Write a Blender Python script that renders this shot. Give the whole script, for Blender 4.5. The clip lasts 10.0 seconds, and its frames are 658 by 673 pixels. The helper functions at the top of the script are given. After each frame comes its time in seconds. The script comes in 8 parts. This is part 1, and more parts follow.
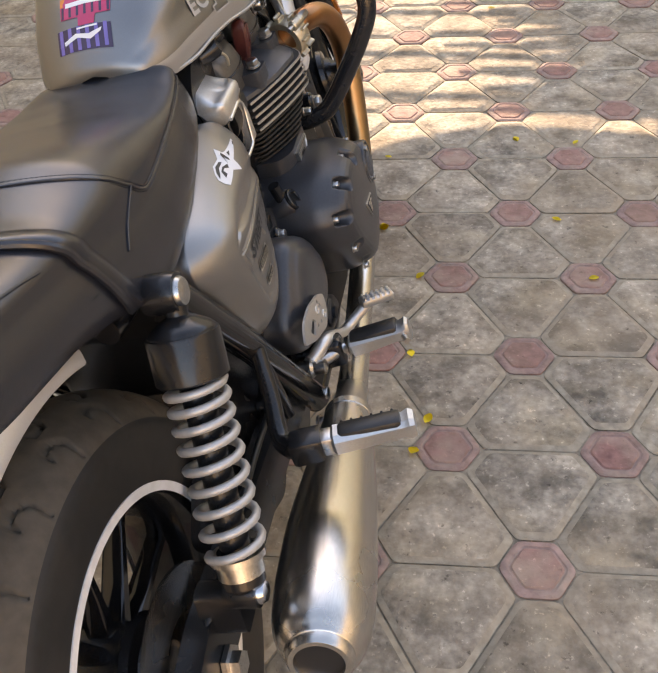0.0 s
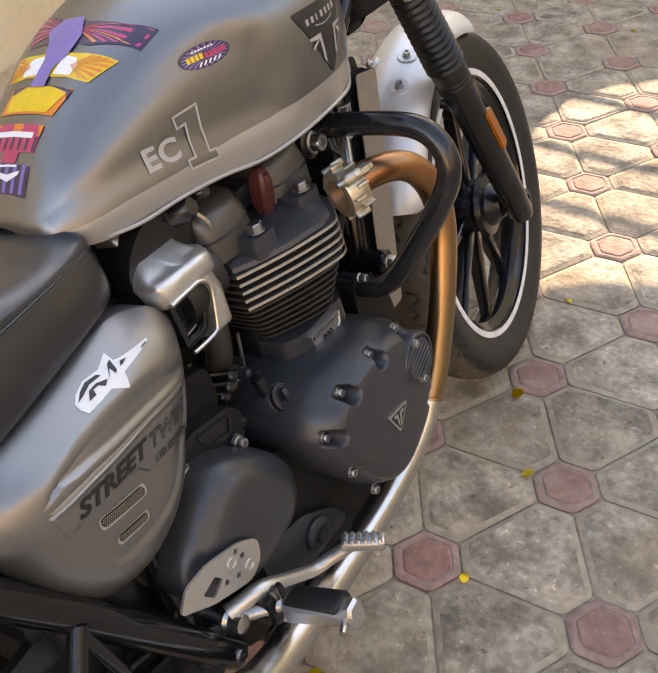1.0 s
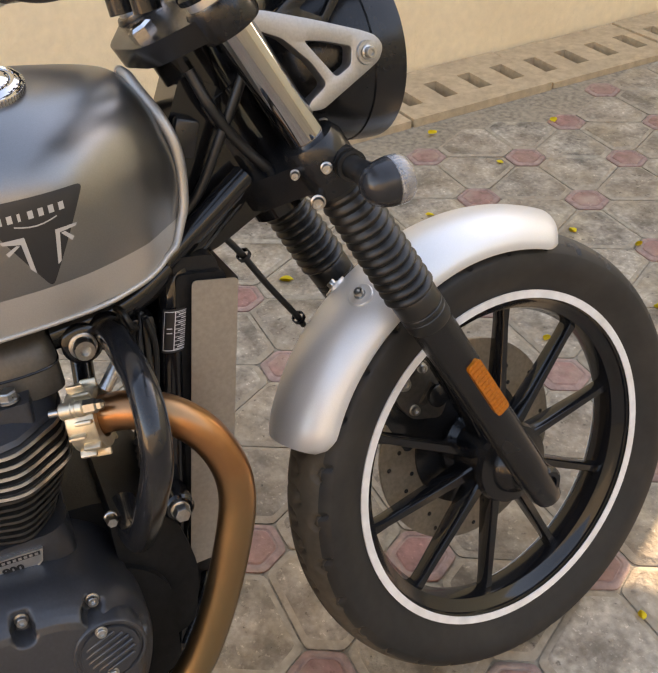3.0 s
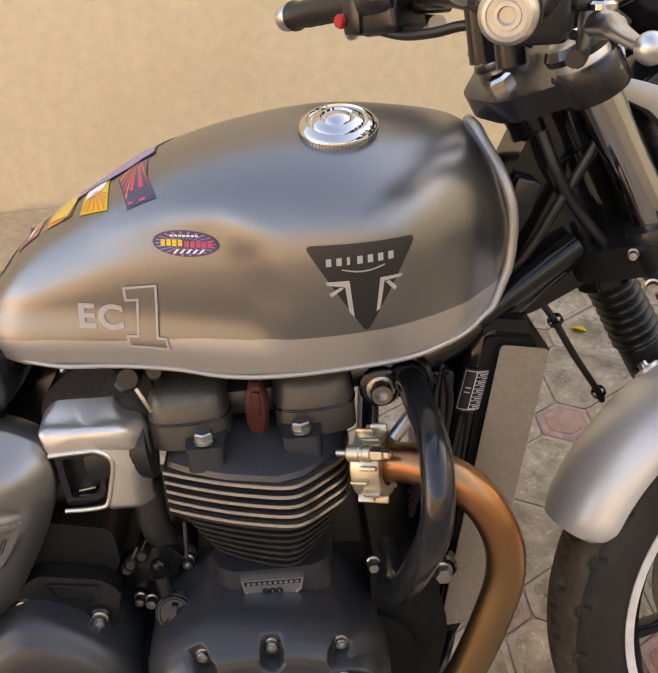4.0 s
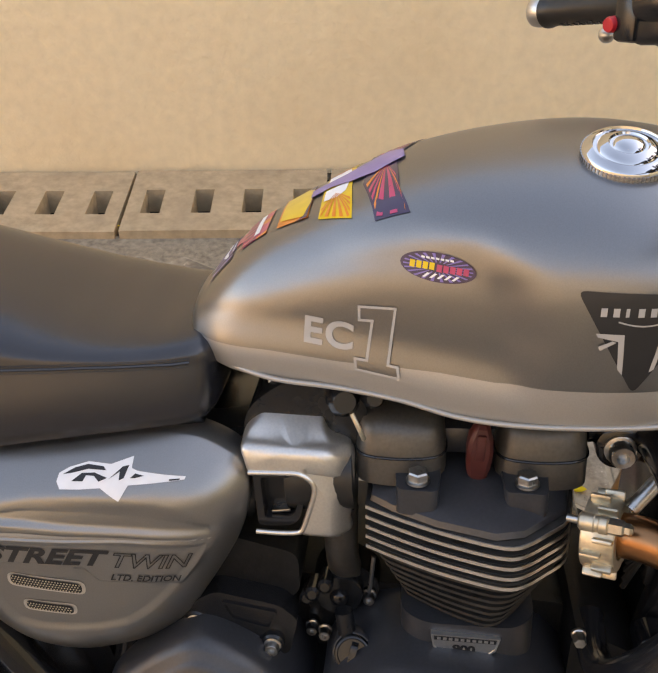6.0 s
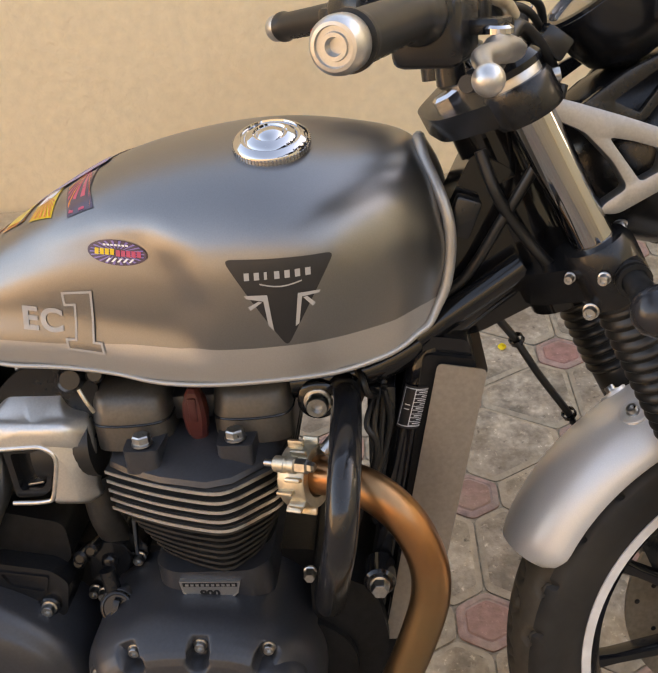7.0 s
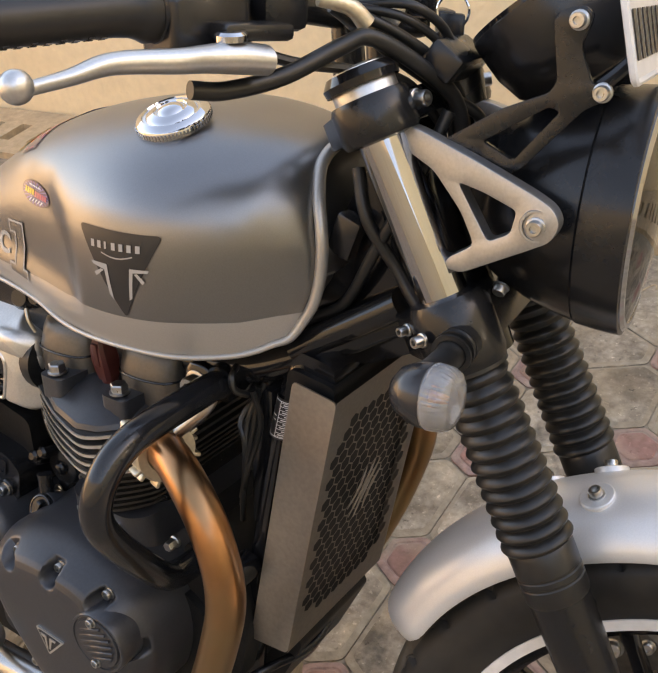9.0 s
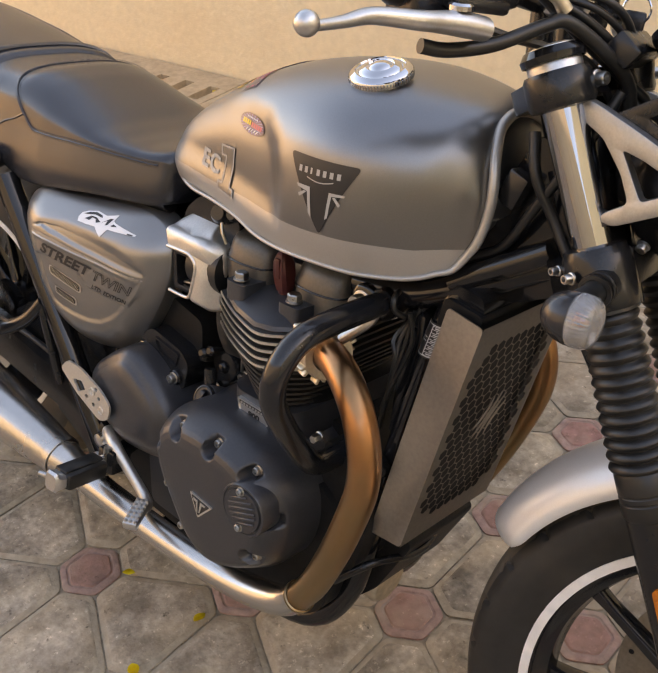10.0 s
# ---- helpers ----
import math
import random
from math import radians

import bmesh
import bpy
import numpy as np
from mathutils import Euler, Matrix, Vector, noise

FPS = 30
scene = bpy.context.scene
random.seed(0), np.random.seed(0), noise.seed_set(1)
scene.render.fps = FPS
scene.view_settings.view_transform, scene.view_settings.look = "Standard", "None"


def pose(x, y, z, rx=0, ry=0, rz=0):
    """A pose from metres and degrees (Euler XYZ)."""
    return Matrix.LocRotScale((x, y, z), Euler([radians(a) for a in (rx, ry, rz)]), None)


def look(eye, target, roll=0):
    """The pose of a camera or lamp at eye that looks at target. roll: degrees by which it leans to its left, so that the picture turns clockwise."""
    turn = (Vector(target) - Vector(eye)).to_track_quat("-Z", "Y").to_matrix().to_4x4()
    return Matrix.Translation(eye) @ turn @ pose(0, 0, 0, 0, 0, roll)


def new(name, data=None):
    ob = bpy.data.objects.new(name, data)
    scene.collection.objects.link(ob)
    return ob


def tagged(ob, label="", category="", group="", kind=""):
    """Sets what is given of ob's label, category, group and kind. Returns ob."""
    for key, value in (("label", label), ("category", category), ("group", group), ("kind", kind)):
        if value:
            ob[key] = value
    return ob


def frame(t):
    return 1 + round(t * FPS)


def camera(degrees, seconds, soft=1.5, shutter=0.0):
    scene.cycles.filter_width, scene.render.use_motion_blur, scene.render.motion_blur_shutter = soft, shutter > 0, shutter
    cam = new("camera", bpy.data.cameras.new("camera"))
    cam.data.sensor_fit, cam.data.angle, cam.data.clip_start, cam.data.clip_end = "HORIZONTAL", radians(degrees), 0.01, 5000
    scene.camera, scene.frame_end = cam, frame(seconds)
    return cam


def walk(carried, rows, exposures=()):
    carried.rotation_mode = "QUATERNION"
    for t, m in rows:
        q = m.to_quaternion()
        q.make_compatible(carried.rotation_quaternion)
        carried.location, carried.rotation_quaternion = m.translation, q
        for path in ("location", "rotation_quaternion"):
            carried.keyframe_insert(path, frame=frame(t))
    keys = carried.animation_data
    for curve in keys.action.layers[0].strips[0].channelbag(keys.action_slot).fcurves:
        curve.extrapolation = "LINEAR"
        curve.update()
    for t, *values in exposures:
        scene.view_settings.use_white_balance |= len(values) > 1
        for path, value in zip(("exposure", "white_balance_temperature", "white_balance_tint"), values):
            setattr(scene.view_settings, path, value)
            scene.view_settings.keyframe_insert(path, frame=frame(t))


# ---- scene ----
EXPOSURES = [(0.0, 2.43, 9800, 22), (2.2, 2.57, 9700, 20), (3.5, 2.60, 10300, 21), (4.1, 2.52, 10800, 23), (5.0, 2.46, 10400, 22), (6.5, 2.40, 10700, 22),
             (7.5, 2.54, 10500, 22), (8.2, 2.61, 10300, 21), (8.7, 2.57, 10300, 21), (10.0, 2.39, 10600, 24)]
cam = camera(38.06, 10.0, soft=1.6, shutter=0.0)
# the machine's own level, turned so that the ground lies flat
LEVEL = (pose(0.25, 1.1, -0.01, 0.57, 2.86, 0) @ Matrix.Translation((-0.25, -1.1, 0))).inverted()
# seconds, eye, target, roll
PATH = [
    (0, (0.3807, -0.5392, 1.2279), (0.0093, 0.9646, -0.0372), -8.80),
    (0.5, (0.5079, -0.2716, 1.2110), (-0.1330, 1.1626, -0.0269), -6.24),
    (1, (0.6314, 0.0034, 1.2087), (-0.3223, 1.2987, 0.0201), -7.32),
    (1.5, (0.7764, 0.2385, 1.2134), (-0.3917, 1.3517, 0.0317), -6.76),
    (2, (0.7437, 0.4605, 1.2114), (-0.5135, 1.4460, 0.0080), -3.80),
    (2.2, (0.7274, 0.5518, 1.2158), (-0.5812, 1.4720, 0.0156), -3.09),
    (3.3, (0.8381, 0.8670, 1.2435), (-0.7750, 1.3243, 0.1532), -3.23),
    (3.5, (0.8169, 0.8485, 1.2549), (-0.8285, 1.1984, 0.1732), -3.23),
    (4, (0.7552, 0.8132, 1.2548), (-0.9279, 0.8910, 0.1773), -2.39),
    (4.5, (0.6832, 0.7216, 1.2588), (-0.9508, 0.4225, 0.1450), -2.32),
    (5, (0.6470, 0.6780, 1.2534), (-0.9624, 0.3112, 0.1242), -0.14),
    (6.3, (0.6532, 0.7274, 1.2507), (-1.0012, 0.6233, 0.1316), -0.02),
    (6.5, (0.6793, 0.7888, 1.2568), (-0.9849, 0.6825, 0.1527), -1.20),
    (7, (0.7575, 0.9760, 1.2665), (-0.9240, 0.8401, 0.1922), -3.83),
    (7.5, (0.7229, 1.0974, 1.2503), (-0.9606, 0.8700, 0.1948), -4.43),
    (8, (0.5652, 1.1922, 1.2631), (-1.0688, 0.7858, 0.1839), -3.32),
    (8.5, (0.5166, 1.3642, 1.2598), (-0.9879, 0.6289, 0.1663), -4.15),
    (9, (0.5330, 1.4784, 1.2492), (-0.8076, 0.4732, 0.1572), -5.33),
    (9.5, (0.6195, 1.4657, 1.2684), (-0.6185, 0.3363, 0.1767), -3.80),
    (10, (0.7127, 1.5361, 1.2807), (-0.4977, 0.3815, 0.1845), -0.54),
]
walk(cam, [(t, LEVEL @ look(eye, target, roll)) for t, eye, target, roll in PATH], exposures=EXPOSURES)

# ---- light ----
SUN_DIR = Vector((-0.22, 0.86, 0.385)).normalized()      # towards the sun
world = bpy.data.worlds.new("sky")
scene.world = world
world.use_nodes = True
_n = world.node_tree.nodes
_sky = _n.new("ShaderNodeTexSky")
_sky.sky_type = 'NISHITA'
_sky.sun_disc = False
_sky.sun_elevation = math.asin(SUN_DIR.z)
_sky.sun_rotation = math.atan2(SUN_DIR.x, SUN_DIR.y)
_sky.air_density, _sky.dust_density, _sky.ozone_density = 1.0, 0.5, 1.5
_n["Background"].inputs["Strength"].default_value = 0.15
world.node_tree.links.new(_sky.outputs[0], _n["Background"].inputs["Color"])
sun = new("sun", bpy.data.lights.new("sun", 'SUN'))
sun.data.energy, sun.data.angle, sun.data.color = 2.6, radians(0.15), (1.0, 0.965, 0.915)
sun.matrix_world = look((0, 0, 6), Vector((0, 0, 6)) - SUN_DIR)

# ---- materials ----
def material(name, col, rough=0.5, metal=0.0, var=0.15, grain=40.0, bump=0.0, bump_scale=300.0, stain=0.0, stain_col=(0.2, 0.16, 0.12),
             stain_scale=6.0, coat=0.0, rvar=0.08, stretch=(1, 1, 1), piece=0.0, aniso=0.0, spec=0.5, speck=0.0, blotch=0.0, bdist=0.004, dust=0.0):
    """A surface with fine grain, larger stains, uneven gloss and fine relief, in metres."""
    m = bpy.data.materials.new(name)
    m.use_nodes = True
    nt = m.node_tree
    N, Lk = nt.nodes, nt.links
    b = N["Principled BSDF"]
    tc = N.new("ShaderNodeTexCoord")
    mp = N.new("ShaderNodeMapping")
    mp.inputs["Scale"].default_value = stretch
    Lk.new(tc.outputs["Object"], mp.inputs["Vector"])
    if piece:
        oi = N.new("ShaderNodeObjectInfo")
        off = N.new("ShaderNodeVectorMath")
        off.operation = 'SCALE'
        off.inputs[0].default_value = (37.0, 53.0, 71.0)
        Lk.new(oi.outputs["Random"], off.inputs["Scale"])
        Lk.new(off.outputs[0], mp.inputs["Location"])
    fine = N.new("ShaderNodeTexNoise")
    fine.inputs["Scale"].default_value, fine.inputs["Detail"].default_value = grain, 5.0
    Lk.new(mp.outputs[0], fine.inputs["Vector"])
    wide = N.new("ShaderNodeTexNoise")
    wide.inputs["Scale"].default_value, wide.inputs["Detail"].default_value = stain_scale, 4.0
    Lk.new(mp.outputs[0] if piece else tc.outputs["Object"], wide.inputs["Vector"])
    ramp = N.new("ShaderNodeMapRange")
    ramp.inputs["From Min"].default_value, ramp.inputs["From Max"].default_value = 0.3, 0.7
    ramp.inputs["To Min"].default_value, ramp.inputs["To Max"].default_value = 1 - var, 1 + var
    Lk.new(fine.outputs["Fac"], ramp.inputs["Value"])
    last = ramp.outputs[0]
    if piece:
        info = N.new("ShaderNodeObjectInfo")
        pr = N.new("ShaderNodeMapRange")
        pr.inputs["To Min"].default_value, pr.inputs["To Max"].default_value = 1 - piece, 1 + piece
        Lk.new(info.outputs["Random"], pr.inputs["Value"])
        mul = N.new("ShaderNodeMath")
        mul.operation = 'MULTIPLY'
        Lk.new(last, mul.inputs[0]), Lk.new(pr.outputs[0], mul.inputs[1])
        last = mul.outputs[0]
    scale = N.new("ShaderNodeVectorMath")
    scale.operation = 'SCALE'
    scale.inputs[0].default_value = col
    Lk.new(last, scale.inputs["Scale"])
    colour = scale.outputs[0]
    if stain:
        sr = N.new("ShaderNodeMapRange")
        sr.inputs["From Min"].default_value, sr.inputs["From Max"].default_value = 0.48, 0.72
        sr.inputs["To Max"].default_value = stain
        Lk.new(wide.outputs["Fac"], sr.inputs["Value"])
        mix = N.new("ShaderNodeMix")
        mix.data_type = 'RGBA'
        mix.inputs["B"].default_value = (*stain_col, 1)
        Lk.new(sr.outputs[0], mix.inputs["Factor"]), Lk.new(colour, mix.inputs["A"])
        colour = mix.outputs["Result"]
    if blotch:
        # broad darker patches with soft rims
        bn = N.new("ShaderNodeTexNoise")
        bn.inputs["Scale"].default_value, bn.inputs["Detail"].default_value, bn.inputs["Roughness"].default_value = 13.0, 7.0, 0.62
        Lk.new(mp.outputs[0], bn.inputs["Vector"])
        br = N.new("ShaderNodeMapRange")
        br.inputs["From Min"].default_value, br.inputs["From Max"].default_value = 0.36, 0.64
        br.inputs["To Min"].default_value, br.inputs["To Max"].default_value = 1.0 + 0.45 * blotch, 1.0 - 0.70 * blotch
        Lk.new(bn.outputs["Fac"], br.inputs["Value"])
        bv = N.new("ShaderNodeVectorMath")
        bv.operation = 'SCALE'
        Lk.new(colour, bv.inputs[0]), Lk.new(br.outputs[0], bv.inputs["Scale"])
        colour = bv.outputs[0]
    if dust:
        # sandy dirt lying over several pieces at once
        ge = N.new("ShaderNodeNewGeometry")
        dn = N.new("ShaderNodeTexNoise")
        dn.inputs["Scale"].default_value, dn.inputs["Detail"].default_value, dn.inputs["Roughness"].default_value = 2.3, 6.0, 0.6
        Lk.new(ge.outputs["Position"], dn.inputs["Vector"])
        dr = N.new("ShaderNodeMapRange")
        dr.inputs["From Min"].default_value, dr.inputs["From Max"].default_value = 0.36, 0.66
        dr.inputs["To Max"].default_value = dust
        Lk.new(dn.outputs["Fac"], dr.inputs["Value"])
        dm = N.new("ShaderNodeMix")
        dm.data_type = 'RGBA'
        dm.inputs["B"].default_value = (0.37, 0.275, 0.185, 1)
        Lk.new(dr.outputs[0], dm.inputs["Factor"]), Lk.new(colour, dm.inputs["A"])
        colour = dm.outputs["Result"]
    if speck:
        # pale scuffs and dark pits
        for scale_, lo, hi, tone in ((95.0, 0.60, 0.70, 1.45), (60.0, 0.62, 0.74, 0.55)):
            sp = N.new("ShaderNodeTexNoise")
            sp.inputs["Scale"].default_value, sp.inputs["Detail"].default_value, sp.inputs["Roughness"].default_value = scale_, 6.0, 0.65
            Lk.new(mp.outputs[0], sp.inputs["Vector"])
            sr2 = N.new("ShaderNodeMapRange")
            sr2.inputs["From Min"].default_value, sr2.inputs["From Max"].default_value = lo, hi
            sr2.inputs["To Min"].default_value, sr2.inputs["To Max"].default_value = 1.0, 1.0 + (tone - 1.0) * speck * 1.6
            Lk.new(sp.outputs["Fac"], sr2.inputs["Value"])
            sv = N.new("ShaderNodeVectorMath")
            sv.operation = 'SCALE'
            Lk.new(colour, sv.inputs[0]), Lk.new(sr2.outputs[0], sv.inputs["Scale"])
            colour = sv.outputs[0]
    Lk.new(colour, b.inputs["Base Color"])
    rr = N.new("ShaderNodeMapRange")
    rr.inputs["To Min"].default_value, rr.inputs["To Max"].default_value = max(rough - rvar, 0.02), min(rough + rvar, 1.0)
    Lk.new(wide.outputs["Fac"], rr.inputs["Value"])
    Lk.new(rr.outputs[0], b.inputs["Roughness"])
    b.inputs["Metallic"].default_value = metal
    b.inputs["Coat Weight"].default_value = coat
    b.inputs["Coat Roughness"].default_value = 0.12
    b.inputs["Specular IOR Level"].default_value = spec
    if aniso:
        b.inputs["Anisotropic"].default_value = aniso
    if bump:
        rel = N.new("ShaderNodeTexNoise")
        rel.inputs["Scale"].default_value, rel.inputs["Detail"].default_value = bump_scale, 4.0
        Lk.new(mp.outputs[0], rel.inputs["Vector"])
        bp = N.new("ShaderNodeBump")
        bp.inputs["Strength"].default_value, bp.inputs["Distance"].default_value = bump, bdist
        Lk.new(rel.outputs["Fac"], bp.inputs["Height"])
        Lk.new(bp.outputs[0], b.inputs["Normal"])
    return m


def glass(name, col=(1, 1, 1), rough=0.02):
    m = bpy.data.materials.new(name)
    m.use_nodes = True
    b = m.node_tree.nodes["Principled BSDF"]
    b.inputs["Base Color"].default_value = (*col, 1)
    b.inputs["Transmission Weight"].default_value = 1.0
    b.inputs["Roughness"].default_value = rough
    b.inputs["IOR"].default_value = 1.45
    return m


PAVER = material("grey_concrete_paver", (0.345, 0.300, 0.238), 0.9, var=0.30, grain=80, bump=1.0, bump_scale=70, stain=0.75, stain_col=(0.365, 0.29, 0.19), stain_scale=7, piece=0.16, speck=1.2, blotch=0.85, dust=0.50)
PAVER_RED = material("red_oxide_paver", (0.30, 0.150, 0.130), 0.88, var=0.30, grain=45, bump=0.6, bump_scale=90, stain=0.9, stain_col=(0.43, 0.31, 0.245), stain_scale=11, piece=0.16, speck=0.7, dust=0.40)
PAVER_EDGE = material("worn_paver_edge", (0.365, 0.315, 0.240), 0.92, var=0.28, grain=55, bump=0.6, bump_scale=120, stain=0.6, stain_col=(0.33, 0.275, 0.205), stain_scale=16, piece=0.12, dust=0.6)
PAVER_RED_EDGE = material("worn_red_paver_edge", (0.345, 0.225, 0.19), 0.92, var=0.25, grain=55, bump=0.6, bump_scale=120, stain=0.6, stain_col=(0.38, 0.31, 0.24), stain_scale=18, piece=0.12)
GROUT = material("sandy_joint", (0.29, 0.242, 0.18), 0.95, var=0.35, grain=60, bump=0.6, bump_scale=200, stain=0.5, stain_col=(0.40, 0.33, 0.24), stain_scale=9)
PLASTER = material("cream_wall_paint", (0.86, 0.70, 0.47), 0.85, var=0.05, grain=30, bump=0.36, bump_scale=42, bdist=0.013, stain=0.3, stain_col=(0.72, 0.54, 0.33), stain_scale=2.2)
# colour of the unseen walls, chosen to warm the bounced light
RENDERED = material("warm_fill_plaster", (0.68, 0.53, 0.36), 0.88, var=0.10, grain=20, bump=0.3, bump_scale=50, stain=0.4, stain_col=(0.52, 0.40, 0.27), stain_scale=1.5)
# drain bed: the shade of its depth put into a dark base colour
DRAIN_DARK = material("dark_drain_bed", (0.075, 0.060, 0.045), 0.9, var=0.4, grain=40, bump=0.5, bump_scale=80)
SLAB = material("drain_concrete", (0.50, 0.375, 0.24), 0.92, var=0.16, grain=40, bump=0.4, bump_scale=120, stain=0.5, stain_col=(0.33, 0.25, 0.17), stain_scale=5)
TANK = material("satin_grey_metallic_paint", (0.245, 0.245, 0.245), 0.34, metal=0.95, var=0.05, grain=900, rvar=0.05, stain_scale=4, spec=0.5)
STRIPE = material("pale_grey_metallic_paint", (0.44, 0.42, 0.39), 0.36, metal=0.55, var=0.05, grain=900, rvar=0.05)
PANEL = material("panel_grey_metallic_paint", (0.285, 0.28, 0.272), 0.32, metal=0.85, var=0.05, grain=900, rvar=0.05)
FENDER = material("silver_fender_paint", (0.72, 0.72, 0.71), 0.38, metal=0.45, var=0.04, grain=900, rvar=0.04)
BLACK = material("satin_black_metal", (0.011, 0.0112, 0.0122), 0.24, spec=0.45, var=0.2, grain=120, rvar=0.1, stain=0.25, stain_col=(0.023, 0.021, 0.019), stain_scale=18)
GLOSS = material("gloss_black_frame", (0.008, 0.008, 0.009), 0.12, var=0.15, grain=80, rvar=0.06, stain=0.2, stain_col=(0.022, 0.019, 0.016), stain_scale=25)
COVER = material("satin_charcoal_rocker_cover", (0.11, 0.10, 0.088), 0.40, metal=0.55, var=0.1, grain=300, rvar=0.06)
ENGINE = material("black_satin_engine_paint", (0.031, 0.0325, 0.0370), 0.33, spec=0.65, var=0.15, grain=300, bump=0.08, bump_scale=1100, rvar=0.06)
# deep shade in engine and radiator hollows put into a flatter, darker black
CASE = material("shaded_black_casting", (0.010, 0.010, 0.0105), 0.5, spec=0.25, var=0.3, grain=90, bump=0.1, bump_scale=300)
FINBLACK = material("dusty_black_fin", (0.042, 0.040, 0.038), 0.42, spec=0.3, var=0.25, grain=90, bump=0.1, bump_scale=500, stain=0.5, stain_col=(0.045, 0.040, 0.034), stain_scale=22)
# lower fins, lifted above the barrel's black in place of light on their edges
FINLIT = material("lifted_fin_black", (0.028, 0.026, 0.024), 0.5, spec=0.3, var=0.3, grain=90, stain=0.4, stain_col=(0.050, 0.044, 0.037), stain_scale=22)
ALU = material("machined_aluminium_edge", (0.78, 0.76, 0.72), 0.32, metal=1.0, var=0.08, grain=200, rvar=0.1)
SATIN = material("satin_anodised_aluminium", (0.58, 0.58, 0.57), 0.34, metal=0.95, var=0.05, grain=400, rvar=0.06)
COVERALU = material("satin_silver_cover", (0.70, 0.675, 0.63), 0.40, metal=0.9, var=0.06, grain=400, rvar=0.06)
CHROME = material("polished_chrome", (0.58, 0.58, 0.59), 0.07, metal=1.0, var=0.03, grain=50, rvar=0.04)
STEEL = material("brushed_stainless_steel", (0.60, 0.575, 0.535), 0.26, metal=1.0, var=0.10, grain=60, rvar=0.08, stretch=(14, 1, 14), stain=0.2, stain_col=(0.42, 0.37, 0.30), stain_scale=7)
FORKTUBE = material("polished_fork_tube", (0.37, 0.37, 0.38), 0.05, metal=1.0, var=0.06, grain=40, rvar=0.04, stretch=(1, 1, 0.1))
CAST = material("satin_cast_alloy", (0.42, 0.42, 0.415), 0.42, metal=0.95, var=0.08, grain=400, rvar=0.06)
BAR = material("worn_gloss_black_bar", (0.012, 0.0128, 0.015), 0.15, spec=0.55, var=0.2, grain=120, rvar=0.06, stain=0.3, stain_col=(0.035, 0.031, 0.027), stain_scale=22)
CALIPER = material("dark_cast_caliper", (0.09, 0.085, 0.08), 0.42, metal=0.6, var=0.2, grain=150)
DISC = material("dull_brake_steel", (0.30, 0.265, 0.225), 0.42, metal=0.9, var=0.15, grain=150, stretch=(1, 1, 1))
BRONZE = material("heat_tinted_exhaust", (0.42, 0.195, 0.092), 0.32, metal=1.0, var=0.14, grain=30, rvar=0.08, stain=0.8, stain_col=(0.36, 0.245, 0.125), stain_scale=11)
BRASS = material("tarnished_collar_alloy", (0.64, 0.56, 0.43), 0.42, metal=0.9, var=0.14, grain=120, rvar=0.1)
BOLT = material("zinc_plated_bolt", (0.50, 0.495, 0.48), 0.30, metal=1.0, var=0.12, grain=300, stain=0.3, stain_col=(0.30, 0.25, 0.19), stain_scale=90)
LEATHER = material("black_vinyl_seat", (0.017, 0.0176, 0.0218), 0.27, spec=0.74, var=0.03, grain=200, bump=0.03, bump_scale=1400, rvar=0.0)
RUBBER = material("dusty_tyre_rubber", (0.080, 0.066, 0.050), 0.78, var=0.2, grain=60, bump=0.08, bump_scale=400, stain=0.55, stain_col=(0.15, 0.118, 0.082), stain_scale=7)
SIDEWALL = material("black_sidewall_rubber", (0.016, 0.0155, 0.015), 0.6, var=0.2, grain=60, stain=0.4, stain_col=(0.06, 0.052, 0.042), stain_scale=9)
BOOT = material("black_rubber_gaiter", (0.012, 0.012, 0.012), 0.38, var=0.2, grain=80, stain=0.3, stain_col=(0.030, 0.026, 0.022), stain_scale=20)
PLASTIC = material("black_plastic", (0.012, 0.012, 0.013), 0.26, var=0.15, grain=100, rvar=0.08)
SPRING = material("silver_spring_paint", (0.50, 0.49, 0.47), 0.42, metal=0.5, var=0.08, grain=120)
WHITE = material("white_rim_stripe", (0.82, 0.81, 0.79), 0.5, var=0.08, grain=60, stain=0.3, stain_col=(0.45, 0.40, 0.33), stain_scale=20)
DECAL = material("black_decal_film", (0.018, 0.018, 0.019), 0.38, var=0.05, grain=100)
DECAL_GREY = material("pale_grey_decal_film", (0.42, 0.40, 0.37), 0.42, metal=0.0, var=0.04, grain=100)
DECAL_WHITE = material("white_vinyl_sticker", (0.78, 0.78, 0.78), 0.4, var=0.03, grain=100)
GUARD = material("brushed_radiator_guard", (0.42, 0.385, 0.345), 0.42, metal=0.9, var=0.08, grain=200, rvar=0.06)
CAPRED = material("brown_plug_cap_rubber", (0.085, 0.020, 0.017), 0.34, var=0.12, grain=80)
AMBER = material("amber_reflector", (0.46, 0.125, 0.006), 0.2, var=0.2, grain=300, coat=0.6)
LENSW = material("clear_ribbed_plastic", (0.80, 0.80, 0.80), 0.08, var=0.25, grain=200, coat=0.8)
LENSW.node_tree.nodes["Principled BSDF"].inputs["Transmission Weight"].default_value = 0.75
GLASS = glass("lamp_glass", (0.98, 0.98, 0.98), 0.02)
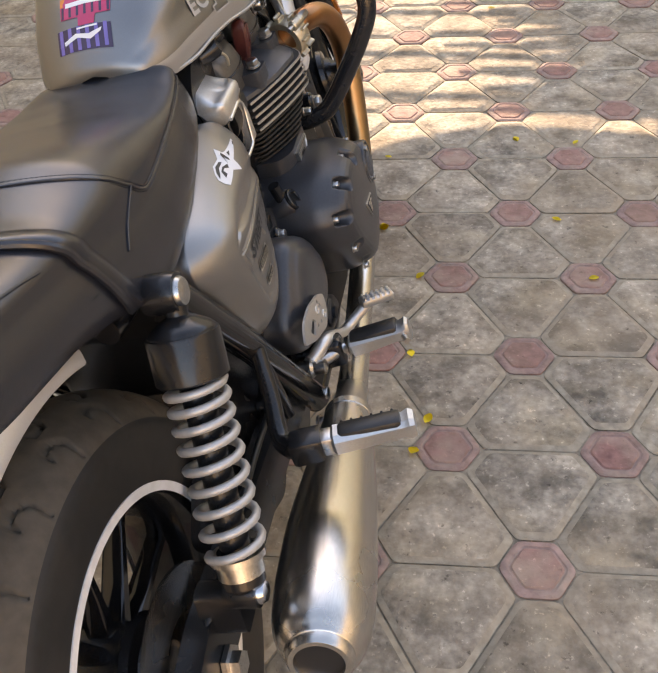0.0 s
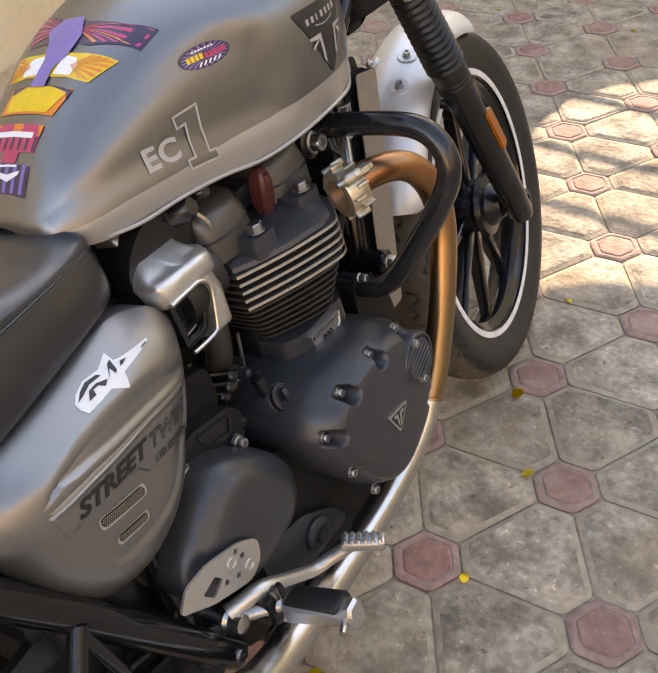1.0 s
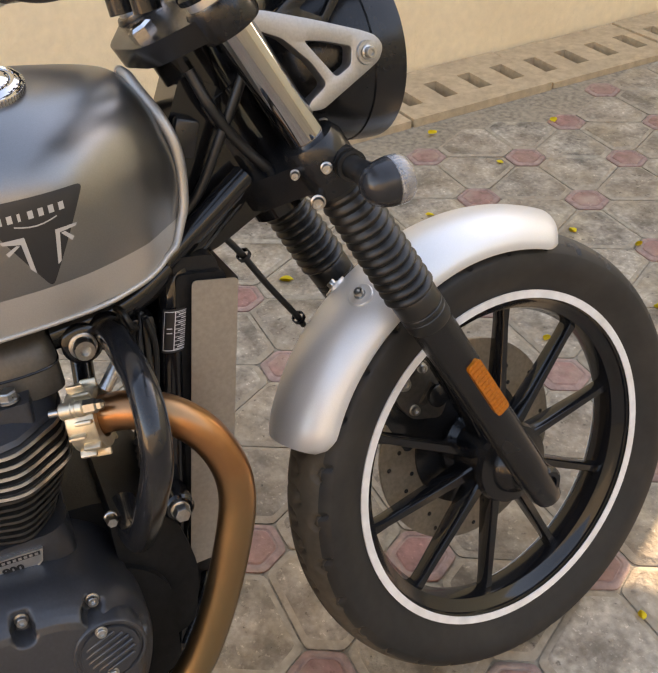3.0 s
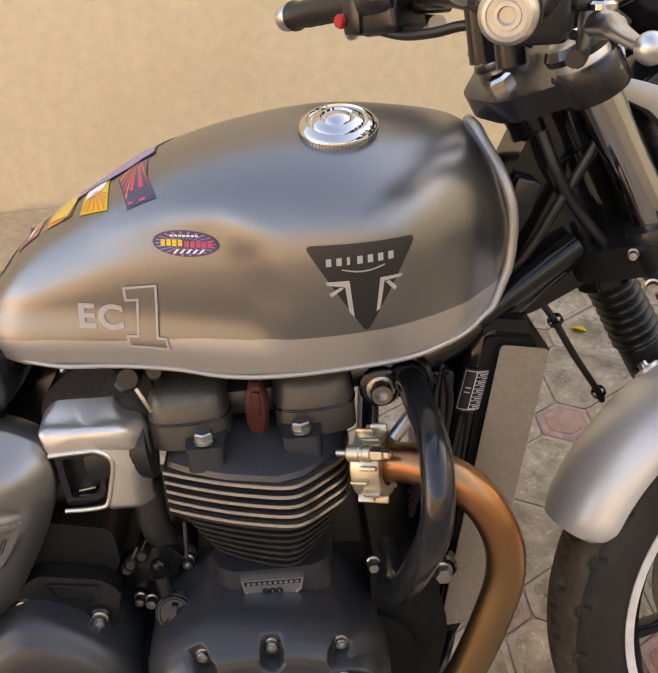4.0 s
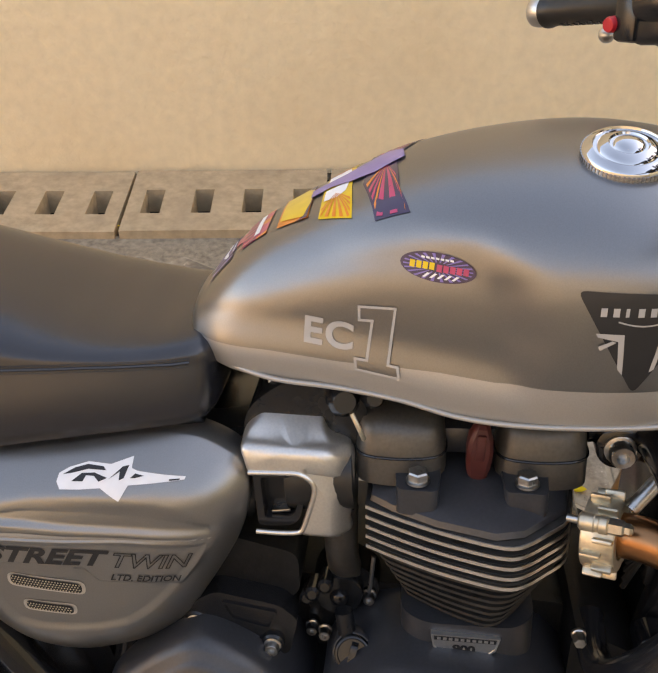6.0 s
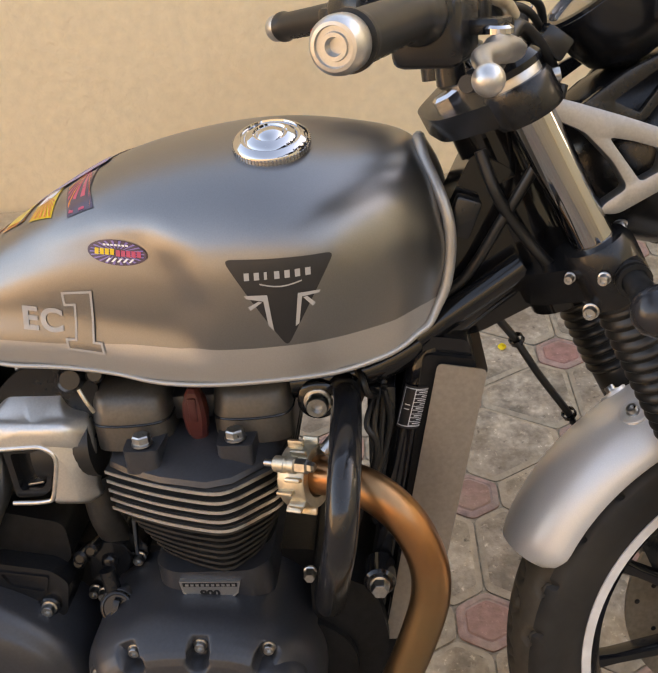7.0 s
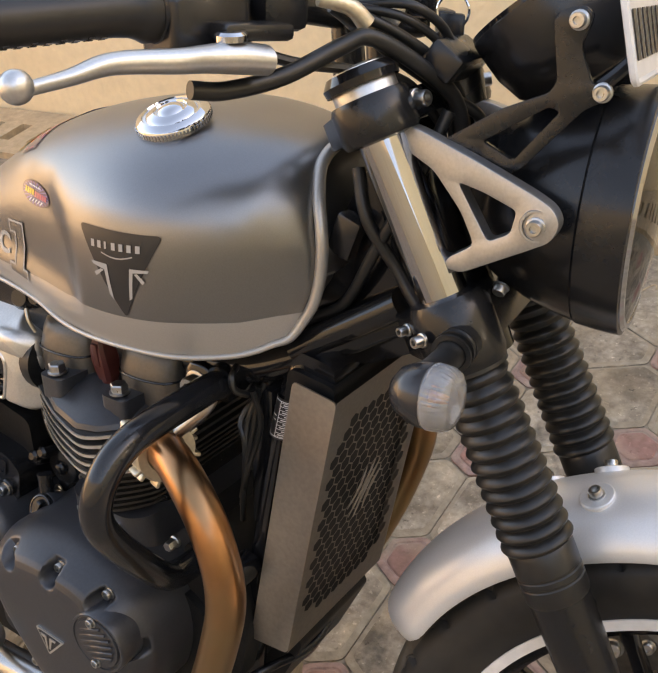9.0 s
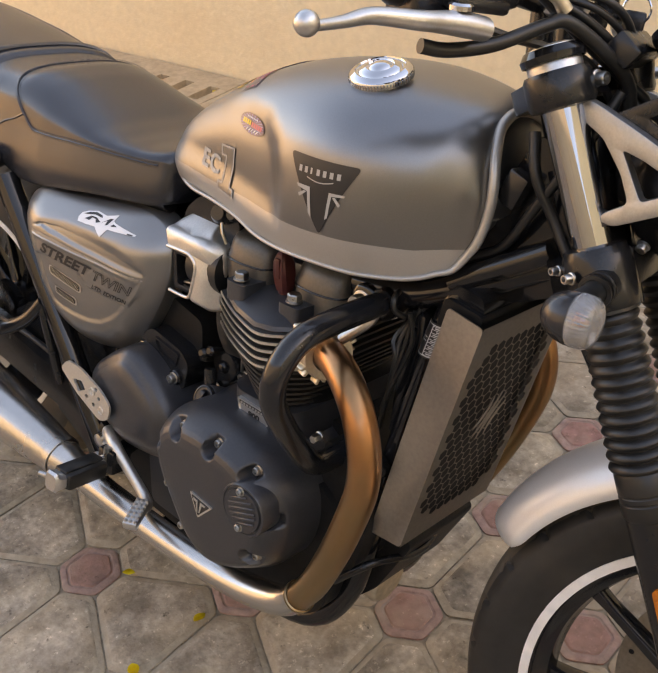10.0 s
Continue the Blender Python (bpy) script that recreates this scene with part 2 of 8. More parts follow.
SEAL = material("indicator_body_black", (0.022, 0.0225, 0.025), 0.22, var=0.1, grain=100)
S_RED = material("magenta_sticker", (0.52, 0.035, 0.12), 0.3, var=0.1, grain=60, coat=0.5)
S_YEL = material("yellow_sticker", (0.78, 0.50, 0.01), 0.3, var=0.08, grain=60, coat=0.5)
S_ORG = material("orange_sticker", (0.75, 0.20, 0.015), 0.3, var=0.1, grain=60, coat=0.5)
S_PUR = material("violet_sticker", (0.17, 0.13, 0.42), 0.3, var=0.1, grain=60, coat=0.5)
S_DRK = material("dark_plum_sticker", (0.035, 0.018, 0.06), 0.3, var=0.1, grain=60, coat=0.5)
REDSW = material("red_switch_plastic", (0.55, 0.02, 0.03), 0.35, var=0.05, grain=60)
LEAF = material("fallen_yellow_leaf", (0.85, 0.66, 0.03), 0.55, var=0.12, grain=80, piece=0.12)
PLATE = material("white_plate_film", (0.70, 0.70, 0.69), 0.4, var=0.05, grain=60)


def length_tint(mat, col, low, high):
    """Heat colour that fades into another along the height of the part."""
    nt = mat.node_tree
    N, Lk = nt.nodes, nt.links
    b = N["Principled BSDF"]
    src = b.inputs["Base Color"].links[0].from_socket
    tc, sx, mr, mx = N.new("ShaderNodeTexCoord"), N.new("ShaderNodeSeparateXYZ"), N.new("ShaderNodeMapRange"), N.new("ShaderNodeMix")
    Lk.new(tc.outputs["Object"], sx.inputs[0])
    Lk.new(sx.outputs["Z"], mr.inputs["Value"])
    mr.inputs["From Min"].default_value, mr.inputs["From Max"].default_value = low, high
    mr.inputs["To Min"].default_value, mr.inputs["To Max"].default_value = 0.85, 0.0
    mx.data_type = 'RGBA'
    mx.inputs["B"].default_value = (*col, 1)
    Lk.new(mr.outputs[0], mx.inputs["Factor"]), Lk.new(src, mx.inputs["A"])
    Lk.new(mx.outputs["Result"], b.inputs["Base Color"])


length_tint(BRONZE, (0.34, 0.245, 0.135), 0.40, 0.63)

# ---- building helpers ----
LEAN = LEVEL @ pose(0, 0, 0, 0, -9.0, 0)                 # the machine leans to its left on the side stand
SIDE = Matrix(((0, 0, 1, 0), (1, 0, 0, 0), (0, 1, 0, 0), (0, 0, 0, 1)))   # (ahead, up, right) to (right, ahead, up)
V = Vector


def finish(bm, angle=38):
    bmesh.ops.recalc_face_normals(bm, faces=bm.faces)
    me = bpy.data.meshes.new("m")
    bm.to_mesh(me)
    bm.free()
    for p in me.polygons:
        p.use_smooth = True
    me.set_sharp_from_angle(angle=radians(angle))
    return me


def part(name, bm, mats, parent, label="", angle=38):
    me = finish(bm, angle)
    for m in (mats if isinstance(mats, (list, tuple)) else [mats]):
        me.materials.append(m)
    ob = new(name, me)
    ob.parent = parent
    if label:
        tagged(ob, label)
    return ob


def axis(origin, direction, hint=(0, 0, 1)):
    """A frame with its z along the direction."""
    z = V(direction).normalized()
    h = V(hint)
    if abs(z.dot(h.normalized())) > 0.97:
        h = V((0, 1, 0)) if abs(z.y) < 0.9 else V((1, 0, 0))
    x = h.cross(z).normalized()
    y = z.cross(x)
    return Matrix(((x.x, y.x, z.x, origin[0]), (x.y, y.y, z.y, origin[1]), (x.z, y.z, z.z, origin[2]), (0, 0, 0, 1)))


def bevel(bm, w, seg=2, least=0.5, only=None):
    es = [e for e in (only or bm.edges) if len(e.link_faces) == 2 and e.calc_face_angle(0) > least]
    if es and w:
        bmesh.ops.bevel(bm, geom=es, offset=w, segments=seg, profile=0.5, affect='EDGES', clamp_overlap=True)
    return bm


def merge(bm, other):
    me = bpy.data.meshes.new("t")
    other.to_mesh(me)
    other.free()
    bm.from_mesh(me)
    bpy.data.meshes.remove(me)
    return bm


def box(size, m=Matrix(), b=0.0, seg=2):
    bm = bmesh.new()
    bmesh.ops.create_cube(bm, size=1.0)
    bmesh.ops.scale(bm, vec=size, verts=bm.verts)
    bevel(bm, b, seg)
    bm.transform(m)
    return bm


def spline(pts, step=6, closed=False):
    """Points on a smooth curve through pts (tuples of any length)."""
    P = [np.array(p, float) for p in pts]
    n = len(P)
    out = []
    for i in range(n if closed else n - 1):
        a, b = P[i], P[(i + 1) % n]
        p0 = P[i - 1] if (closed or i > 0) else 2 * a - b
        p3 = P[(i + 2) % n] if (closed or i + 2 < n) else 2 * b - a
        for k in range(step):
            t = k / step
            out.append(0.5 * (2 * a + (b - p0) * t + (2 * p0 - 5 * a + 4 * b - p3) * t * t + (3 * a - p0 - 3 * b + p3) * t ** 3))
    if not closed:
        out.append(P[-1])
    return out


def rounded(poly, r, seg=4):
    """A polygon with its corners rounded."""
    out = []
    n = len(poly)
    for i in range(n):
        p, a, b = V((*poly[i], 0)), V((*poly[i - 1], 0)), V((*poly[(i + 1) % n], 0))
        d1, d2 = (a - p), (b - p)
        k = min(r, d1.length * 0.45, d2.length * 0.45)
        s, e = p + d1.normalized() * k, p + d2.normalized() * k
        for j in range(seg + 1):
            t = j / seg
            q = s * (1 - t) ** 2 + p * 2 * t * (1 - t) + e * t * t
            out.append((q.x, q.y))
    return out


def tube(pts, r, seg=14, step=6, closed=False, smooth=True):
    """A pipe along a smooth curve; r is a number or one for each point."""
    rows = [(*p, (r if not isinstance(r, (list, tuple)) else r[i])) for i, p in enumerate(pts)]
    rows = spline(rows, step, closed) if smooth and len(rows) > 2 else [np.array(q, float) for q in rows]
    C = [V(q[:3]) for q in rows]
    bm = bmesh.new()
    n = len(C)
    tang = [(C[(i + 1) % n if closed else min(i + 1, n - 1)] - C[i - 1 if closed else max(i - 1, 0)]).normalized() for i in range(n)]
    nor = axis((0, 0, 0), tang[0]).to_3x3().col[0]
    rings = []
    for i in range(n):
        nor = (nor - tang[i] * nor.dot(tang[i])).normalized()
        bi = tang[i].cross(nor)
        rings.append([bm.verts.new(C[i] + (nor * math.cos(2 * math.pi * k / seg) + bi * math.sin(2 * math.pi * k / seg)) * rows[i][3]) for k in range(seg)])
    for i in range(n if closed else n - 1):
        a, b = rings[i], rings[(i + 1) % n]
        for k in range(seg):
            bm.faces.new((a[k], a[(k + 1) % seg], b[(k + 1) % seg], b[k]))
    if not closed:
        bm.faces.new(rings[0][::-1])
        bm.faces.new(rings[-1])
    return bm


def loft(rings, cap=True, closed=True):
    bm = bmesh.new()
    R = [[bm.verts.new(p) for p in ring] for ring in rings]
    n = len(R[0])
    for a, b in zip(R, R[1:]):
        for k in range(n if closed else n - 1):
            bm.faces.new((a[k], a[(k + 1) % n], b[(k + 1) % n], b[k]))
    if cap:
        bm.faces.new(R[0][::-1])
        bm.faces.new(R[-1])
    return bm


def lathe(prof, m=Matrix(), seg=32, closed=False):
    """Turns (radius, height) points round z."""
    bm = bmesh.new()
    rings = []
    for r, h in prof:
        if r < 1e-5:
            rings.append([bm.verts.new((0, 0, h))])
        else:
            rings.append([bm.verts.new((r * math.cos(2 * math.pi * k / seg), r * math.sin(2 * math.pi * k / seg), h)) for k in range(seg)])
    pairs = list(zip(rings, rings[1:])) + ([(rings[-1], rings[0])] if closed else [])
    for a, b in pairs:
        for k in range(seg):
            j = (k + 1) % seg
            if len(a) == 1 and len(b) == 1:
                continue
            if len(a) == 1:
                bm.faces.new((a[0], b[j], b[k]))
            elif len(b) == 1:
                bm.faces.new((a[k], a[j], b[0]))
            else:
                bm.faces.new((a[k], a[j], b[j], b[k]))
    if not closed:
        for ring, flip in ((rings[0], True), (rings[-1], False)):
            if len(ring) > 1:
                bm.faces.new(ring[::-1] if flip else ring)
    bm.transform(m)
    return bm


def prism(poly, lo, hi, m=SIDE, b=0.0, seg=2):
    """A polygon (u, v) drawn out from w = lo to w = hi."""
    bm = bmesh.new()
    a = [bm.verts.new((u, v, lo)) for u, v in poly]
    c = [bm.verts.new((u, v, hi)) for u, v in poly]
    bm.faces.new(a[::-1])
    bm.faces.new(c)
    for k in range(len(poly)):
        j = (k + 1) % len(poly)
        bm.faces.new((a[k], a[j], c[j], c[k]))
    if b:
        bevel(bm, b, seg, 0.9)
    bm.transform(m)
    return bm


def frame_plate(outer, inner, lo, hi, m=SIDE, b=0.0):
    """A plate with one opening; outer and inner have the same number of points."""
    bm = bmesh.new()
    n = len(outer)
    L4 = [[bm.verts.new((u, v, w)) for u, v in poly] for poly, w in ((outer, lo), (outer, hi), (inner, hi), (inner, lo))]
    for i in range(4):
        a, c = L4[i], L4[(i + 1) % 4]
        for k in range(n):
            j = (k + 1) % n
            bm.faces.new((a[k], a[j], c[j], c[k]))
    if b:
        bevel(bm, b, 2, 0.9)
    bm.transform(m)
    return bm


def holed_plate(outer, holes, lo, hi, m=SIDE, b=0.0):
    """A plate with any openings, drawn out from w = lo to w = hi."""
    bm = bmesh.new()
    edges = []
    for poly in [outer] + list(holes):
        vs = [bm.verts.new((u, v, lo)) for u, v in poly]
        edges += [bm.edges.new((vs[k - 1], vs[k])) for k in range(len(vs))]
    bmesh.ops.triangle_fill(bm, use_beauty=True, use_dissolve=False, edges=edges)
    out = bmesh.ops.extrude_face_region(bm, geom=bm.faces[:])
    for v in out["geom"]:
        if isinstance(v, bmesh.types.BMVert):
            v.co.z = hi
    bmesh.ops.recalc_face_normals(bm, faces=bm.faces)
    if b:
        bevel(bm, b, 2, 0.9)
    bm.transform(m)
    return bm


def circle(u, v, r, n=20):
    return [(u + r * math.cos(2 * math.pi * k / n), v + r * math.sin(2 * math.pi * k / n)) for k in range(n)]


def bolt(m, r=0.006, h=0.005, hexa=False):
    """A screw head with a washer: socket cap or hexagon, along z of m."""
    bm = lathe([(r * 1.28, 0), (r * 1.28, h * 0.22), (r * 1.1, h * 0.3)], seg=18)
    if hexa:
        head = lathe([(r * 1.12, h * 0.28), (r * 1.12, h * 1.05), (r * 0.95, h * 1.2)], seg=6)
    else:
        head = lathe([(r, h * 0.28), (r, h * 1.1), (r * 0.9, h * 1.25), (r * 0.52, h * 1.25), (r * 0.5, h * 0.7), (0, h * 0.7)], seg=16)
    merge(bm, head)
    bm.transform(m)
    return bm


def right_bolt(x, y, z, r=0.006, h=0.006, hexa=False):
    return bolt(axis((x, y, z), (1, 0, 0)), r, h, hexa)


def surface(bm):
    from mathutils import bvhtree
    return bvhtree.BVHTree.FromBMesh(bm)


def drape(bm, tree, way=(-1, 0, 0), lift=0.0009):
    """Lays a flat mesh onto a surface along the way given."""
    w = V(way)
    for v in bm.verts:
        hit, nor, _, _ = tree.ray_cast(v.co - w * 2.0, w)
        if hit is not None:
            v.co = hit - w * lift
    return bm


def sheet(poly, m=SIDE, cuts=2):
    """A flat filled polygon, cut fine enough to be draped."""
    bm = bmesh.new()
    vs = [bm.verts.new((u, v, 0)) for u, v in poly]
    es = [bm.edges.new((vs[i], vs[(i + 1) % len(vs)])) for i in range(len(vs))]
    bmesh.ops.triangle_fill(bm, use_beauty=True, edges=es)
    for _ in range(cuts):
        bmesh.ops.subdivide_edges(bm, edges=bm.edges[:], cuts=1, use_grid_fill=True)
    bmesh.ops.triangulate(bm, faces=bm.faces[:])
    bm.transform(m)
    return bm


def lettering(text, size, m, shear=0.0, bold=0.0, space=1.0, line=0.0):
    cu = bpy.data.curves.new("letters", 'FONT')
    cu.body, cu.size, cu.shear, cu.offset, cu.space_character = text, size, shear, bold, space
    cu.align_x = 'LEFT'
    if line:
        cu.fill_mode, cu.bevel_depth, cu.bevel_resolution = 'NONE', line, 0
    ob = bpy.data.objects.new("letters", cu)
    scene.collection.objects.link(ob)
    bpy.context.view_layer.update()
    dg = bpy.context.evaluated_depsgraph_get()
    me = bpy.data.meshes.new_from_object(ob.evaluated_get(dg))
    bpy.data.objects.remove(ob)
    bm = bmesh.new()
    bm.from_mesh(me)
    bpy.data.meshes.remove(me)
    bmesh.ops.triangulate(bm, faces=bm.faces[:])
    bm.transform(m)
    return bm


def mirrored(bm):
    other = bm.copy()
    bmesh.ops.scale(other, vec=(-1, 1, 1), verts=other.verts)
    bmesh.ops.reverse_faces(other, faces=other.faces[:])
    return other


def inside(poly, u, v):
    """How deep (u, v) lies inside a polygon; negative outside."""
    P = np.array(poly)
    Q = np.roll(P, -1, 0)
    d = Q - P
    w = np.array([u, v]) - P
    t = np.clip((w * d).sum(1) / np.maximum((d * d).sum(1), 1e-12), 0, 1)
    dist = np.sqrt((((w - d * t[:, None]) ** 2).sum(1)).min())
    cross = ((P[:, 1] > v) != (Q[:, 1] > v)) & (u < (Q[:, 0] - P[:, 0]) * (v - P[:, 1]) / np.where(Q[:, 1] == P[:, 1], 1e-12, Q[:, 1] - P[:, 1]) + P[:, 0])
    return dist if cross.sum() % 2 else -dist


def step01(x, a, b):
    t = min(max((x - a) / (b - a), 0.0), 1.0)
    return t * t * (3 - 2 * t)


def curve1(table, x):
    return float(np.interp(x, [a for a, _ in table], [b for _, b in table]))

# ---- the place: yard wall, drain slabs, ground ----
WALL = pose(-1.845, 0, 0, 0, 0, 5.65)              # the wall's foot line; its own y runs along the wall


def thing(name, label, category, kind="", m=None):
    ob = new(name)
    ob.empty_display_size = 0.1
    if m is not None:
        ob.matrix_world = m
    return tagged(ob, label, category, kind=kind)


def wall_panel(y0, y1, z0, z1, b=0.0):
    return box((0.22, y1 - y0, z1 - z0), pose(-0.11, (y0 + y1) / 2, (z0 + z1) / 2), b)


# the boundary wall with the drain at its foot
wall_left = part("wall_west", wall_panel(-9, 12, 0, 2.35), PLASTER, None, angle=30)
wall_left.matrix_world = WALL
tagged(wall_left, "cream-painted rough plaster yard wall above a drain", "wall", kind="structure")

# unseen wall added to the north, blocking the sun but for a ragged opening
NORTH_Y, NORTH_H = 7.0, 4.9
NORTH = Matrix(((1, 0, 0, 0), (0, 0, 1, NORTH_Y), (0, 1, 0, 0), (0, 0, 0, 1)))      # (along, up, outward)


def towards_sun(x, y):
    """Where the ray from a ground point to the sun meets the added wall, as (along, up)."""
    k = (NORTH_Y - y) / SUN_DIR.y
    return x + SUN_DIR.x * k, SUN_DIR.z * k


rn = random.Random(5)
ragged, yy = [], 1.81
while yy < 2.74:
    tip, root, step = rn.uniform(0.56, 0.92), rn.uniform(0.12, 0.36), rn.uniform(0.07, 0.12)
    ragged += [(tip, yy + 0.02), (root, yy + step * 0.72)]
    yy += step
LIT = [(-0.087, 2.79), (-0.192, 2.696), (-0.278, 2.544), (-0.302, 2.369), (-0.267, 2.114), (-0.22, 2.002), (-0.092, 1.779), (0.003, 1.625), (0.081, 1.684), (0.17, 1.73), (0.315, 1.775), (0.418, 1.782), (0.498, 1.775), (0.748, 1.73)] + ragged + [(0.10, 2.82)]
SLIT = [(0.225, 1.610), (0.30, 1.612), (0.37, 1.622), (0.37, 1.640), (0.30, 1.636), (0.235, 1.626)]
hole = [towards_sun(*p) for p in LIT]
slit = [towards_sun(*p) for p in SLIT]
u0, u1 = min(p[0] for p in hole) - 0.3, max(p[0] for p in hole) + 0.3
v0, v1 = min(p[1] for p in hole) - 0.3, max(p[1] for p in hole) + 0.5
bm = holed_plate([(u0, v0), (u1, v0), (u1, v1), (u0, v1)], [hole, slit], 0.0, 0.03, NORTH)
for a, b, c, d in ((-7, 6, 0, v0), (-7, u0, v0, v1), (u1, 6, v0, v1), (-7, 6, v1, NORTH_H)):
    merge(bm, box((b - a, d - c, 0.22), NORTH @ pose((a + b) / 2, (c + d) / 2, 0.11)))
wall_north = part("wall_north", bm, PLASTER, None, angle=30)
tagged(wall_north, "tall plain wall added out of view to shade the yard", "wall", kind="structure")
# rails added only to streak the sun patch with thin shadows
bars = bmesh.new()
for y in (1.93, 2.20, 2.52):
    u, v = towards_sun(0.1, y)
    merge(bars, box((1.5, 0.014, 0.02), NORTH @ pose(u, v, 0.05, 0, 0, 1.5)))
rails = part("streak_rails", bars, GLOSS, None)
tagged(rails, "thin unseen rails added to cast shadow streaks on the ground", "railing", kind="structure")

# unseen walls east and south, added; their ochre is set for warm bounce
for name, sz, at in (("wall_east", (0.25, 26, 3.8), (5.4, 2, 1.9)), ("wall_south", (16, 0.25, 2.6), (2.0, -9.0, 1.3))):
    ob = part(name, box(sz, pose(*at)), RENDERED, None)
    tagged(ob, "plain ochre wall added out of view to close the yard", "wall", kind="structure")

# one sheet of ground, open along the wall drain
gx, gy = (-60, 0.03, 0.335, 60), (-60, -5.6, 7.9, 60)
bm = bmesh.new()
gv = [[bm.verts.new((x, y, 0)) for y in gy] for x in gx]
for i in range(3):
    for j in range(3):
        if (i, j) != (1, 1):
            bm.faces.new((gv[i][j], gv[i + 1][j], gv[i + 1][j + 1], gv[i][j + 1]))
ground = part("ground", bm, GROUT, None)
ground.matrix_world = WALL @ pose(0, 0, -0.0075)
tagged(ground, "sandy bedding and joints under the pavers", "ground", kind="structure")


def drain_slab():
    """A precast slab with four square openings."""
    outer_w, length = 0.335, 0.543
    bm = bmesh.new()
    cells_y = [-length / 2]
    for k in range(4):
        c = -length / 2 + length * (k + 0.5) / 4
        cells_y += [c - 0.0262, c + 0.0262]
    cells_y.append(length / 2)
    cells_x = [-outer_w / 2, -0.054, 0.076, outer_w / 2]
    for i in range(3):
        for j in range(len(cells_y) - 1):
            if i == 1 and j % 2 == 1:
                continue
            x0, x1, y0, y1 = cells_x[i], cells_x[i + 1], cells_y[j], cells_y[j + 1]
            merge(bm, box((x1 - x0, y1 - y0, 0.07), pose((x0 + x1) / 2, (y0 + y1) / 2, -0.025)))
    bmesh.ops.remove_doubles(bm, verts=bm.verts, dist=0.0005)
    inner = [f for f in bm.faces if all(len(e.link_faces) > 2 for e in f.edges)]
    bmesh.ops.delete(bm, geom=inner, context='FACES')
    return bm


slab_mesh = finish(drain_slab())
slab_mesh.materials.append(SLAB)
for k in range(-8, 14):
    ob = new("drain_cover", slab_mesh)
    ob.matrix_world = WALL @ pose(0.181, -0.369 + 0.5535 * k, 0.004 + 0.003 * ((k * 7) % 3), 0, 0, 0.4 * ((k * 5) % 3 - 1))
    tagged(ob, "weathered concrete drain cover with four square holes", "drain cover", "drain covers along the wall")
bm = merge(box((0.31, 13.5, 0.04), pose(0.183, 1.15, -0.24)), merge(box((0.03, 13.5, 0.26), pose(0.045, 1.15, -0.145)), box((0.03, 13.5, 0.26), pose(0.32, 1.15, -0.145))))
channel = part("drain_channel", bm, DRAIN_DARK, None)
channel.matrix_world = WALL
tagged(channel, "bed of the wall drain, darkened in place of deep shade", "drain", kind="structure")

# ---- the motorcycle: frame of reference ----
bike = thing("motorcycle", "grey retro roadster motorcycle leaning on its side stand", "motorcycle", m=LEAN)
RAKE = radians(27.5)
UP_F = V((0, -math.sin(RAKE), math.cos(RAKE)))     # along the fork
FWD_F = V((0, math.cos(RAKE), math.sin(RAKE)))     # across it, ahead
HUB_F = V((0, 1.423, 0.325))
AXIS_F = V((0, 1.42, 0.318)) - FWD_F * 0.045
STEER = Matrix.Translation(AXIS_F) @ Matrix.Rotation(radians(10), 4, UP_F) @ Matrix.Translation(-AXIS_F)


def steered(bm):
    bm.transform(STEER)
    return bm


def on_fork(x, up, ahead=0.0):
    """A point by its distance up the fork from the axle's height."""
    return V((x, 1.421, 0.318)) + UP_F * up + FWD_F * ahead


# ---- fuel tank ----
T_TOP = [(0.511, 0.790), (0.54, 0.826), (0.60, 0.871), (0.68, 0.915), (0.78, 0.944), (0.87, 0.952), (0.94, 0.946), (0.98, 0.939), (0.998, 0.931), (1.008, 0.922), (1.019, 0.903), (1.029, 0.866)]
T_BOT = [(0.511, 0.750), (0.54, 0.7425), (0.58, 0.739), (0.63, 0.7400), (0.68, 0.7400), (0.708, 0.7368), (0.743, 0.7328), (0.79, 0.7335), (0.832, 0.7374), (0.868, 0.7415), (0.904, 0.7445), (0.942, 0.7468), (0.968, 0.7495), (0.985, 0.7545), (0.998, 0.7610), (1.010, 0.7720), (1.018, 0.786), (1.0255, 0.804), (1.029, 0.825)]
T_WID = [(0.511, 0.068), (0.53, 0.085), (0.58, 0.106), (0.65, 0.123), (0.72, 0.140), (0.79, 0.157), (0.86, 0.169), (0.915, 0.163), (0.945, 0.149), (0.965, 0.136), (0.985, 0.120), (0.998, 0.107), (1.010, 0.095), (1.019, 0.085), (1.0255, 0.077), (1.029, 0.068)]
KNEE = [(0.48, 0.772), (0.505, 0.79), (0.56, 0.840), (0.63, 0.872), (0.70, 0.887), (0.755, 0.885), (0.790, 0.862), (0.803, 0.82), (0.80, 0.785), (0.795, 0.770), (0.64, 0.778)]


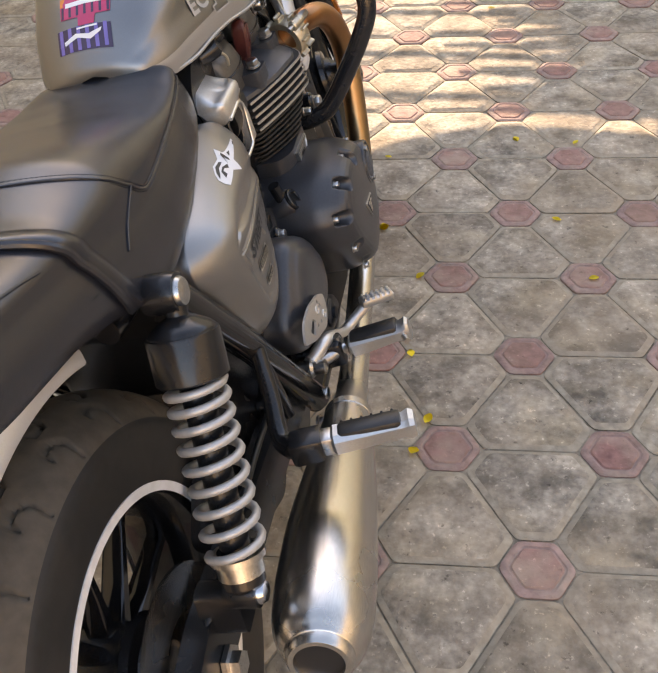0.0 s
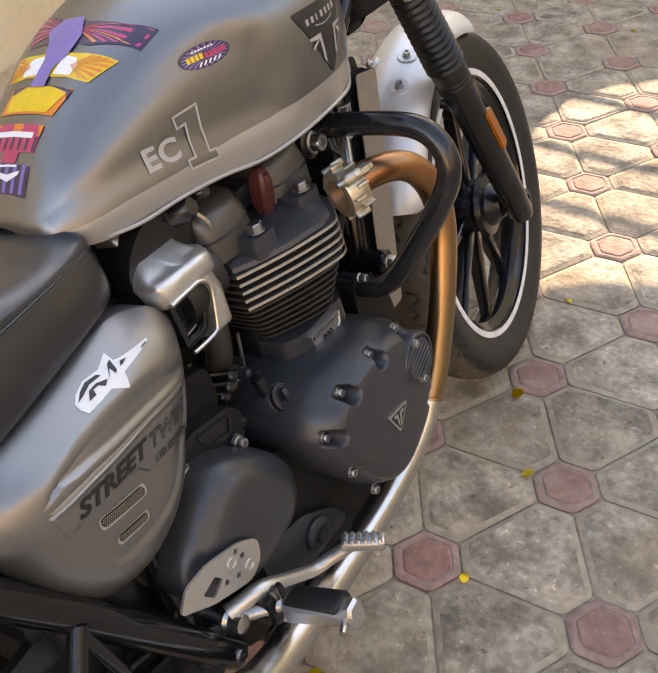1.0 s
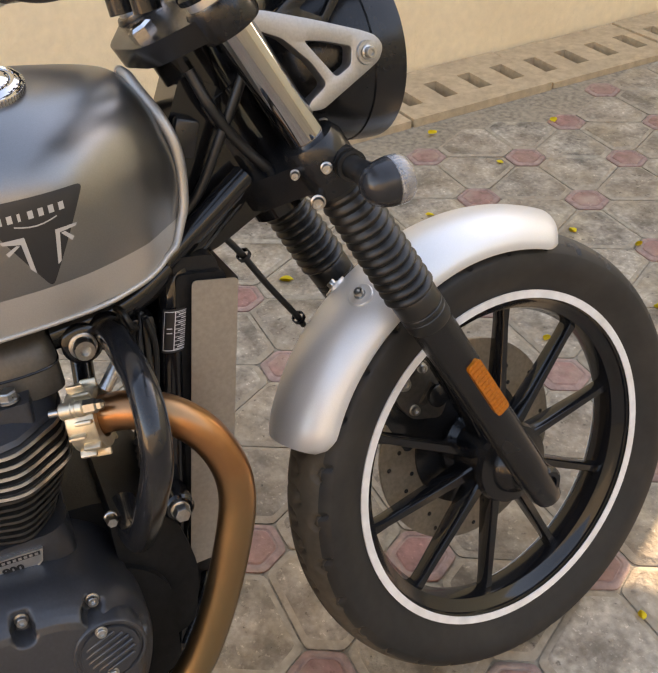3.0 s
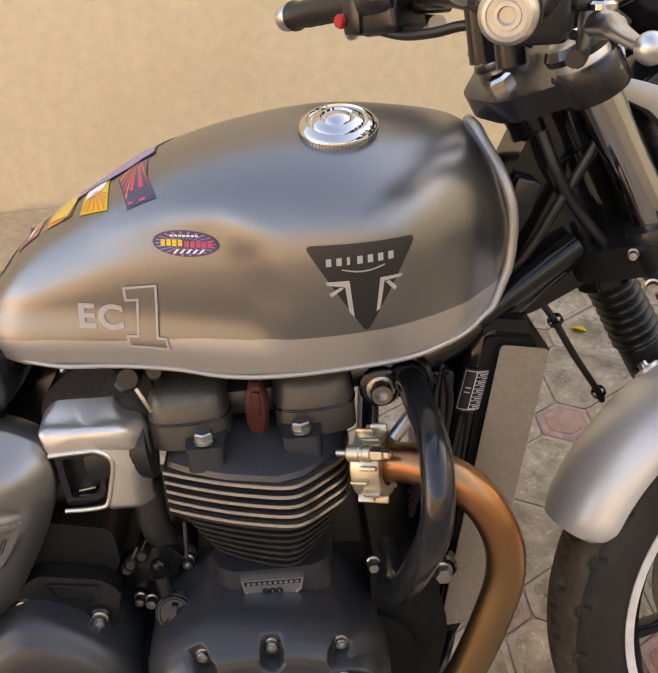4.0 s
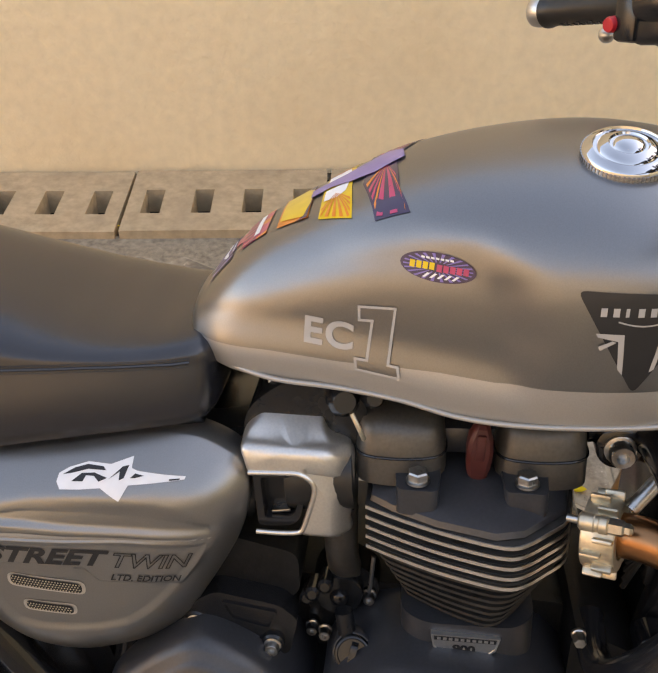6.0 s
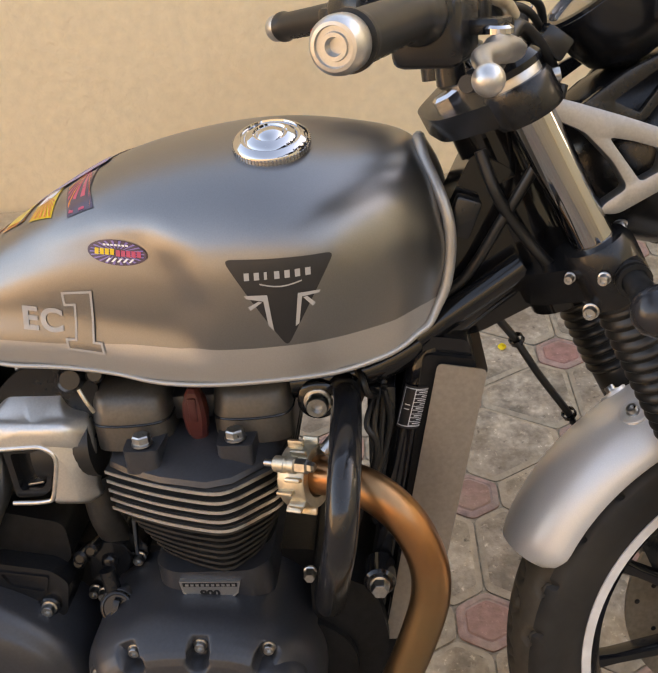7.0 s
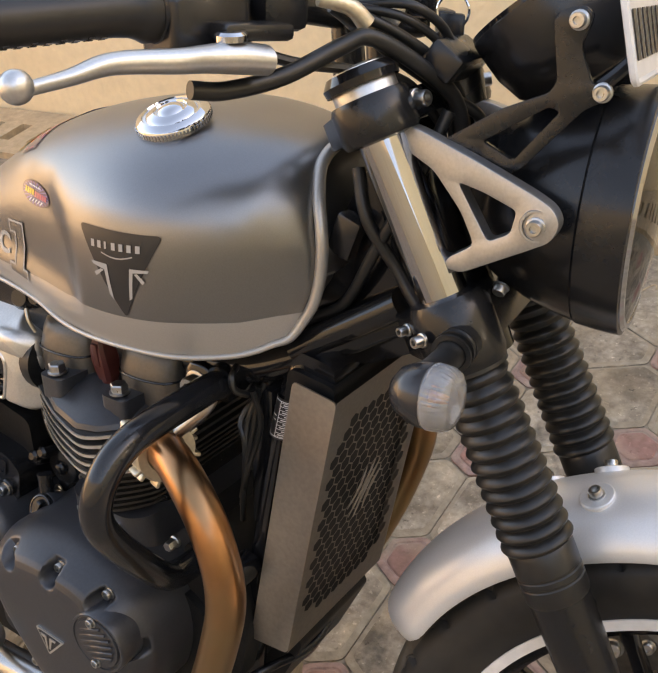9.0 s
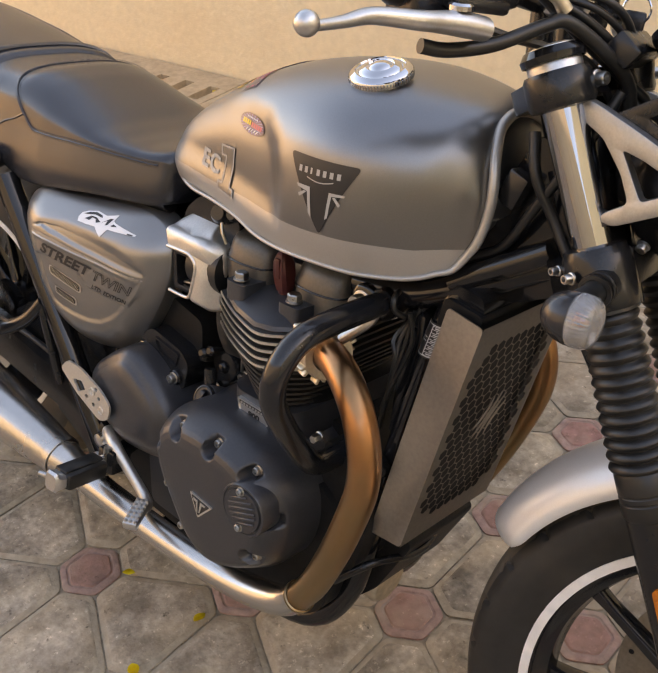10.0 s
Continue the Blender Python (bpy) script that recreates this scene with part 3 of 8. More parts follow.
def smooth1(table, y):
    """A natural cubic spline through the table."""
    key_ = id(table)
    if key_ not in SPLINES:
        X, F = np.array([a for a, _ in table]), np.array([b for _, b in table])
        n, h = len(X), np.diff([a for a, _ in table])
        A, R = np.eye(n), np.zeros(n)
        for k in range(1, n - 1):
            A[k, k - 1], A[k, k], A[k, k + 1] = h[k - 1], 2 * (h[k - 1] + h[k]), h[k]
            R[k] = 6 * ((F[k + 1] - F[k]) / h[k] - (F[k] - F[k - 1]) / h[k - 1])
        SPLINES[key_] = (X, F, h, np.linalg.solve(A, R))
    X, F, h, M2 = SPLINES[key_]
    y = min(max(y, X[0]), X[-1])
    k = min(max(int(np.searchsorted(X, y)) - 1, 0), len(X) - 2)
    a, b = X[k + 1] - y, y - X[k]
    return float((M2[k] * a ** 3 + M2[k + 1] * b ** 3) / (6 * h[k]) + (F[k] / h[k] - M2[k] * h[k] / 6) * a + (F[k + 1] / h[k] - M2[k + 1] * h[k] / 6) * b)


SPLINES = {}


S_LINE = [(0.50, 0.766), (0.534, 0.7665), (0.583, 0.7697), (0.651, 0.7700), (0.691, 0.7725), (0.73, 0.7745), (0.777, 0.7737), (0.83, 0.7785), (0.883, 0.7835), (0.937, 0.7870), (0.978, 0.7885), (1.004, 0.7930), (1.04, 0.795)]


def resample(P, n):
    d = np.concatenate([[0], np.cumsum([math.dist(a, b) for a, b in zip(P, P[1:])])])
    u = np.linspace(0, d[-1], n)
    return list(zip(np.interp(u, d, [p[0] for p in P]), np.interp(u, d, [p[1] for p in P])))


N_UP, N_LOW = 44, 10


def tank_ring(y):
    zt, zb, w = smooth1(T_TOP, y), smooth1(T_BOT, y), smooth1(T_WID, y)
    zw = zb + 0.46 * (zt - zb)
    right = []
    for k in range(23):
        a = math.pi / 2 * k / 22
        right.append((w * math.sin(a) ** 0.86, zw + (zt - zw) * math.cos(a) ** 0.80))
    for k in range(1, 15):
        t = k / 14
        right.append((w * (1 - 0.10 * t ** 2.2), zw + (zb - zw) * t))
    out = []
    for x, z in right:
        dent = 0.011 * step01(inside(KNEE, y, z), -0.018, 0.026)
        out.append((max(x - dent * min(1, x / 0.05), 0.0), z))
    # the pale lower strip begins at a row of its own
    zs = min(max(curve1(S_LINE, y), zb + 0.004), zt - 0.008)
    cut = next(k for k in range(len(out)) if out[k][1] < zs)
    (xa, za), (xb, zb2) = out[cut - 1], out[cut]
    t = (za - zs) / (za - zb2)
    mid = (xa + (xb - xa) * t, zs)
    return resample(out[:cut] + [mid], N_UP) + resample([mid] + out[cut:], N_LOW)[1:], zb


ys = list(np.concatenate([np.linspace(0.511, 0.54, 7), np.linspace(0.55, 0.96, 46), np.linspace(0.968, 1.029, 18)]))
rings = []
for y in ys:
    right, zb = tank_ring(y)
    loop = right[:] + [(right[-1][0] * 0.55, zb + 0.022), (0.0, zb + 0.03)]
    full = [(x, y, z) for x, z in loop] + [(-x, y, z) for x, z in loop[-2:0:-1]]
    rings.append(full)
first, last = rings[0], rings[-1]
shrink = lambda ring, k, dy: [(x * k, y + dy, (z - 0.5 * (max(q[2] for q in ring) + min(q[2] for q in ring))) * k + 0.5 * (max(q[2] for q in ring) + min(q[2] for q in ring))) for x, y, z in ring]
rings = [shrink(first, 0.5, -0.006), shrink(first, 0.8, -0.004)] + rings + [shrink(last, 0.86, 0.006), shrink(last, 0.6, 0.010)]
tank_bm = loft(rings)
bmesh.ops.recalc_face_normals(tank_bm, faces=tank_bm.faces)
tank_bm.faces.ensure_lookup_table()
for f in tank_bm.faces:
    c = f.calc_center_median()
    f.material_index = 1 if c.z < min(max(curve1(S_LINE, c.y), smooth1(T_BOT, c.y) + 0.004), smooth1(T_TOP, c.y) - 0.008) else 0
TANK_TREE = surface(tank_bm)
tank = part("fuel_tank", tank_bm, [TANK, STRIPE], bike, "satin grey metallic fuel tank with a pale lower strip", 60)

# seam flange round the foot and the front of the tank
flange = [(0.058, 0.515, 0.747), (0.082, 0.54, 0.742), (0.100, 0.59, 0.739), (0.111, 0.645, 0.739), (0.121, 0.70, 0.736), (0.134, 0.75, 0.728), (0.145, 0.80, 0.725), (0.152, 0.86, 0.727),
          (0.147, 0.92, 0.7355), (0.124, 0.962, 0.739), (0.110, 0.984, 0.745), (0.098, 0.998, 0.755), (0.088, 1.010, 0.769), (0.080, 1.019, 0.785), (0.075, 1.027, 0.803), (0.071, 1.031, 0.826), (0.069, 1.032, 0.850), (0.066, 1.029, 0.872), (0.058, 1.021, 0.895), (0.040, 1.010, 0.917), (0.020, 1.006, 0.928), (0.0, 1.004, 0.931)]
flange = [(x + 0.0015, y + (0.006 if y < 0.55 else 0), smooth1(T_BOT, y) + 0.0022 if 0.53 < y < 1.0 else z) for x, y, z in flange]
seam_r = [0.0024] * 8 + [0.0026, 0.0028, 0.0030, 0.0034, 0.0040, 0.0048, 0.0054, 0.0058, 0.0060, 0.0060, 0.0060, 0.0060, 0.0060, 0.0060]
part("tank_seam", merge(tube(flange, seam_r, 10, 5), mirrored(tube(flange, seam_r, 10, 5))), STRIPE, tank, "folded metal seam")

# filler cap
capm = axis((0.0715, 0.868, 0.9395), (0.34, -0.03, 1.0)) @ Matrix.Diagonal((0.95, 0.95, 1.1, 1))
cap = part("filler_cap", lathe([(0.0345, -0.012), (0.0345, 0.003), (0.0378, 0.005), (0.0378, 0.0105), (0.0358, 0.013), (0.0300, 0.0155), (0.0290, 0.0140), (0.0262, 0.0140), (0.0240, 0.0165), (0.0170, 0.0182), (0.0158, 0.0166), (0.0136, 0.0166), (0.0112, 0.0190), (0.005, 0.0205), (0, 0.0208)], capm, 56), CHROME, tank, "polished chrome screw cap")
bm = bmesh.new()
for k in range(64):
    a = 2 * math.pi * k / 64
    merge(bm, box((0.0012, 0.0017, 0.0052), capm @ Matrix.Rotation(a, 4, 'Z') @ pose(0.0380, 0, 0.0078)))
part("knurling", bm, CHROME, cap)

# ---- tank decals ----
def decal(name, poly, mat, parent, tree, lift=0.0009, label="", cuts=2):
    return part(name, drape(sheet(poly, SIDE, cuts), tree, lift=lift), mat, parent, label)


def badge_at(y, z):
    return y, 0.8675 - (0.8675 - z) * 0.86


tri = rounded([badge_at(0.828, 0.8655), badge_at(0.926, 0.8695), badge_at(0.8805, 0.769)], 0.007)
badge = decal("badge", tri, DECAL, tank, TANK_TREE, 0.0010, "black triangular tank badge", 3)
for k in range(7):
    y0, z0 = 0.8465 + k * 0.0090, 0.8478 + k * 0.00060
    w = 0.0026 if k == 2 else 0.0046
    decal("maker_bar", [(y0, z0), (y0 + w, z0 + 0.0004), (y0 + w, z0 + 0.0072), (y0, z0 + 0.0068)], DECAL_GREY, badge, TANK_TREE, 0.0016, cuts=1)
arc = [(0.860 + 0.0062 * k, 0.8455 - 0.0034 * math.sin(math.pi * k / 6) + 0.0004 * k) for k in range(7)]
decal("maker_bar", arc + [(y, z - 0.0012) for y, z in arc[::-1]], DECAL_GREY, badge, TANK_TREE, 0.0016, cuts=1)
for poly in ([(0.845, 0.8285), (0.866, 0.8295), (0.8695, 0.789), (0.8650, 0.795), (0.8622, 0.8225), (0.847, 0.8250)], [(0.850, 0.812), (0.8610, 0.8215), (0.858, 0.8225), (0.848, 0.8160)],
             [(0.893, 0.8305), (0.913, 0.832), (0.9115, 0.8290), (0.8965, 0.8265), (0.8925, 0.7965), (0.8890, 0.7935)], [(0.8975, 0.8255), (0.9055, 0.815), (0.9080, 0.8185), (0.9010, 0.8265)]):
    decal("emblem_stroke", [badge_at(*p) for p in poly], DECAL_GREY, badge, TANK_TREE, 0.0016, cuts=1)

# E C 1 in pale film
ecm = SIDE @ Matrix.Translation((0.6150, 0.7835, 0)) @ Matrix.Rotation(radians(-1.5), 4, 'Z')
bm = drape(lettering("EC", 0.0315, ecm @ Matrix.Diagonal((1.12, 1, 1, 1)), 0.0, 0.0010, 1.10), TANK_TREE, lift=0.0009)
part("lettering", bm, DECAL_GREY, tank, "pale grey letters")
one = [(0.6700, 0.8215), (0.7000, 0.8245), (0.6965, 0.7740), (0.7045, 0.7735), (0.7060, 0.7635), (0.6695, 0.7660), (0.6685, 0.7755), (0.6785, 0.7755), (0.6815, 0.8105), (0.6705, 0.8095)]
one = [(y - 0.007, z) for y, z in one]
for i in range(len(one)):
    a, b = V(one[i]), V(one[(i + 1) % len(one)])
    d = (b - a).normalized()
    n2 = V((-d.y, d.x)) * 0.00115
    a2, b2 = a - d * 0.00115, b + d * 0.00115
    decal("numeral_outline", [tuple(a2 - n2), tuple(b2 - n2), tuple(b2 + n2), tuple(a2 + n2)], DECAL_GREY, tank, TANK_TREE, 0.0015, cuts=1)
decal("numeral", one, TANK, tank, TANK_TREE, 0.0011, cuts=2)

# oval sticker
ov = lambda a, b, n=40: [(0.7245 + a * math.cos(2 * math.pi * k / n), 0.8635 + b * math.sin(2 * math.pi * k / n) - 0.03 * a * math.cos(2 * math.pi * k / n)) for k in range(n)]
oval = decal("oval_sticker", ov(0.0300, 0.0116), S_DRK, tank, TANK_TREE, 0.0010, "oval racing sticker in plum, red and yellow")
for k in range(22):
    a = 2 * math.pi * k / 22
    p = lambda r1, da: (0.7245 + 0.0285 * r1 * math.cos(a + da), 0.8635 + 0.0112 * r1 * math.sin(a + da))
    decal("ray", [p(0.35, -0.05), p(0.97, -0.05), p(0.97, 0.05), p(0.35, 0.05)], S_PUR, oval, TANK_TREE, 0.0013, cuts=0)
# plain bars stand for its lettering: a yellow and a red word, white lines above and below
for k in range(4):
    y0 = 0.7020 + 0.0052 * k
    decal("word_bar", [(y0, 0.8615), (y0 + 0.0040, 0.8612), (y0 + 0.0044, 0.8668), (y0 + 0.0004, 0.8671)], S_YEL, oval, TANK_TREE, 0.0017, cuts=1)
for k in range(5):
    y0 = 0.7235 + 0.0052 * k
    decal("word_bar", [(y0, 0.8605), (y0 + 0.0042, 0.8602), (y0 + 0.0046, 0.8658), (y0 + 0.0004, 0.8661)], S_RED, oval, TANK_TREE, 0.0017, cuts=1)
for k in range(7):
    y0 = 0.7110 + 0.0038 * k
    decal("word_bar", [(y0, 0.8697), (y0 + 0.0028, 0.8695), (y0 + 0.0028, 0.8711), (y0, 0.8713)], DECAL_WHITE, oval, TANK_TREE, 0.0017, cuts=1)
for k in range(5):
    y0 = 0.7125 + 0.0058 * k
    decal("word_bar", [(y0, 0.8551), (y0 + 0.0020, 0.8549), (y0 + 0.0062, 0.8585), (y0 + 0.0040, 0.8588)], DECAL_WHITE, oval, TANK_TREE, 0.0017, cuts=1)

# strip of bright stickers along the ridge, drawn in plan (right, ahead)
PLAN = Matrix(((1, 0, 0, 0), (0, 1, 0, 0), (0, 0, 1, 0), (0, 0, 0, 1)))


def ridge(name, poly, mat, lift=0.0010, cuts=2, parent=None, label=""):
    return part(name, drape(sheet(poly, PLAN, cuts), TANK_TREE, (0, 0, -1), lift), mat, parent or tank, label)


r1 = ridge("ridge_sticker", [(-0.040, 0.522), (0.034, 0.520), (0.034, 0.540), (-0.040, 0.541)], S_DRK, label="dark plum sticker with violet stripes")
for k in range(6):
    x0 = -0.037 + 0.0122 * k
    ridge("stripe", [(x0, 0.5215), (x0 + 0.005, 0.5215), (x0 + 0.005, 0.5405), (x0, 0.5405)], S_PUR, 0.0014, 1, r1)
for q in ([(-0.030, 0.527), (-0.012, 0.531), (0.006, 0.528), (0.020, 0.533), (0.022, 0.536), (0.004, 0.5325), (-0.014, 0.5345), (-0.031, 0.530)], [(-0.012, 0.5375), (0.016, 0.5380), (0.016, 0.5395), (-0.012, 0.5390)]):
    ridge("word_bar", q, DECAL_WHITE, 0.0018, 1, r1)
r2 = ridge("ridge_sticker", [(-0.010, 0.541), (0.012, 0.541), (0.014, 0.549), (0.034, 0.550), (0.036, 0.573), (-0.036, 0.573), (-0.034, 0.550), (-0.010, 0.549)], S_RED, label="magenta and orange striped sticker")
ridge("stripe", [(-0.035, 0.5635), (0.0358, 0.5635), (0.036, 0.5730), (-0.036, 0.5730)], S_ORG, 0.0013, 1, r2)
for k in range(7):
    x0 = -0.033 + 0.0105 * k
    ridge("stripe", [(x0, 0.5505), (x0 + 0.0035, 0.5505), (x0 + 0.0035, 0.5625), (x0, 0.5625)], S_DRK, 0.0013, 1, r2)
ridge("word_bar", [(-0.027, 0.5605), (0.027, 0.5605), (0.027, 0.5655), (-0.027, 0.5655)], DECAL_WHITE, 0.0018, 1, r2)
r3 = ridge("ridge_sticker", [(-0.040, 0.583), (0.040, 0.583), (0.050, 0.612), (-0.040, 0.612)], S_ORG, label="yellow and orange sticker")
ridge("yellow_field", [(-0.032, 0.585), (0.030, 0.585), (0.044, 0.607), (0.020, 0.611), (-0.018, 0.611), (-0.036, 0.603)], S_YEL, 0.0013, 2, r3)
ridge("dark_border", [(-0.036, 0.603), (-0.018, 0.611), (0.020, 0.611), (0.044, 0.607), (0.047, 0.600), (0.049, 0.6105), (0.020, 0.6118), (-0.038, 0.6118)], S_DRK, 0.0016, 1, r3)
r4 = ridge("ridge_sticker", [(-0.058, 0.622), (0.062, 0.622), (0.082, 0.652), (0.030, 0.648), (-0.030, 0.648), (-0.066, 0.652)], S_YEL, label="yellow and orange rayed sticker")


def rays(apex, edge, n, mats, parent, lift):
    """Narrow wedges from one point out to a polyline."""
    L = [(V(q) - V(p)).length for p, q in zip(edge, edge[1:])]

    def at(t):
        d = t * sum(L)
        for (p, q), l_ in zip(zip(edge, edge[1:]), L):
            if d <= l_ + 1e-9:
                return tuple(V(p) + (V(q) - V(p)) * (d / l_))
            d -= l_
        return edge[-1]
    for k in range(n):
        ridge("ray", [apex, at((k + 0.12) / n), at((k + 0.62) / n)], mats[k % len(mats)], lift, 2, parent)


for sx in (-1, 1):
    ridge("white_patch", [(sx * 0.012, 0.624), (sx * 0.036, 0.624), (sx * 0.040, 0.636), (sx * 0.034, 0.643), (sx * 0.014, 0.645)], DECAL_WHITE, 0.0013, 1, r4)
    rays((sx * 0.030, 0.634), [(sx * 0.048, 0.6235), (sx * 0.061, 0.6235), (sx * (0.080 if sx > 0 else 0.064), 0.650), (sx * 0.050, 0.648)], 9, [S_ORG], r4, 0.0016)
r5 = ridge("ridge_sticker", [(-0.058, 0.662), (0.040, 0.658), (0.095, 0.672), (0.100, 0.700), (0.070, 0.690), (0.020, 0.686), (-0.02, 0.690), (-0.070, 0.712), (-0.076, 0.690)], S_DRK, label="plum wing-shaped sticker with magenta rays")
rays((0.012, 0.676), [(0.042, 0.6605), (0.093, 0.673), (0.098, 0.697), (0.070, 0.688), (0.040, 0.685)], 11, [S_ORG, S_RED, S_RED], r5, 0.0014)
rays((-0.016, 0.676), [(-0.056, 0.664), (-0.074, 0.690), (-0.069, 0.709), (-0.030, 0.692)], 8, [S_RED], r5, 0.0014)
ridge("violet_band", [(-0.012, 0.610), (0.010, 0.610), (0.008, 0.628), (0.020, 0.646), (0.024, 0.668), (0.010, 0.692), (-0.020, 0.690), (-0.034, 0.676), (-0.022, 0.662), (-0.012, 0.640)], S_PUR, 0.0022, 2, None, "violet swoosh sticker")

# ---- seat ----
SEAT_TOP = [(-0.34, 0.850), (-0.2, 0.848), (-0.06, 0.832), (0.03, 0.820), (0.08, 0.813), (0.12, 0.811), (0.165, 0.814), (0.208, 0.819), (0.253, 0.811), (0.298, 0.799), (0.343, 0.787), (0.387, 0.775), (0.431, 0.768), (0.474, 0.766), (0.509, 0.770), (0.528, 0.772)]
SEAT_BOT = [(-0.34, 0.80), (-0.2, 0.775), (-0.074, 0.742), (0.03, 0.722), (0.10, 0.698), (0.15, 0.672), (0.218, 0.655), (0.262, 0.658), (0.307, 0.666), (0.35, 0.674), (0.392, 0.681), (0.433, 0.686), (0.472, 0.689), (0.511, 0.692), (0.53, 0.698)]
SEAT_WID = [(-0.34, 0.120), (-0.1, 0.136), (0.05, 0.142), (0.18, 0.146), (0.28, 0.146), (0.36, 0.141), (0.40, 0.136), (0.45, 0.126), (0.50, 0.112), (0.528, 0.101)]
SEAM_Z = [(-0.34, 0.825), (-0.06, 0.800), (0.10, 0.768), (0.18, 0.750), (0.223, 0.744), (0.266, 0.741), (0.308, 0.743), (0.35, 0.747), (0.391, 0.749), (0.43, 0.750), (0.469, 0.750), (0.50, 0.750), (0.522, 0.751), (0.53, 0.751)]


def seat_ring(y, grow=0.0):
    zt, zb, w, zs = (curve1(t, y) for t in (SEAT_TOP, SEAT_BOT, SEAT_WID, SEAM_Z))
    w += grow
    pts = []
    for k in range(15):
        a = math.pi / 2 * k / 14
        pts.append((w * 0.93 * math.sin(a) ** 0.68, zs + (zt + grow - zs) * math.cos(a) ** 0.66))
    for t in (0.12, 0.3, 0.5, 0.7, 0.85, 0.95, 1.0):
        pts.append((w * (0.93 + 0.09 * math.sin(t * 1.75) - 0.05 * t ** 5), zs + (zb - zs) * t))
    pts += [(w * 0.6, zb - 0.004), (0.0, zb - 0.004)]
    return [(x, y, z) for x, z in pts] + [(-x, y, z) for x, z in pts[-2:0:-1]]


def seat_loft(y0, y1, n, grow=0.0, round_front=True):
    ys = np.linspace(y0, y1, n)
    R = [seat_ring(y, grow) for y in ys]
    c = V((0, 0, 0.5 * (curve1(SEAT_TOP, y1) + curve1(SEAT_BOT, y1))))
    if round_front:
        for k, dy in ((0.95, 0.008), (0.82, 0.015), (0.5, 0.019)):
            R.append([(x * k, y + dy, c.z + (z - c.z) * k) for x, y, z in seat_ring(y1, grow)])
    return loft(R)


seat = part("seat", seat_loft(0.075, 0.519, 42), LEATHER, bike, "black vinyl rider and pillion saddle with stitched seams", 50)
part("pillion_pad", seat_loft(-0.36, 0.086, 30, 0.0, False), LEATHER, seat, "ribbed black vinyl pillion pad", 50)


def seam_line(lift, side=1, n=90):
    """Seam along the edge of the rider's pad, which turns up over the crown behind the rider."""
    out = []
    for k in range(n):
        t = k / (n - 1)
        if t < 0.62:
            y, at = 0.514 + (0.262 - 0.514) * t / 0.62, 14.0
        else:
            u = (t - 0.62) / 0.38
            y, at = 0.262 - 0.092 * math.sin(u * math.pi / 2) ** 0.9, 14.0 * (1 - u ** 1.5)
        ring = seat_ring(y, lift)
        i = min(int(at), 13)
        p = V(ring[i]).lerp(V(ring[i + 1]), at - i)
        out.append((side * p.x, p.y, p.z))
    return out


for s in (1, -1):
    part("piping", tube(seam_line(0.0006, s), 0.0015, 6, 1), LEATHER, seat)
    bm = bmesh.new()
    for row in (0.0035, -0.0035):
        P = seam_line(0.0010, s, 130)
        for a, b in zip(P, P[1:]):
            a, b = V(a), V(b)
            up = V((0, 0.6, 0.8)) if a.y < 0.25 else V((0, 0, 1))
            a, b = a + up * row, b + up * row
            merge(bm, tube([tuple(a), tuple(a + (b - a) * 0.6)], 0.00055, 4, 1, smooth=False))
    part("stitching", bm, SEAL, seat)
# strap over the joint of the two pads
def strap(width, lift):
    rows = []
    for dy, l in ((-width / 2, 0.0), (-width / 2 + 0.003, lift * 0.8), (0, lift), (width / 2 - 0.003, lift * 0.8), (width / 2, 0.0)):
        half = []
        for i in range(20, -1, -1):
            y = 0.072 + 0.062 * (i / 20) ** 1.6 + dy
            half.append(seat_ring(y, l)[i])
        rows.append(half + [(-x, y, z) for x, y, z in half[-2::-1]])
    return loft(rows, cap=False, closed=False)


part("seat_strap", strap(0.030, 0.005), LEATHER, seat, "black vinyl strap with a folded edge", 60)
rolled = [(x, y, z) for x, y, z in [seat_ring(0.056 + 0.062 * (i / 20) ** 1.6, 0.004)[i] for i in range(0, 21)]]
part("piping", tube(rolled[::-1] + [(-x, y, z) for x, y, z in rolled[1:]], 0.0045, 8, 2), LEATHER, seat, "rolled black vinyl edge")
for s in (1, -1):
    line = [seat_ring(yy, 0.0008)[kk] for yy, kk in ((0.045, 12), (0.01, 11), (-0.05, 10), (-0.12, 10), (-0.2, 10), (-0.3, 10))]
    part("piping", tube([(s * x, y, z) for x, y, z in line], 0.0013, 6, 5), LEATHER, seat)
    line = [seat_ring(yy, 0.0008)[kk] for yy, kk in ((0.232, 13), (0.205, 14), (0.185, 15), (0.165, 16))]
    part("piping", tube([(s * x, y, z) for x, y, z in line], 0.0013, 6, 5), LEATHER, seat)

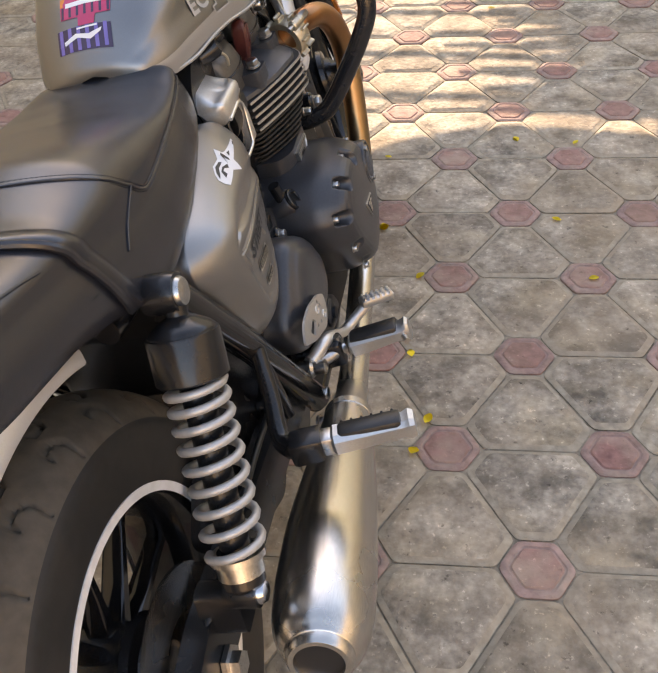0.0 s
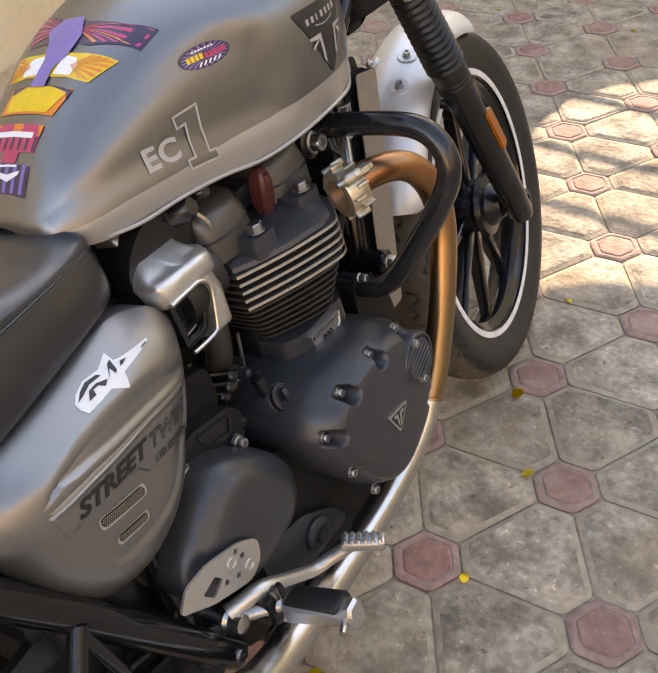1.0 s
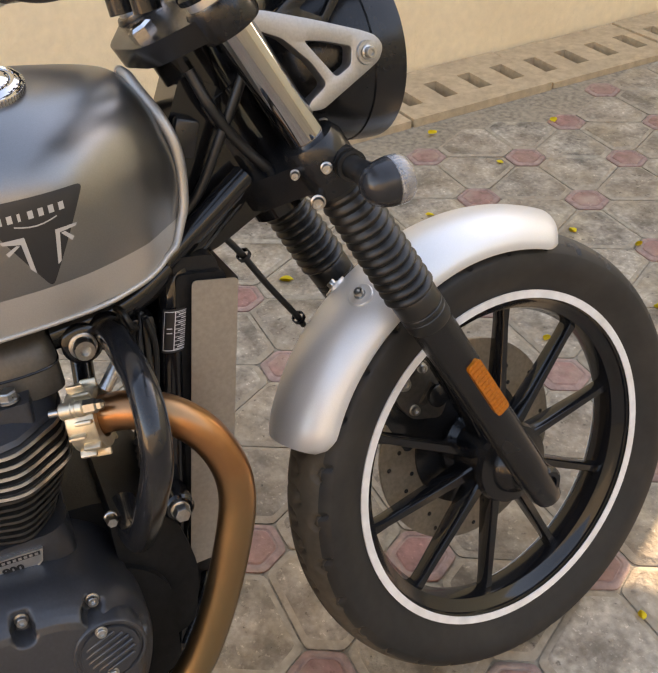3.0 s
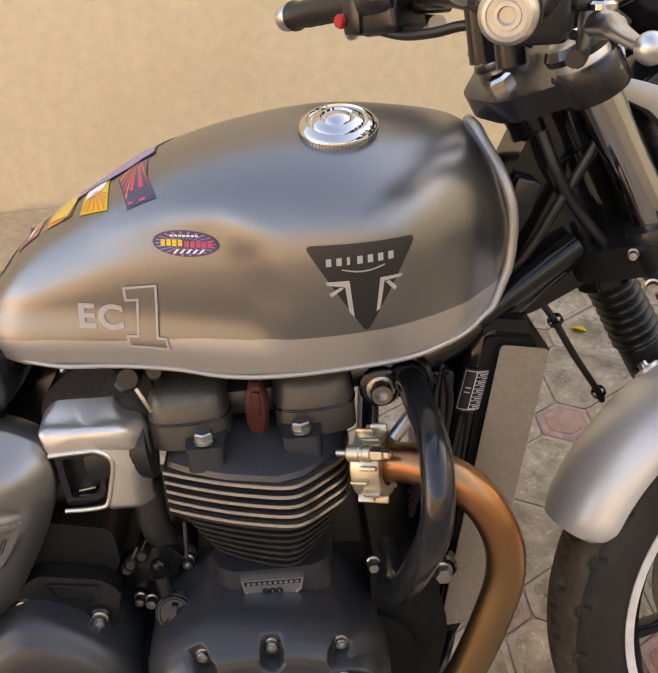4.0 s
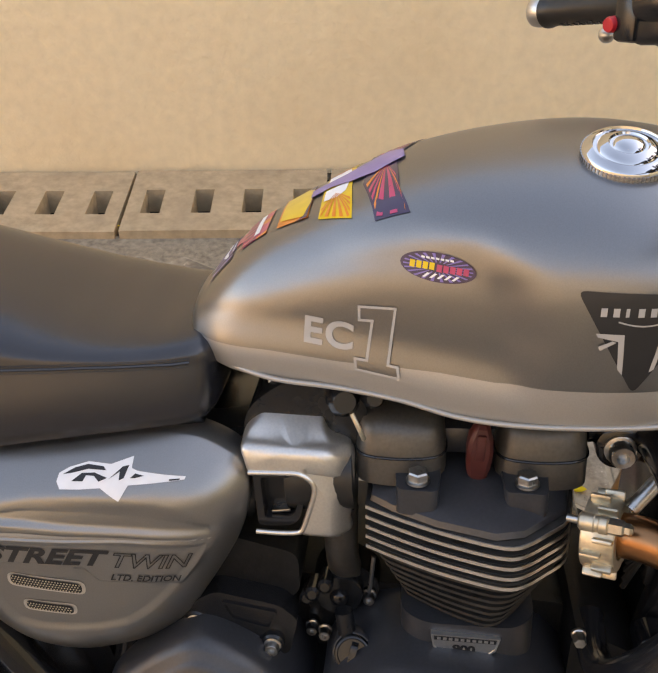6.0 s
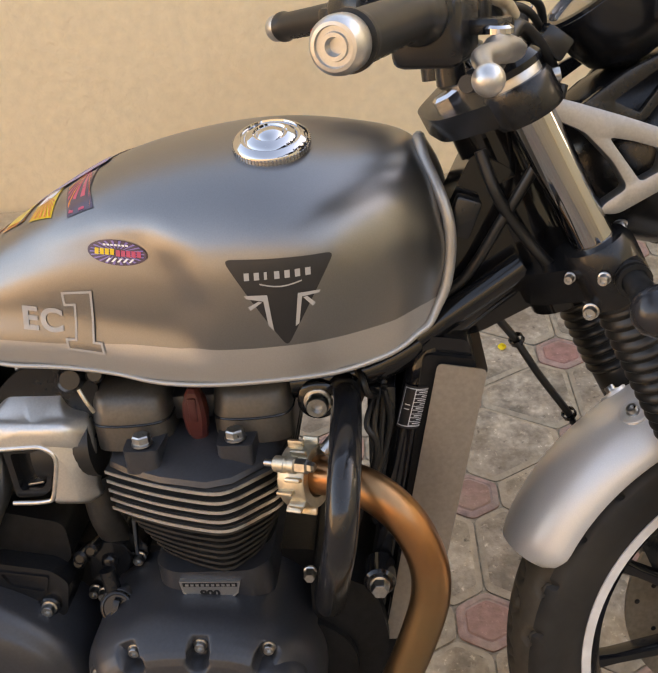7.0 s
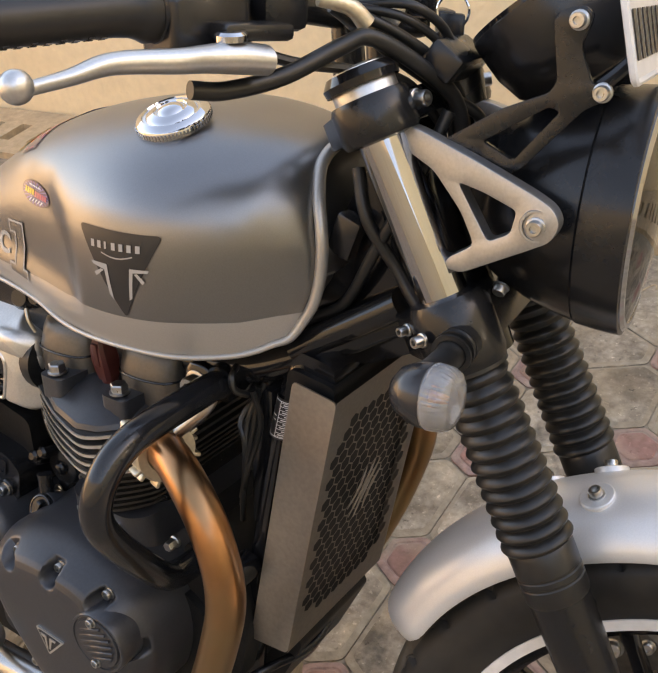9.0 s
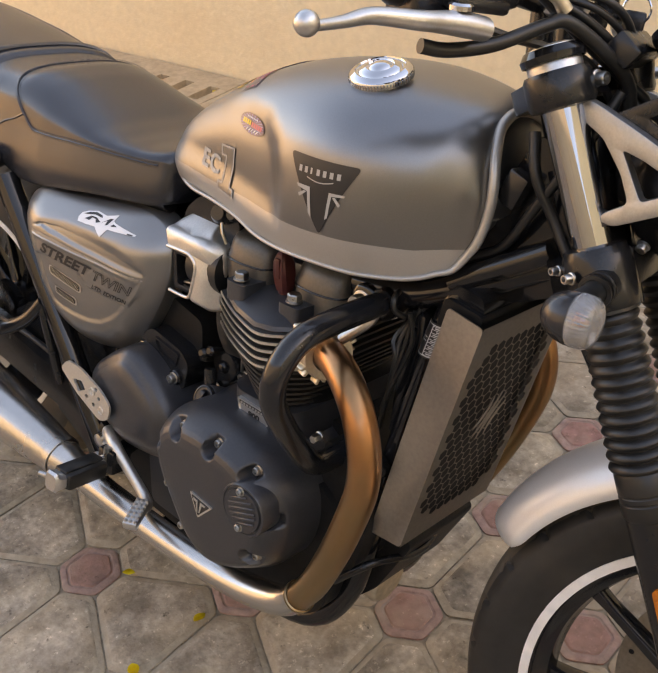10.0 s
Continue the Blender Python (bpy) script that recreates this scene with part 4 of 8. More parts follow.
# ---- side panel ----
OUT = [(0.255, 0.619), (0.258, 0.636), (0.271, 0.652), (0.295, 0.662), (0.345, 0.667), (0.408, 0.674), (0.470, 0.681), (0.510, 0.681), (0.541, 0.672), (0.560, 0.660), (0.569, 0.641), (0.568, 0.612), (0.559, 0.580), (0.543, 0.546), (0.524, 0.511), (0.507, 0.482), (0.487, 0.464), (0.466, 0.451), (0.440, 0.444), (0.412, 0.441), (0.382, 0.446), (0.350, 0.460), (0.320, 0.487), (0.295, 0.525), (0.276, 0.568), (0.260, 0.598)]
# scoop above the bright ledge, the flat recess below it, and the raised name plate in the recess
SCOOP = [(0.314, 0.616), (0.328, 0.629), (0.342, 0.636), (0.361, 0.641), (0.380, 0.645), (0.419, 0.645), (0.462, 0.641), (0.492, 0.636), (0.523, 0.626), (0.545, 0.610), (0.540, 0.5975), (0.463, 0.606), (0.414, 0.6105), (0.375, 0.616), (0.341, 0.618)]
POCKET = [(0.316, 0.610), (0.321, 0.608), (0.363, 0.608), (0.413, 0.604), (0.463, 0.602), (0.541, 0.593), (0.530, 0.573), (0.516, 0.555), (0.496, 0.528), (0.481, 0.513), (0.461, 0.500), (0.437, 0.496), (0.409, 0.496), (0.380, 0.499), (0.358, 0.506), (0.346, 0.524), (0.330, 0.562)]
STRIP = [(0.318, 0.606), (0.363, 0.606), (0.413, 0.602), (0.463, 0.600), (0.539, 0.592), (0.525, 0.565), (0.512, 0.546), (0.463, 0.553), (0.439, 0.555), (0.426, 0.570), (0.413, 0.574), (0.362, 0.579), (0.325, 0.577)]


LEDGE_Y, LEDGE_Z = (0.314, 0.340, 0.375, 0.414, 0.463, 0.540), (0.616, 0.617, 0.616, 0.6105, 0.606, 0.5975)


def panel_x(y, z, s):
    x = 0.115 + 0.028 * step01(0.53 - y, 0.0, 0.22) + 0.043 * (1 - s ** 4.5) - 0.012 * step01(z, 0.63, 0.69)
    d = inside(SCOOP, y, z)
    low = z - float(np.interp(y, LEDGE_Y, LEDGE_Z))
    # the scoop runs out softly above and ends in a steep ledge below
    x -= 0.0036 * (step01(d, -0.001, 0.0080) if low <= d * 1.2 else step01(d, -0.001, 0.018))
    x -= 0.0036 * step01(inside(POCKET, y, z), -0.002, 0.009)
    x += 0.0030 * step01(inside(STRIP, y, z), -0.0012, 0.0012)
    return x


outline = spline(OUT, 10, True)
cen = np.array([0.42, 0.568])
rings = [[(panel_x(*p, 1.0) - 0.035, *(cen + (p - cen) * 0.985)) for p in outline]]
for s in list(1 - np.linspace(0, 0.24, 9) ** 1.25 * 0.9) + list(np.linspace(0.80, 0.03, 80)):
    ring = []
    for p in outline:
        y, z = cen + (p - cen) * s
        ring.append((panel_x(y, z, s), y, z))
    rings.append(ring)
panel_bm = loft(rings)
bmesh.ops.recalc_face_normals(panel_bm, faces=panel_bm.faces)
PANEL_TREE = surface(panel_bm)
panel = part("side_panel", panel_bm, PANEL, bike, "satin grey metallic side panel with a moulded recess", 70)
part("side_panel", mirrored(loft([[(x, y, z) for x, y, z in r] for r in rings[:12]])), PANEL, bike, "satin grey metallic side panel", 70)
# pale strip that paints the sky's glint on the upturned ledge
ledge = [(0.319, 0.6112), (0.341, 0.6132), (0.375, 0.6118), (0.414, 0.6072), (0.463, 0.6038), (0.539, 0.5952), (0.5365, 0.5935), (0.463, 0.6022), (0.413, 0.6043), (0.363, 0.6083), (0.322, 0.6085)]
decal("ledge_highlight", ledge, STRIPE, panel, PANEL_TREE, 0.0007, "pale highlight painted along the ledge", 2)
lm = SIDE @ Matrix.Translation((0.3410, 0.5840, 0)) @ Matrix.Rotation(radians(-5.6), 4, 'Z')
part("lettering", drape(lettering("STREET", 0.0225, lm @ Matrix.Diagonal((1.38, 1, 1, 1)), 0.28, 0.0008), PANEL_TREE, lift=0.0008), DECAL, panel, "black slanted letters")
lm = SIDE @ Matrix.Translation((0.4480, 0.5722, 0)) @ Matrix.Rotation(radians(-6.0), 4, 'Z')
part("lettering", drape(lettering("TWIN", 0.0225, lm @ Matrix.Diagonal((1.15, 1, 1, 1)), 0.28, 0.0002, 1.0, 0.00042), PANEL_TREE, lift=0.0007), material("shadow_grey_decal", (0.035, 0.034, 0.033), 0.4, metal=0.2), panel, "thin dark outlined letters")
lm = SIDE @ Matrix.Translation((0.4490, 0.5575, 0)) @ Matrix.Rotation(radians(-8.0), 4, 'Z')
part("lettering", drape(lettering("LTD. EDITION", 0.0095, lm @ Matrix.Diagonal((1.02, 1, 1, 1)), 0.2, 0.0002), PANEL_TREE, lift=0.0008), DECAL, panel, "small black letters")
star = [(0.404, 0.653), (0.405, 0.658), (0.413, 0.6615), (0.429, 0.665), (0.449, 0.664), (0.468, 0.669), (0.468, 0.662), (0.473, 0.6605), (0.516, 0.6555), (0.515, 0.6535), (0.467, 0.651), (0.460, 0.639), (0.443, 0.649), (0.425, 0.648), (0.408, 0.648)]
st = decal("star_sticker", star, DECAL_WHITE, panel, PANEL_TREE, 0.0009, "white star-shaped vinyl sticker", 3)
for poly in ([(0.4085, 0.6575), (0.418, 0.6615), (0.429, 0.6637), (0.443, 0.6628), (0.446, 0.6605), (0.430, 0.6610), (0.417, 0.6585)], [(0.417, 0.6535), (0.425, 0.6585), (0.436, 0.6590), (0.448, 0.6560), (0.441, 0.6535), (0.436, 0.6570), (0.429, 0.6572), (0.427, 0.6535)], [(0.449, 0.6550), (0.460, 0.6630), (0.4655, 0.6640), (0.4625, 0.6560), (0.4585, 0.6545), (0.4580, 0.6600)], [(0.468, 0.6560), (0.472, 0.6590), (0.480, 0.6575), (0.472, 0.6560)], [(0.502, 0.6547), (0.511, 0.6547), (0.511, 0.6537), (0.502, 0.6535)]):
    decal("black_stroke", poly, DECAL, st, PANEL_TREE, 0.0015, cuts=1)
MESHM = material("woven_brass_mesh", (0.78, 0.71, 0.55), 0.4, metal=0.8, var=0.3, grain=900)
for (y0, z0, y1, z1, h) in ((0.3605, 0.5600, 0.4225, 0.5460, 0.0112), (0.3715, 0.5300, 0.4130, 0.5215, 0.0092)):
    corner = [(y0, z0 - h / 2), (y1, z1 - h / 2), (y1, z1 + h / 2), (y0, z0 + h / 2)]
    big = rounded([(corner[0][0] - 0.003, corner[0][1] - 0.002), (corner[1][0] + 0.003, corner[1][1] - 0.002), (corner[2][0] + 0.003, corner[2][1] + 0.002), (corner[3][0] - 0.003, corner[3][1] + 0.002)], 0.007)
    vent = decal("vent", big, ALU, panel, PANEL_TREE, 0.0007, "small mesh vent with a bright rim")
    # black film under the mesh paints the shade of an opening
    decal("vent_shade", rounded(corner, 0.006), DECAL, vent, PANEL_TREE, 0.0013, cuts=1)
    bm = bmesh.new()
    n = int((y1 - y0) / 0.0026)
    for i in range(n):
        for j in range(int(h / 0.0026)):
            yy = y0 + 0.0015 + i * 0.0026 + (0.0013 if j % 2 else 0)
            zz = z0 + (z1 - z0) * (yy - y0) / (y1 - y0) - h / 2 + 0.0018 + j * 0.0026
            if yy < y1 - 0.001:
                merge(bm, sheet([(yy - 0.0009, zz), (yy, zz - 0.0009), (yy + 0.0009, zz), (yy, zz + 0.0009)], SIDE, 0))
    part("wire_mesh", drape(bm, PANEL_TREE, lift=0.0021), MESHM, vent)

# ---- engine ----
engine = part("engine", prism(rounded([(0.46, 0.24), (0.50, 0.20), (0.86, 0.19), (0.93, 0.24), (0.94, 0.42), (0.90, 0.48), (0.66, 0.49), (0.50, 0.50), (0.44, 0.44)], 0.03), -0.125, 0.055, SIDE, 0.008), CASE, bike, "black air-cooled parallel twin engine")
CYL = pose(0, 0.772, 0.60, 3.0, 0, 0)            # the barrels lean a little
plan = [(0.118, -0.094), (0.132, -0.070), (0.150, -0.035), (0.164, 0.0), (0.172, 0.028), (0.168, 0.045), (0.150, 0.066), (0.128, 0.086), (0.09, 0.094)]


def fin_plan(k=1.0, shift=0.0):
    p = [(x * k, y * k + shift) for x, y in plan]
    return p + [(-x, y) for x, y in p[::-1]]


for i in range(5):
    z0 = 0.030 - 0.0108 * i
    bm = prism(fin_plan(1.0 - 0.006 * i), z0 - 0.0017, z0 + 0.0017, CYL)
    fin = part("cooling_fin", bm, FINBLACK, engine)
    loop = [(x, y, z0) for x, y in spline(plan, 3)]
    edge = [[(x * k - 0.0, y * k, z0 + dz) for x, y, _ in loop] for k, dz in ((0.996, -0.0018), (1.004, -0.0018), (1.004, 0.0018), (0.996, 0.0018))]
    bm = loft([[e[j] for e in edge] for j in range(len(loop))])
    bm.transform(CYL)
    part("fin_edge", bm, ALU, fin, "bare machined fin edge")
for i in range(7):
    z0 = 0.030 - 0.0108 * 5 - 0.0098 * i
    low = [(x * (0.945 - 0.021 * i), y * (0.93 - 0.050 * i)) for x, y in plan]
    part("cooling_fin", prism(rounded(low + [(-x, y) for x, y in low[::-1]], 0.012), z0 - 0.0015, z0 + 0.0015, CYL, 0.0008, 1), FINLIT, engine)
bm = loft([[(x, y, z) for x, y in rounded(fin_plan(k), 0.015)] for k, z in ((0.66, -0.15), (0.68, -0.085), (0.80, -0.03), (0.84, 0.032))])
bm.transform(CYL)
part("barrel", bm, BLACK, engine)
part("barrel_base", prism(rounded([(0.116, -0.062), (0.134, -0.040), (0.137, 0.046), (0.118, 0.064), (-0.118, 0.064), (-0.137, 0.046), (-0.134, -0.040), (-0.116, -0.062)], 0.02), -0.155, -0.088, CYL, 0.008), ENGINE, engine)

# cylinder head and its shoulders
HEADP = [(0.112, -0.090), (0.128, -0.070), (0.150, -0.030), (0.166, 0.02), (0.160, 0.045), (0.122, 0.084), (0.08, 0.092)]
hp = HEADP + [(-x, y) for x, y in HEADP[::-1]]
bm = bmesh.new()
lo = [bm.verts.new((x, y, 0.033)) for x, y in hp]
mid = [bm.verts.new((x * 0.985, y * 0.99, 0.0385)) for x, y in hp]
hi = [bm.verts.new((x * 0.80, y * 0.95, 0.050)) for x, y in hp]
top = [bm.verts.new((x * 0.68, y * 0.95, 0.056)) for x, y in hp]
for a, b in ((lo, mid), (mid, hi), (hi, top)):
    for k in range(len(hp)):
        bm.faces.new((a[k], a[(k + 1) % len(hp)], b[(k + 1) % len(hp)], b[k]))
bm.faces.new(lo[::-1]), bm.faces.new(top)
bevel(bm, 0.003, 2, 0.25)
bm.transform(CYL)
head = part("cylinder_head", bm, ENGINE, engine, "black painted cylinder head")
for y in (-0.047, 0.048):
    bm = prism(rounded([(0.095, y - 0.021), (0.136, y - 0.0185), (0.139, y + 0.0175), (0.095, y + 0.021)], 0.007), 0.036, 0.062, CYL, 0.006)
    part("bolt_boss", bm, ENGINE, head)
    part("head_bolt", bolt(CYL @ pose(0.125, y, 0.064), 0.0085, 0.009, True), BOLT, head, "zinc hexagon bolt")
for y0, y1 in ((-0.104, -0.022), (0.022, 0.104)):
    # rocker humps on the right and on the left
    for s in (1, -1):
        P = rounded([(s * 0.030, y0), (s * 0.105, y0), (s * 0.112, (y0 + y1) / 2), (s * 0.105, y1), (s * 0.030, y1)], 0.02)
        Q = [(x - s * 0.012, y * 0.92 + 0.08 * (y0 + y1) / 2) for x, y in P]
        R2 = [(x - s * 0.030, y * 0.78 + 0.22 * (y0 + y1) / 2) for x, y in P]
        bm = loft([[(x, y, 0.048) for x, y in P], [(x, y, 0.078) for x, y in P], [((x + a) / 2, (y + b) / 2, 0.097) for (x, y), (a, b) in zip(P, Q)], [(x, y, 0.107) for x, y in Q], [(x, y, 0.114) for x, y in R2]])
        bm.transform(CYL)
        part("rocker_hump", bm, COVER, head, "satin charcoal rocker cover", 50)
        rimp = [(x, y, 0.078) for x, y in P]
        part("gasket_line", tube([tuple(CYL @ V((x * 1.008, y, 0.077))) for x, y, _ in rimp], 0.0013, 6, 1, True, False), BLACK, head)
part("head_bridge", box((0.15, 0.075, 0.03), CYL @ pose(0, 0, 0.075), 0.008), ENGINE, head)
# spark plug cap
plug = part("plug_cap", tube([(0.098, 0.776, 0.632), (0.099, 0.7755, 0.655), (0.101, 0.775, 0.667)], [0.0088, 0.0090, 0.0092], 16, 4), CAPRED, engine, "brown rubber spark plug cap")
rows = []
for z, hx, hy, cx, cr in ((0.660, 0.0088, 0.0088, 0.100, 0.6), (0.668, 0.0108, 0.0108, 0.1005, 0.6), (0.684, 0.0122, 0.0116, 0.1025, 0.7), (0.699, 0.0118, 0.0104, 0.1045, 0.7), (0.711, 0.0085, 0.0066, 0.106, 0.6), (0.7145, 0.0050, 0.0040, 0.1065, 0.6)):
    rows.append([(cx + hx * a, 0.7745 + hy * b, z) for a, b in ((1, -cr), (1, cr), (cr, 1), (-cr, 1), (-1, cr), (-1, -cr), (-cr, -1), (cr, -1))])
part("cap_head", loft(rows), CAPRED, plug, "", 30)
part("cap_rib", box((0.004, 0.0085, 0.028), pose(0.1150, 0.7745, 0.693, 0, 7, 0), 0.0018), CAPRED, plug)
part("plug_collar", lathe([(0.017, 0), (0.017, 0.008), (0.0145, 0.012), (0.0125, 0.014)], CYL @ pose(0.097, 0.004, 0.040), 22), FINBLACK, engine)
# engine badge with its number
bdg = [(0.7440, 0.5026), (0.8090, 0.5026), (0.8060, 0.4880), (0.7990, 0.4815), (0.7540, 0.4815), (0.7470, 0.4880)]
plate = part("engine_badge", frame_plate(bdg, [(0.7765 + (a - 0.7765) * 0.955, 0.4925 + (b - 0.4925) * 0.88) for a, b in bdg], 0.1340, 0.1402, SIDE, 0.0005), ALU, engine, "small engraved plate with black numerals in a bright rim")
part("badge_field", prism([(0.7765 + (a - 0.7765) * 0.96, 0.4925 + (b - 0.4925) * 0.89) for a, b in bdg], 0.1340, 0.1392, SIDE), SATIN, plate, "grey engraved plate")
part("lettering", lettering("900", 0.0112, SIDE @ Matrix.Translation((0.7655, 0.4835, 0.1396)) @ Matrix.Diagonal((1.25, 1, 1, 1)), 0.0, 0.0006), DECAL, plate, "black numerals")
part("badge_band", prism([(0.7472, 0.5005), (0.8058, 0.5005), (0.8052, 0.4958), (0.7478, 0.4958)], 0.1385, 0.1396, SIDE), DECAL, plate)
for k in range(10):
    part("word_bar", box((0.0006, 0.0034, 0.0026), pose(0.1399, 0.7520 + 0.0055 * k, 0.4981)), ALU, plate)

# clutch cover
CO = [(0.643, 0.415), (0.648, 0.440), (0.662, 0.460), (0.695, 0.479), (0.735, 0.486), (0.775, 0.486), (0.815, 0.482), (0.845, 0.471), (0.874, 0.448), (0.892, 0.415), (0.894, 0.370), (0.877, 0.322), (0.841, 0.292), (0.795, 0.270), (0.757, 0.269), (0.722, 0.290), (0.690, 0.330), (0.660, 0.372)]
co = spline(CO, 15, True)
cc = np.array([0.770, 0.388])
SEATS = [(0.661, 0.4242, 0.189), (0.704, 0.4592, 0.1925), (0.773, 0.4663, 0.1930), (0.842, 0.4595, 0.1890), (0.869, 0.402, 0.180), (0.680, 0.3563, 0.198), (0.712, 0.301, 0.198), (0.860, 0.340, 0.196)]
CROWN = [(0.0, 0.2195), (0.4, 0.2188), (0.60, 0.2178), (0.72, 0.2160), (0.79, 0.2135), (0.84, 0.2090), (0.885, 0.2015), (0.93, 0.1905), (0.965, 0.1800), (0.988, 0.1705), (1.0, 0.160)]


def clutch_x(y, z, k):
    """Crown of the cover, with a flat-floored slot sunk into its slope at every bolt."""
    x = float(np.interp(k, [a for a, _ in CROWN], [b for _, b in CROWN])) - 0.012 * step01(y, 0.862, 0.900) * (1 - step01(k, 0.86, 1.0))
    for by, bz, bx in SEATS:
        q, d = V((y - by, z - bz)), V((cc[0] - by, cc[1] - bz)).normalized()
        off = (q - d * max(-0.02, min(0.005, q.dot(d)))).length
        x -= max(0.0, x - bx) * (1 - step01(off, 0.0074, 0.0120))
    return x


rows = [[(0.05, *p) for p in co]]
for k in list(np.linspace(1.0, 0.62, 42)) + [0.5, 0.35, 0.2, 0.06]:
    rows.append([(clutch_x(*(cc + (p - cc) * k), k), *(cc + (p - cc) * k)) for p in co])
clutch = part("clutch_cover", loft(rows), ENGINE, engine, "black clutch cover with sunk bolts", 60)
for y, z, x in SEATS:
    part("cover_bolt", right_bolt(x, y, z, 0.0056, 0.0058), BOLT, clutch, "zinc socket bolt")
inspection = part("inspection_cap", lathe([(0.0375, -0.030), (0.0375, -0.001), (0.0360, 0.0012), (0.0335, 0.0012), (0.0325, -0.0015), (0.0305, -0.0015), (0.0295, 0.0015), (0, 0.0015)], axis((0.2170, 0.846, 0.4125), (1, 0.05, 0.0)), 40), ENGINE, clutch, "round black inspection cap with slanted ribs")
for k in range(6):
    o = -0.018 + 0.0072 * k
    ln = math.sqrt(0.0245 ** 2 - o ** 2)
    part("rib", box((0.003, ln * 2, 0.0036), pose(0.2190, 0.846, 0.4125) @ Matrix.Rotation(radians(24), 4, 'X') @ pose(0, 0, o), 0.001, 1), ENGINE, inspection)
for dy, dz in ((-0.004, 0.0305), (-0.003, -0.0305)):
    part("cap_bolt", right_bolt(0.2180, 0.846 + dy, 0.4125 + dz * 0.9, 0.0050, 0.004), BOLT, inspection)
em = [(0.749, 0.3900), (0.794, 0.3860), (0.767, 0.3560)]
emblem = part("cover_emblem", prism(rounded(em, 0.003), 0.2160, 0.2212, SIDE), ALU, clutch, "small triangular badge, black in a bright rim")
ctr = (0.770, 0.3775)
part("emblem_field", prism(rounded([(ctr[0] + (a - ctr[0]) * 0.80, ctr[1] + (b - ctr[1]) * 0.80) for a, b in em], 0.002), 0.2207, 0.2219, SIDE), DECAL, emblem)
for q in ([(0.758, 0.3850), (0.767, 0.3842), (0.7675, 0.3650), (0.7655, 0.3680), (0.7640, 0.3808), (0.7595, 0.3815)], [(0.7725, 0.3838), (0.7820, 0.3832), (0.7805, 0.3805), (0.7755, 0.3806), (0.7715, 0.3665), (0.7695, 0.3665)]):
    part("emblem_stroke", prism(q, 0.2217, 0.2227, SIDE), ALU, emblem)

# round gearbox cover behind it
GO = spline([(0.425, 0.395), (0.440, 0.425), (0.459, 0.443), (0.487, 0.466), (0.524, 0.484), (0.571, 0.466), (0.612, 0.432), (0.632, 0.395), (0.630, 0.360), (0.608, 0.334), (0.565, 0.322), (0.515, 0.318), (0.465, 0.335), (0.435, 0.362)], 5, True)
gc = np.array([0.535, 0.400])
gear = part("sprocket_cover", loft([[(x + 0.010 * (p[0] - 0.535) * 0, *(gc + (np.array(p) - gc) * k)) for p in GO] for k, x in ((1.0, 0.05), (1.0, 0.138), (0.985, 0.147), (0.95, 0.154), (0.88, 0.160), (0.80, 0.163), (0.775, 0.1655), (0.70, 0.170), (0.5, 0.174), (0.25, 0.175), (0.05, 0.175))]), ENGINE, engine, "smooth matt black gearbox cover", 50)
part("lower_case", prism(rounded([(0.47, 0.25), (0.50, 0.20), (0.86, 0.19), (0.92, 0.24), (0.93, 0.40), (0.88, 0.44), (0.70, 0.40), (0.60, 0.40), (0.47, 0.36)], 0.03), 0.0, 0.122, SIDE, 0.008), CASE, engine)
lid = part("gearbox_lid", prism(rounded([(0.496, 0.486), (0.534, 0.5125), (0.598, 0.502), (0.616, 0.486), (0.608, 0.442), (0.572, 0.436), (0.520, 0.448), (0.494, 0.458)], 0.008), 0.05, 0.1185, SIDE, 0.004), BLACK, engine, "black bolted gearbox lid with a sunk panel")
pan = rounded([(0.5400, 0.5030), (0.5960, 0.4950), (0.5900, 0.4720), (0.5500, 0.4820)], 0.004)
part("lid_panel", frame_plate(pan, [(0.569 + (a - 0.569) * 0.90, 0.488 + (b - 0.488) * 0.78) for a, b in pan], 0.117, 0.1210, SIDE, 0.001), BLACK, lid)
part("lid_edge", prism([(0.518, 0.4725), (0.588, 0.4555), (0.588, 0.4590), (0.518, 0.4760)], 0.117, 0.1210, SIDE, 0.001, 1), BLACK, lid)
for y, z, x in ((0.5145, 0.4745, 0.1185), (0.5920, 0.4570, 0.1225)):
    boss = part("bolt_boss", lathe([(0.0125, -0.03), (0.0115, 0.0), (0.0095, 0.002), (0, 0.002)], axis((x, y, z), (1, 0, 0)), 20), BLACK, lid)
    part("lid_bolt", right_bolt(x + 0.001, y, z, 0.0068, 0.008), BOLT, boss, "zinc socket bolt")
part("upper_case", prism(rounded([(0.47, 0.50), (0.60, 0.485), (0.615, 0.50), (0.612, 0.545), (0.50, 0.570)], 0.012), -0.10, 0.092, SIDE, 0.006), CASE, engine)
for k, (y, z) in enumerate(((0.628, 0.506), (0.640, 0.513), (0.622, 0.494))):
    part("case_plug", lathe([(0.0075, -0.03), (0.0075, 0.004), (0.0045, 0.007), (0, 0.007)], axis((0.100 - 0.004 * k, y, z), (1, 0, 0.3)), 14), BLACK, engine)
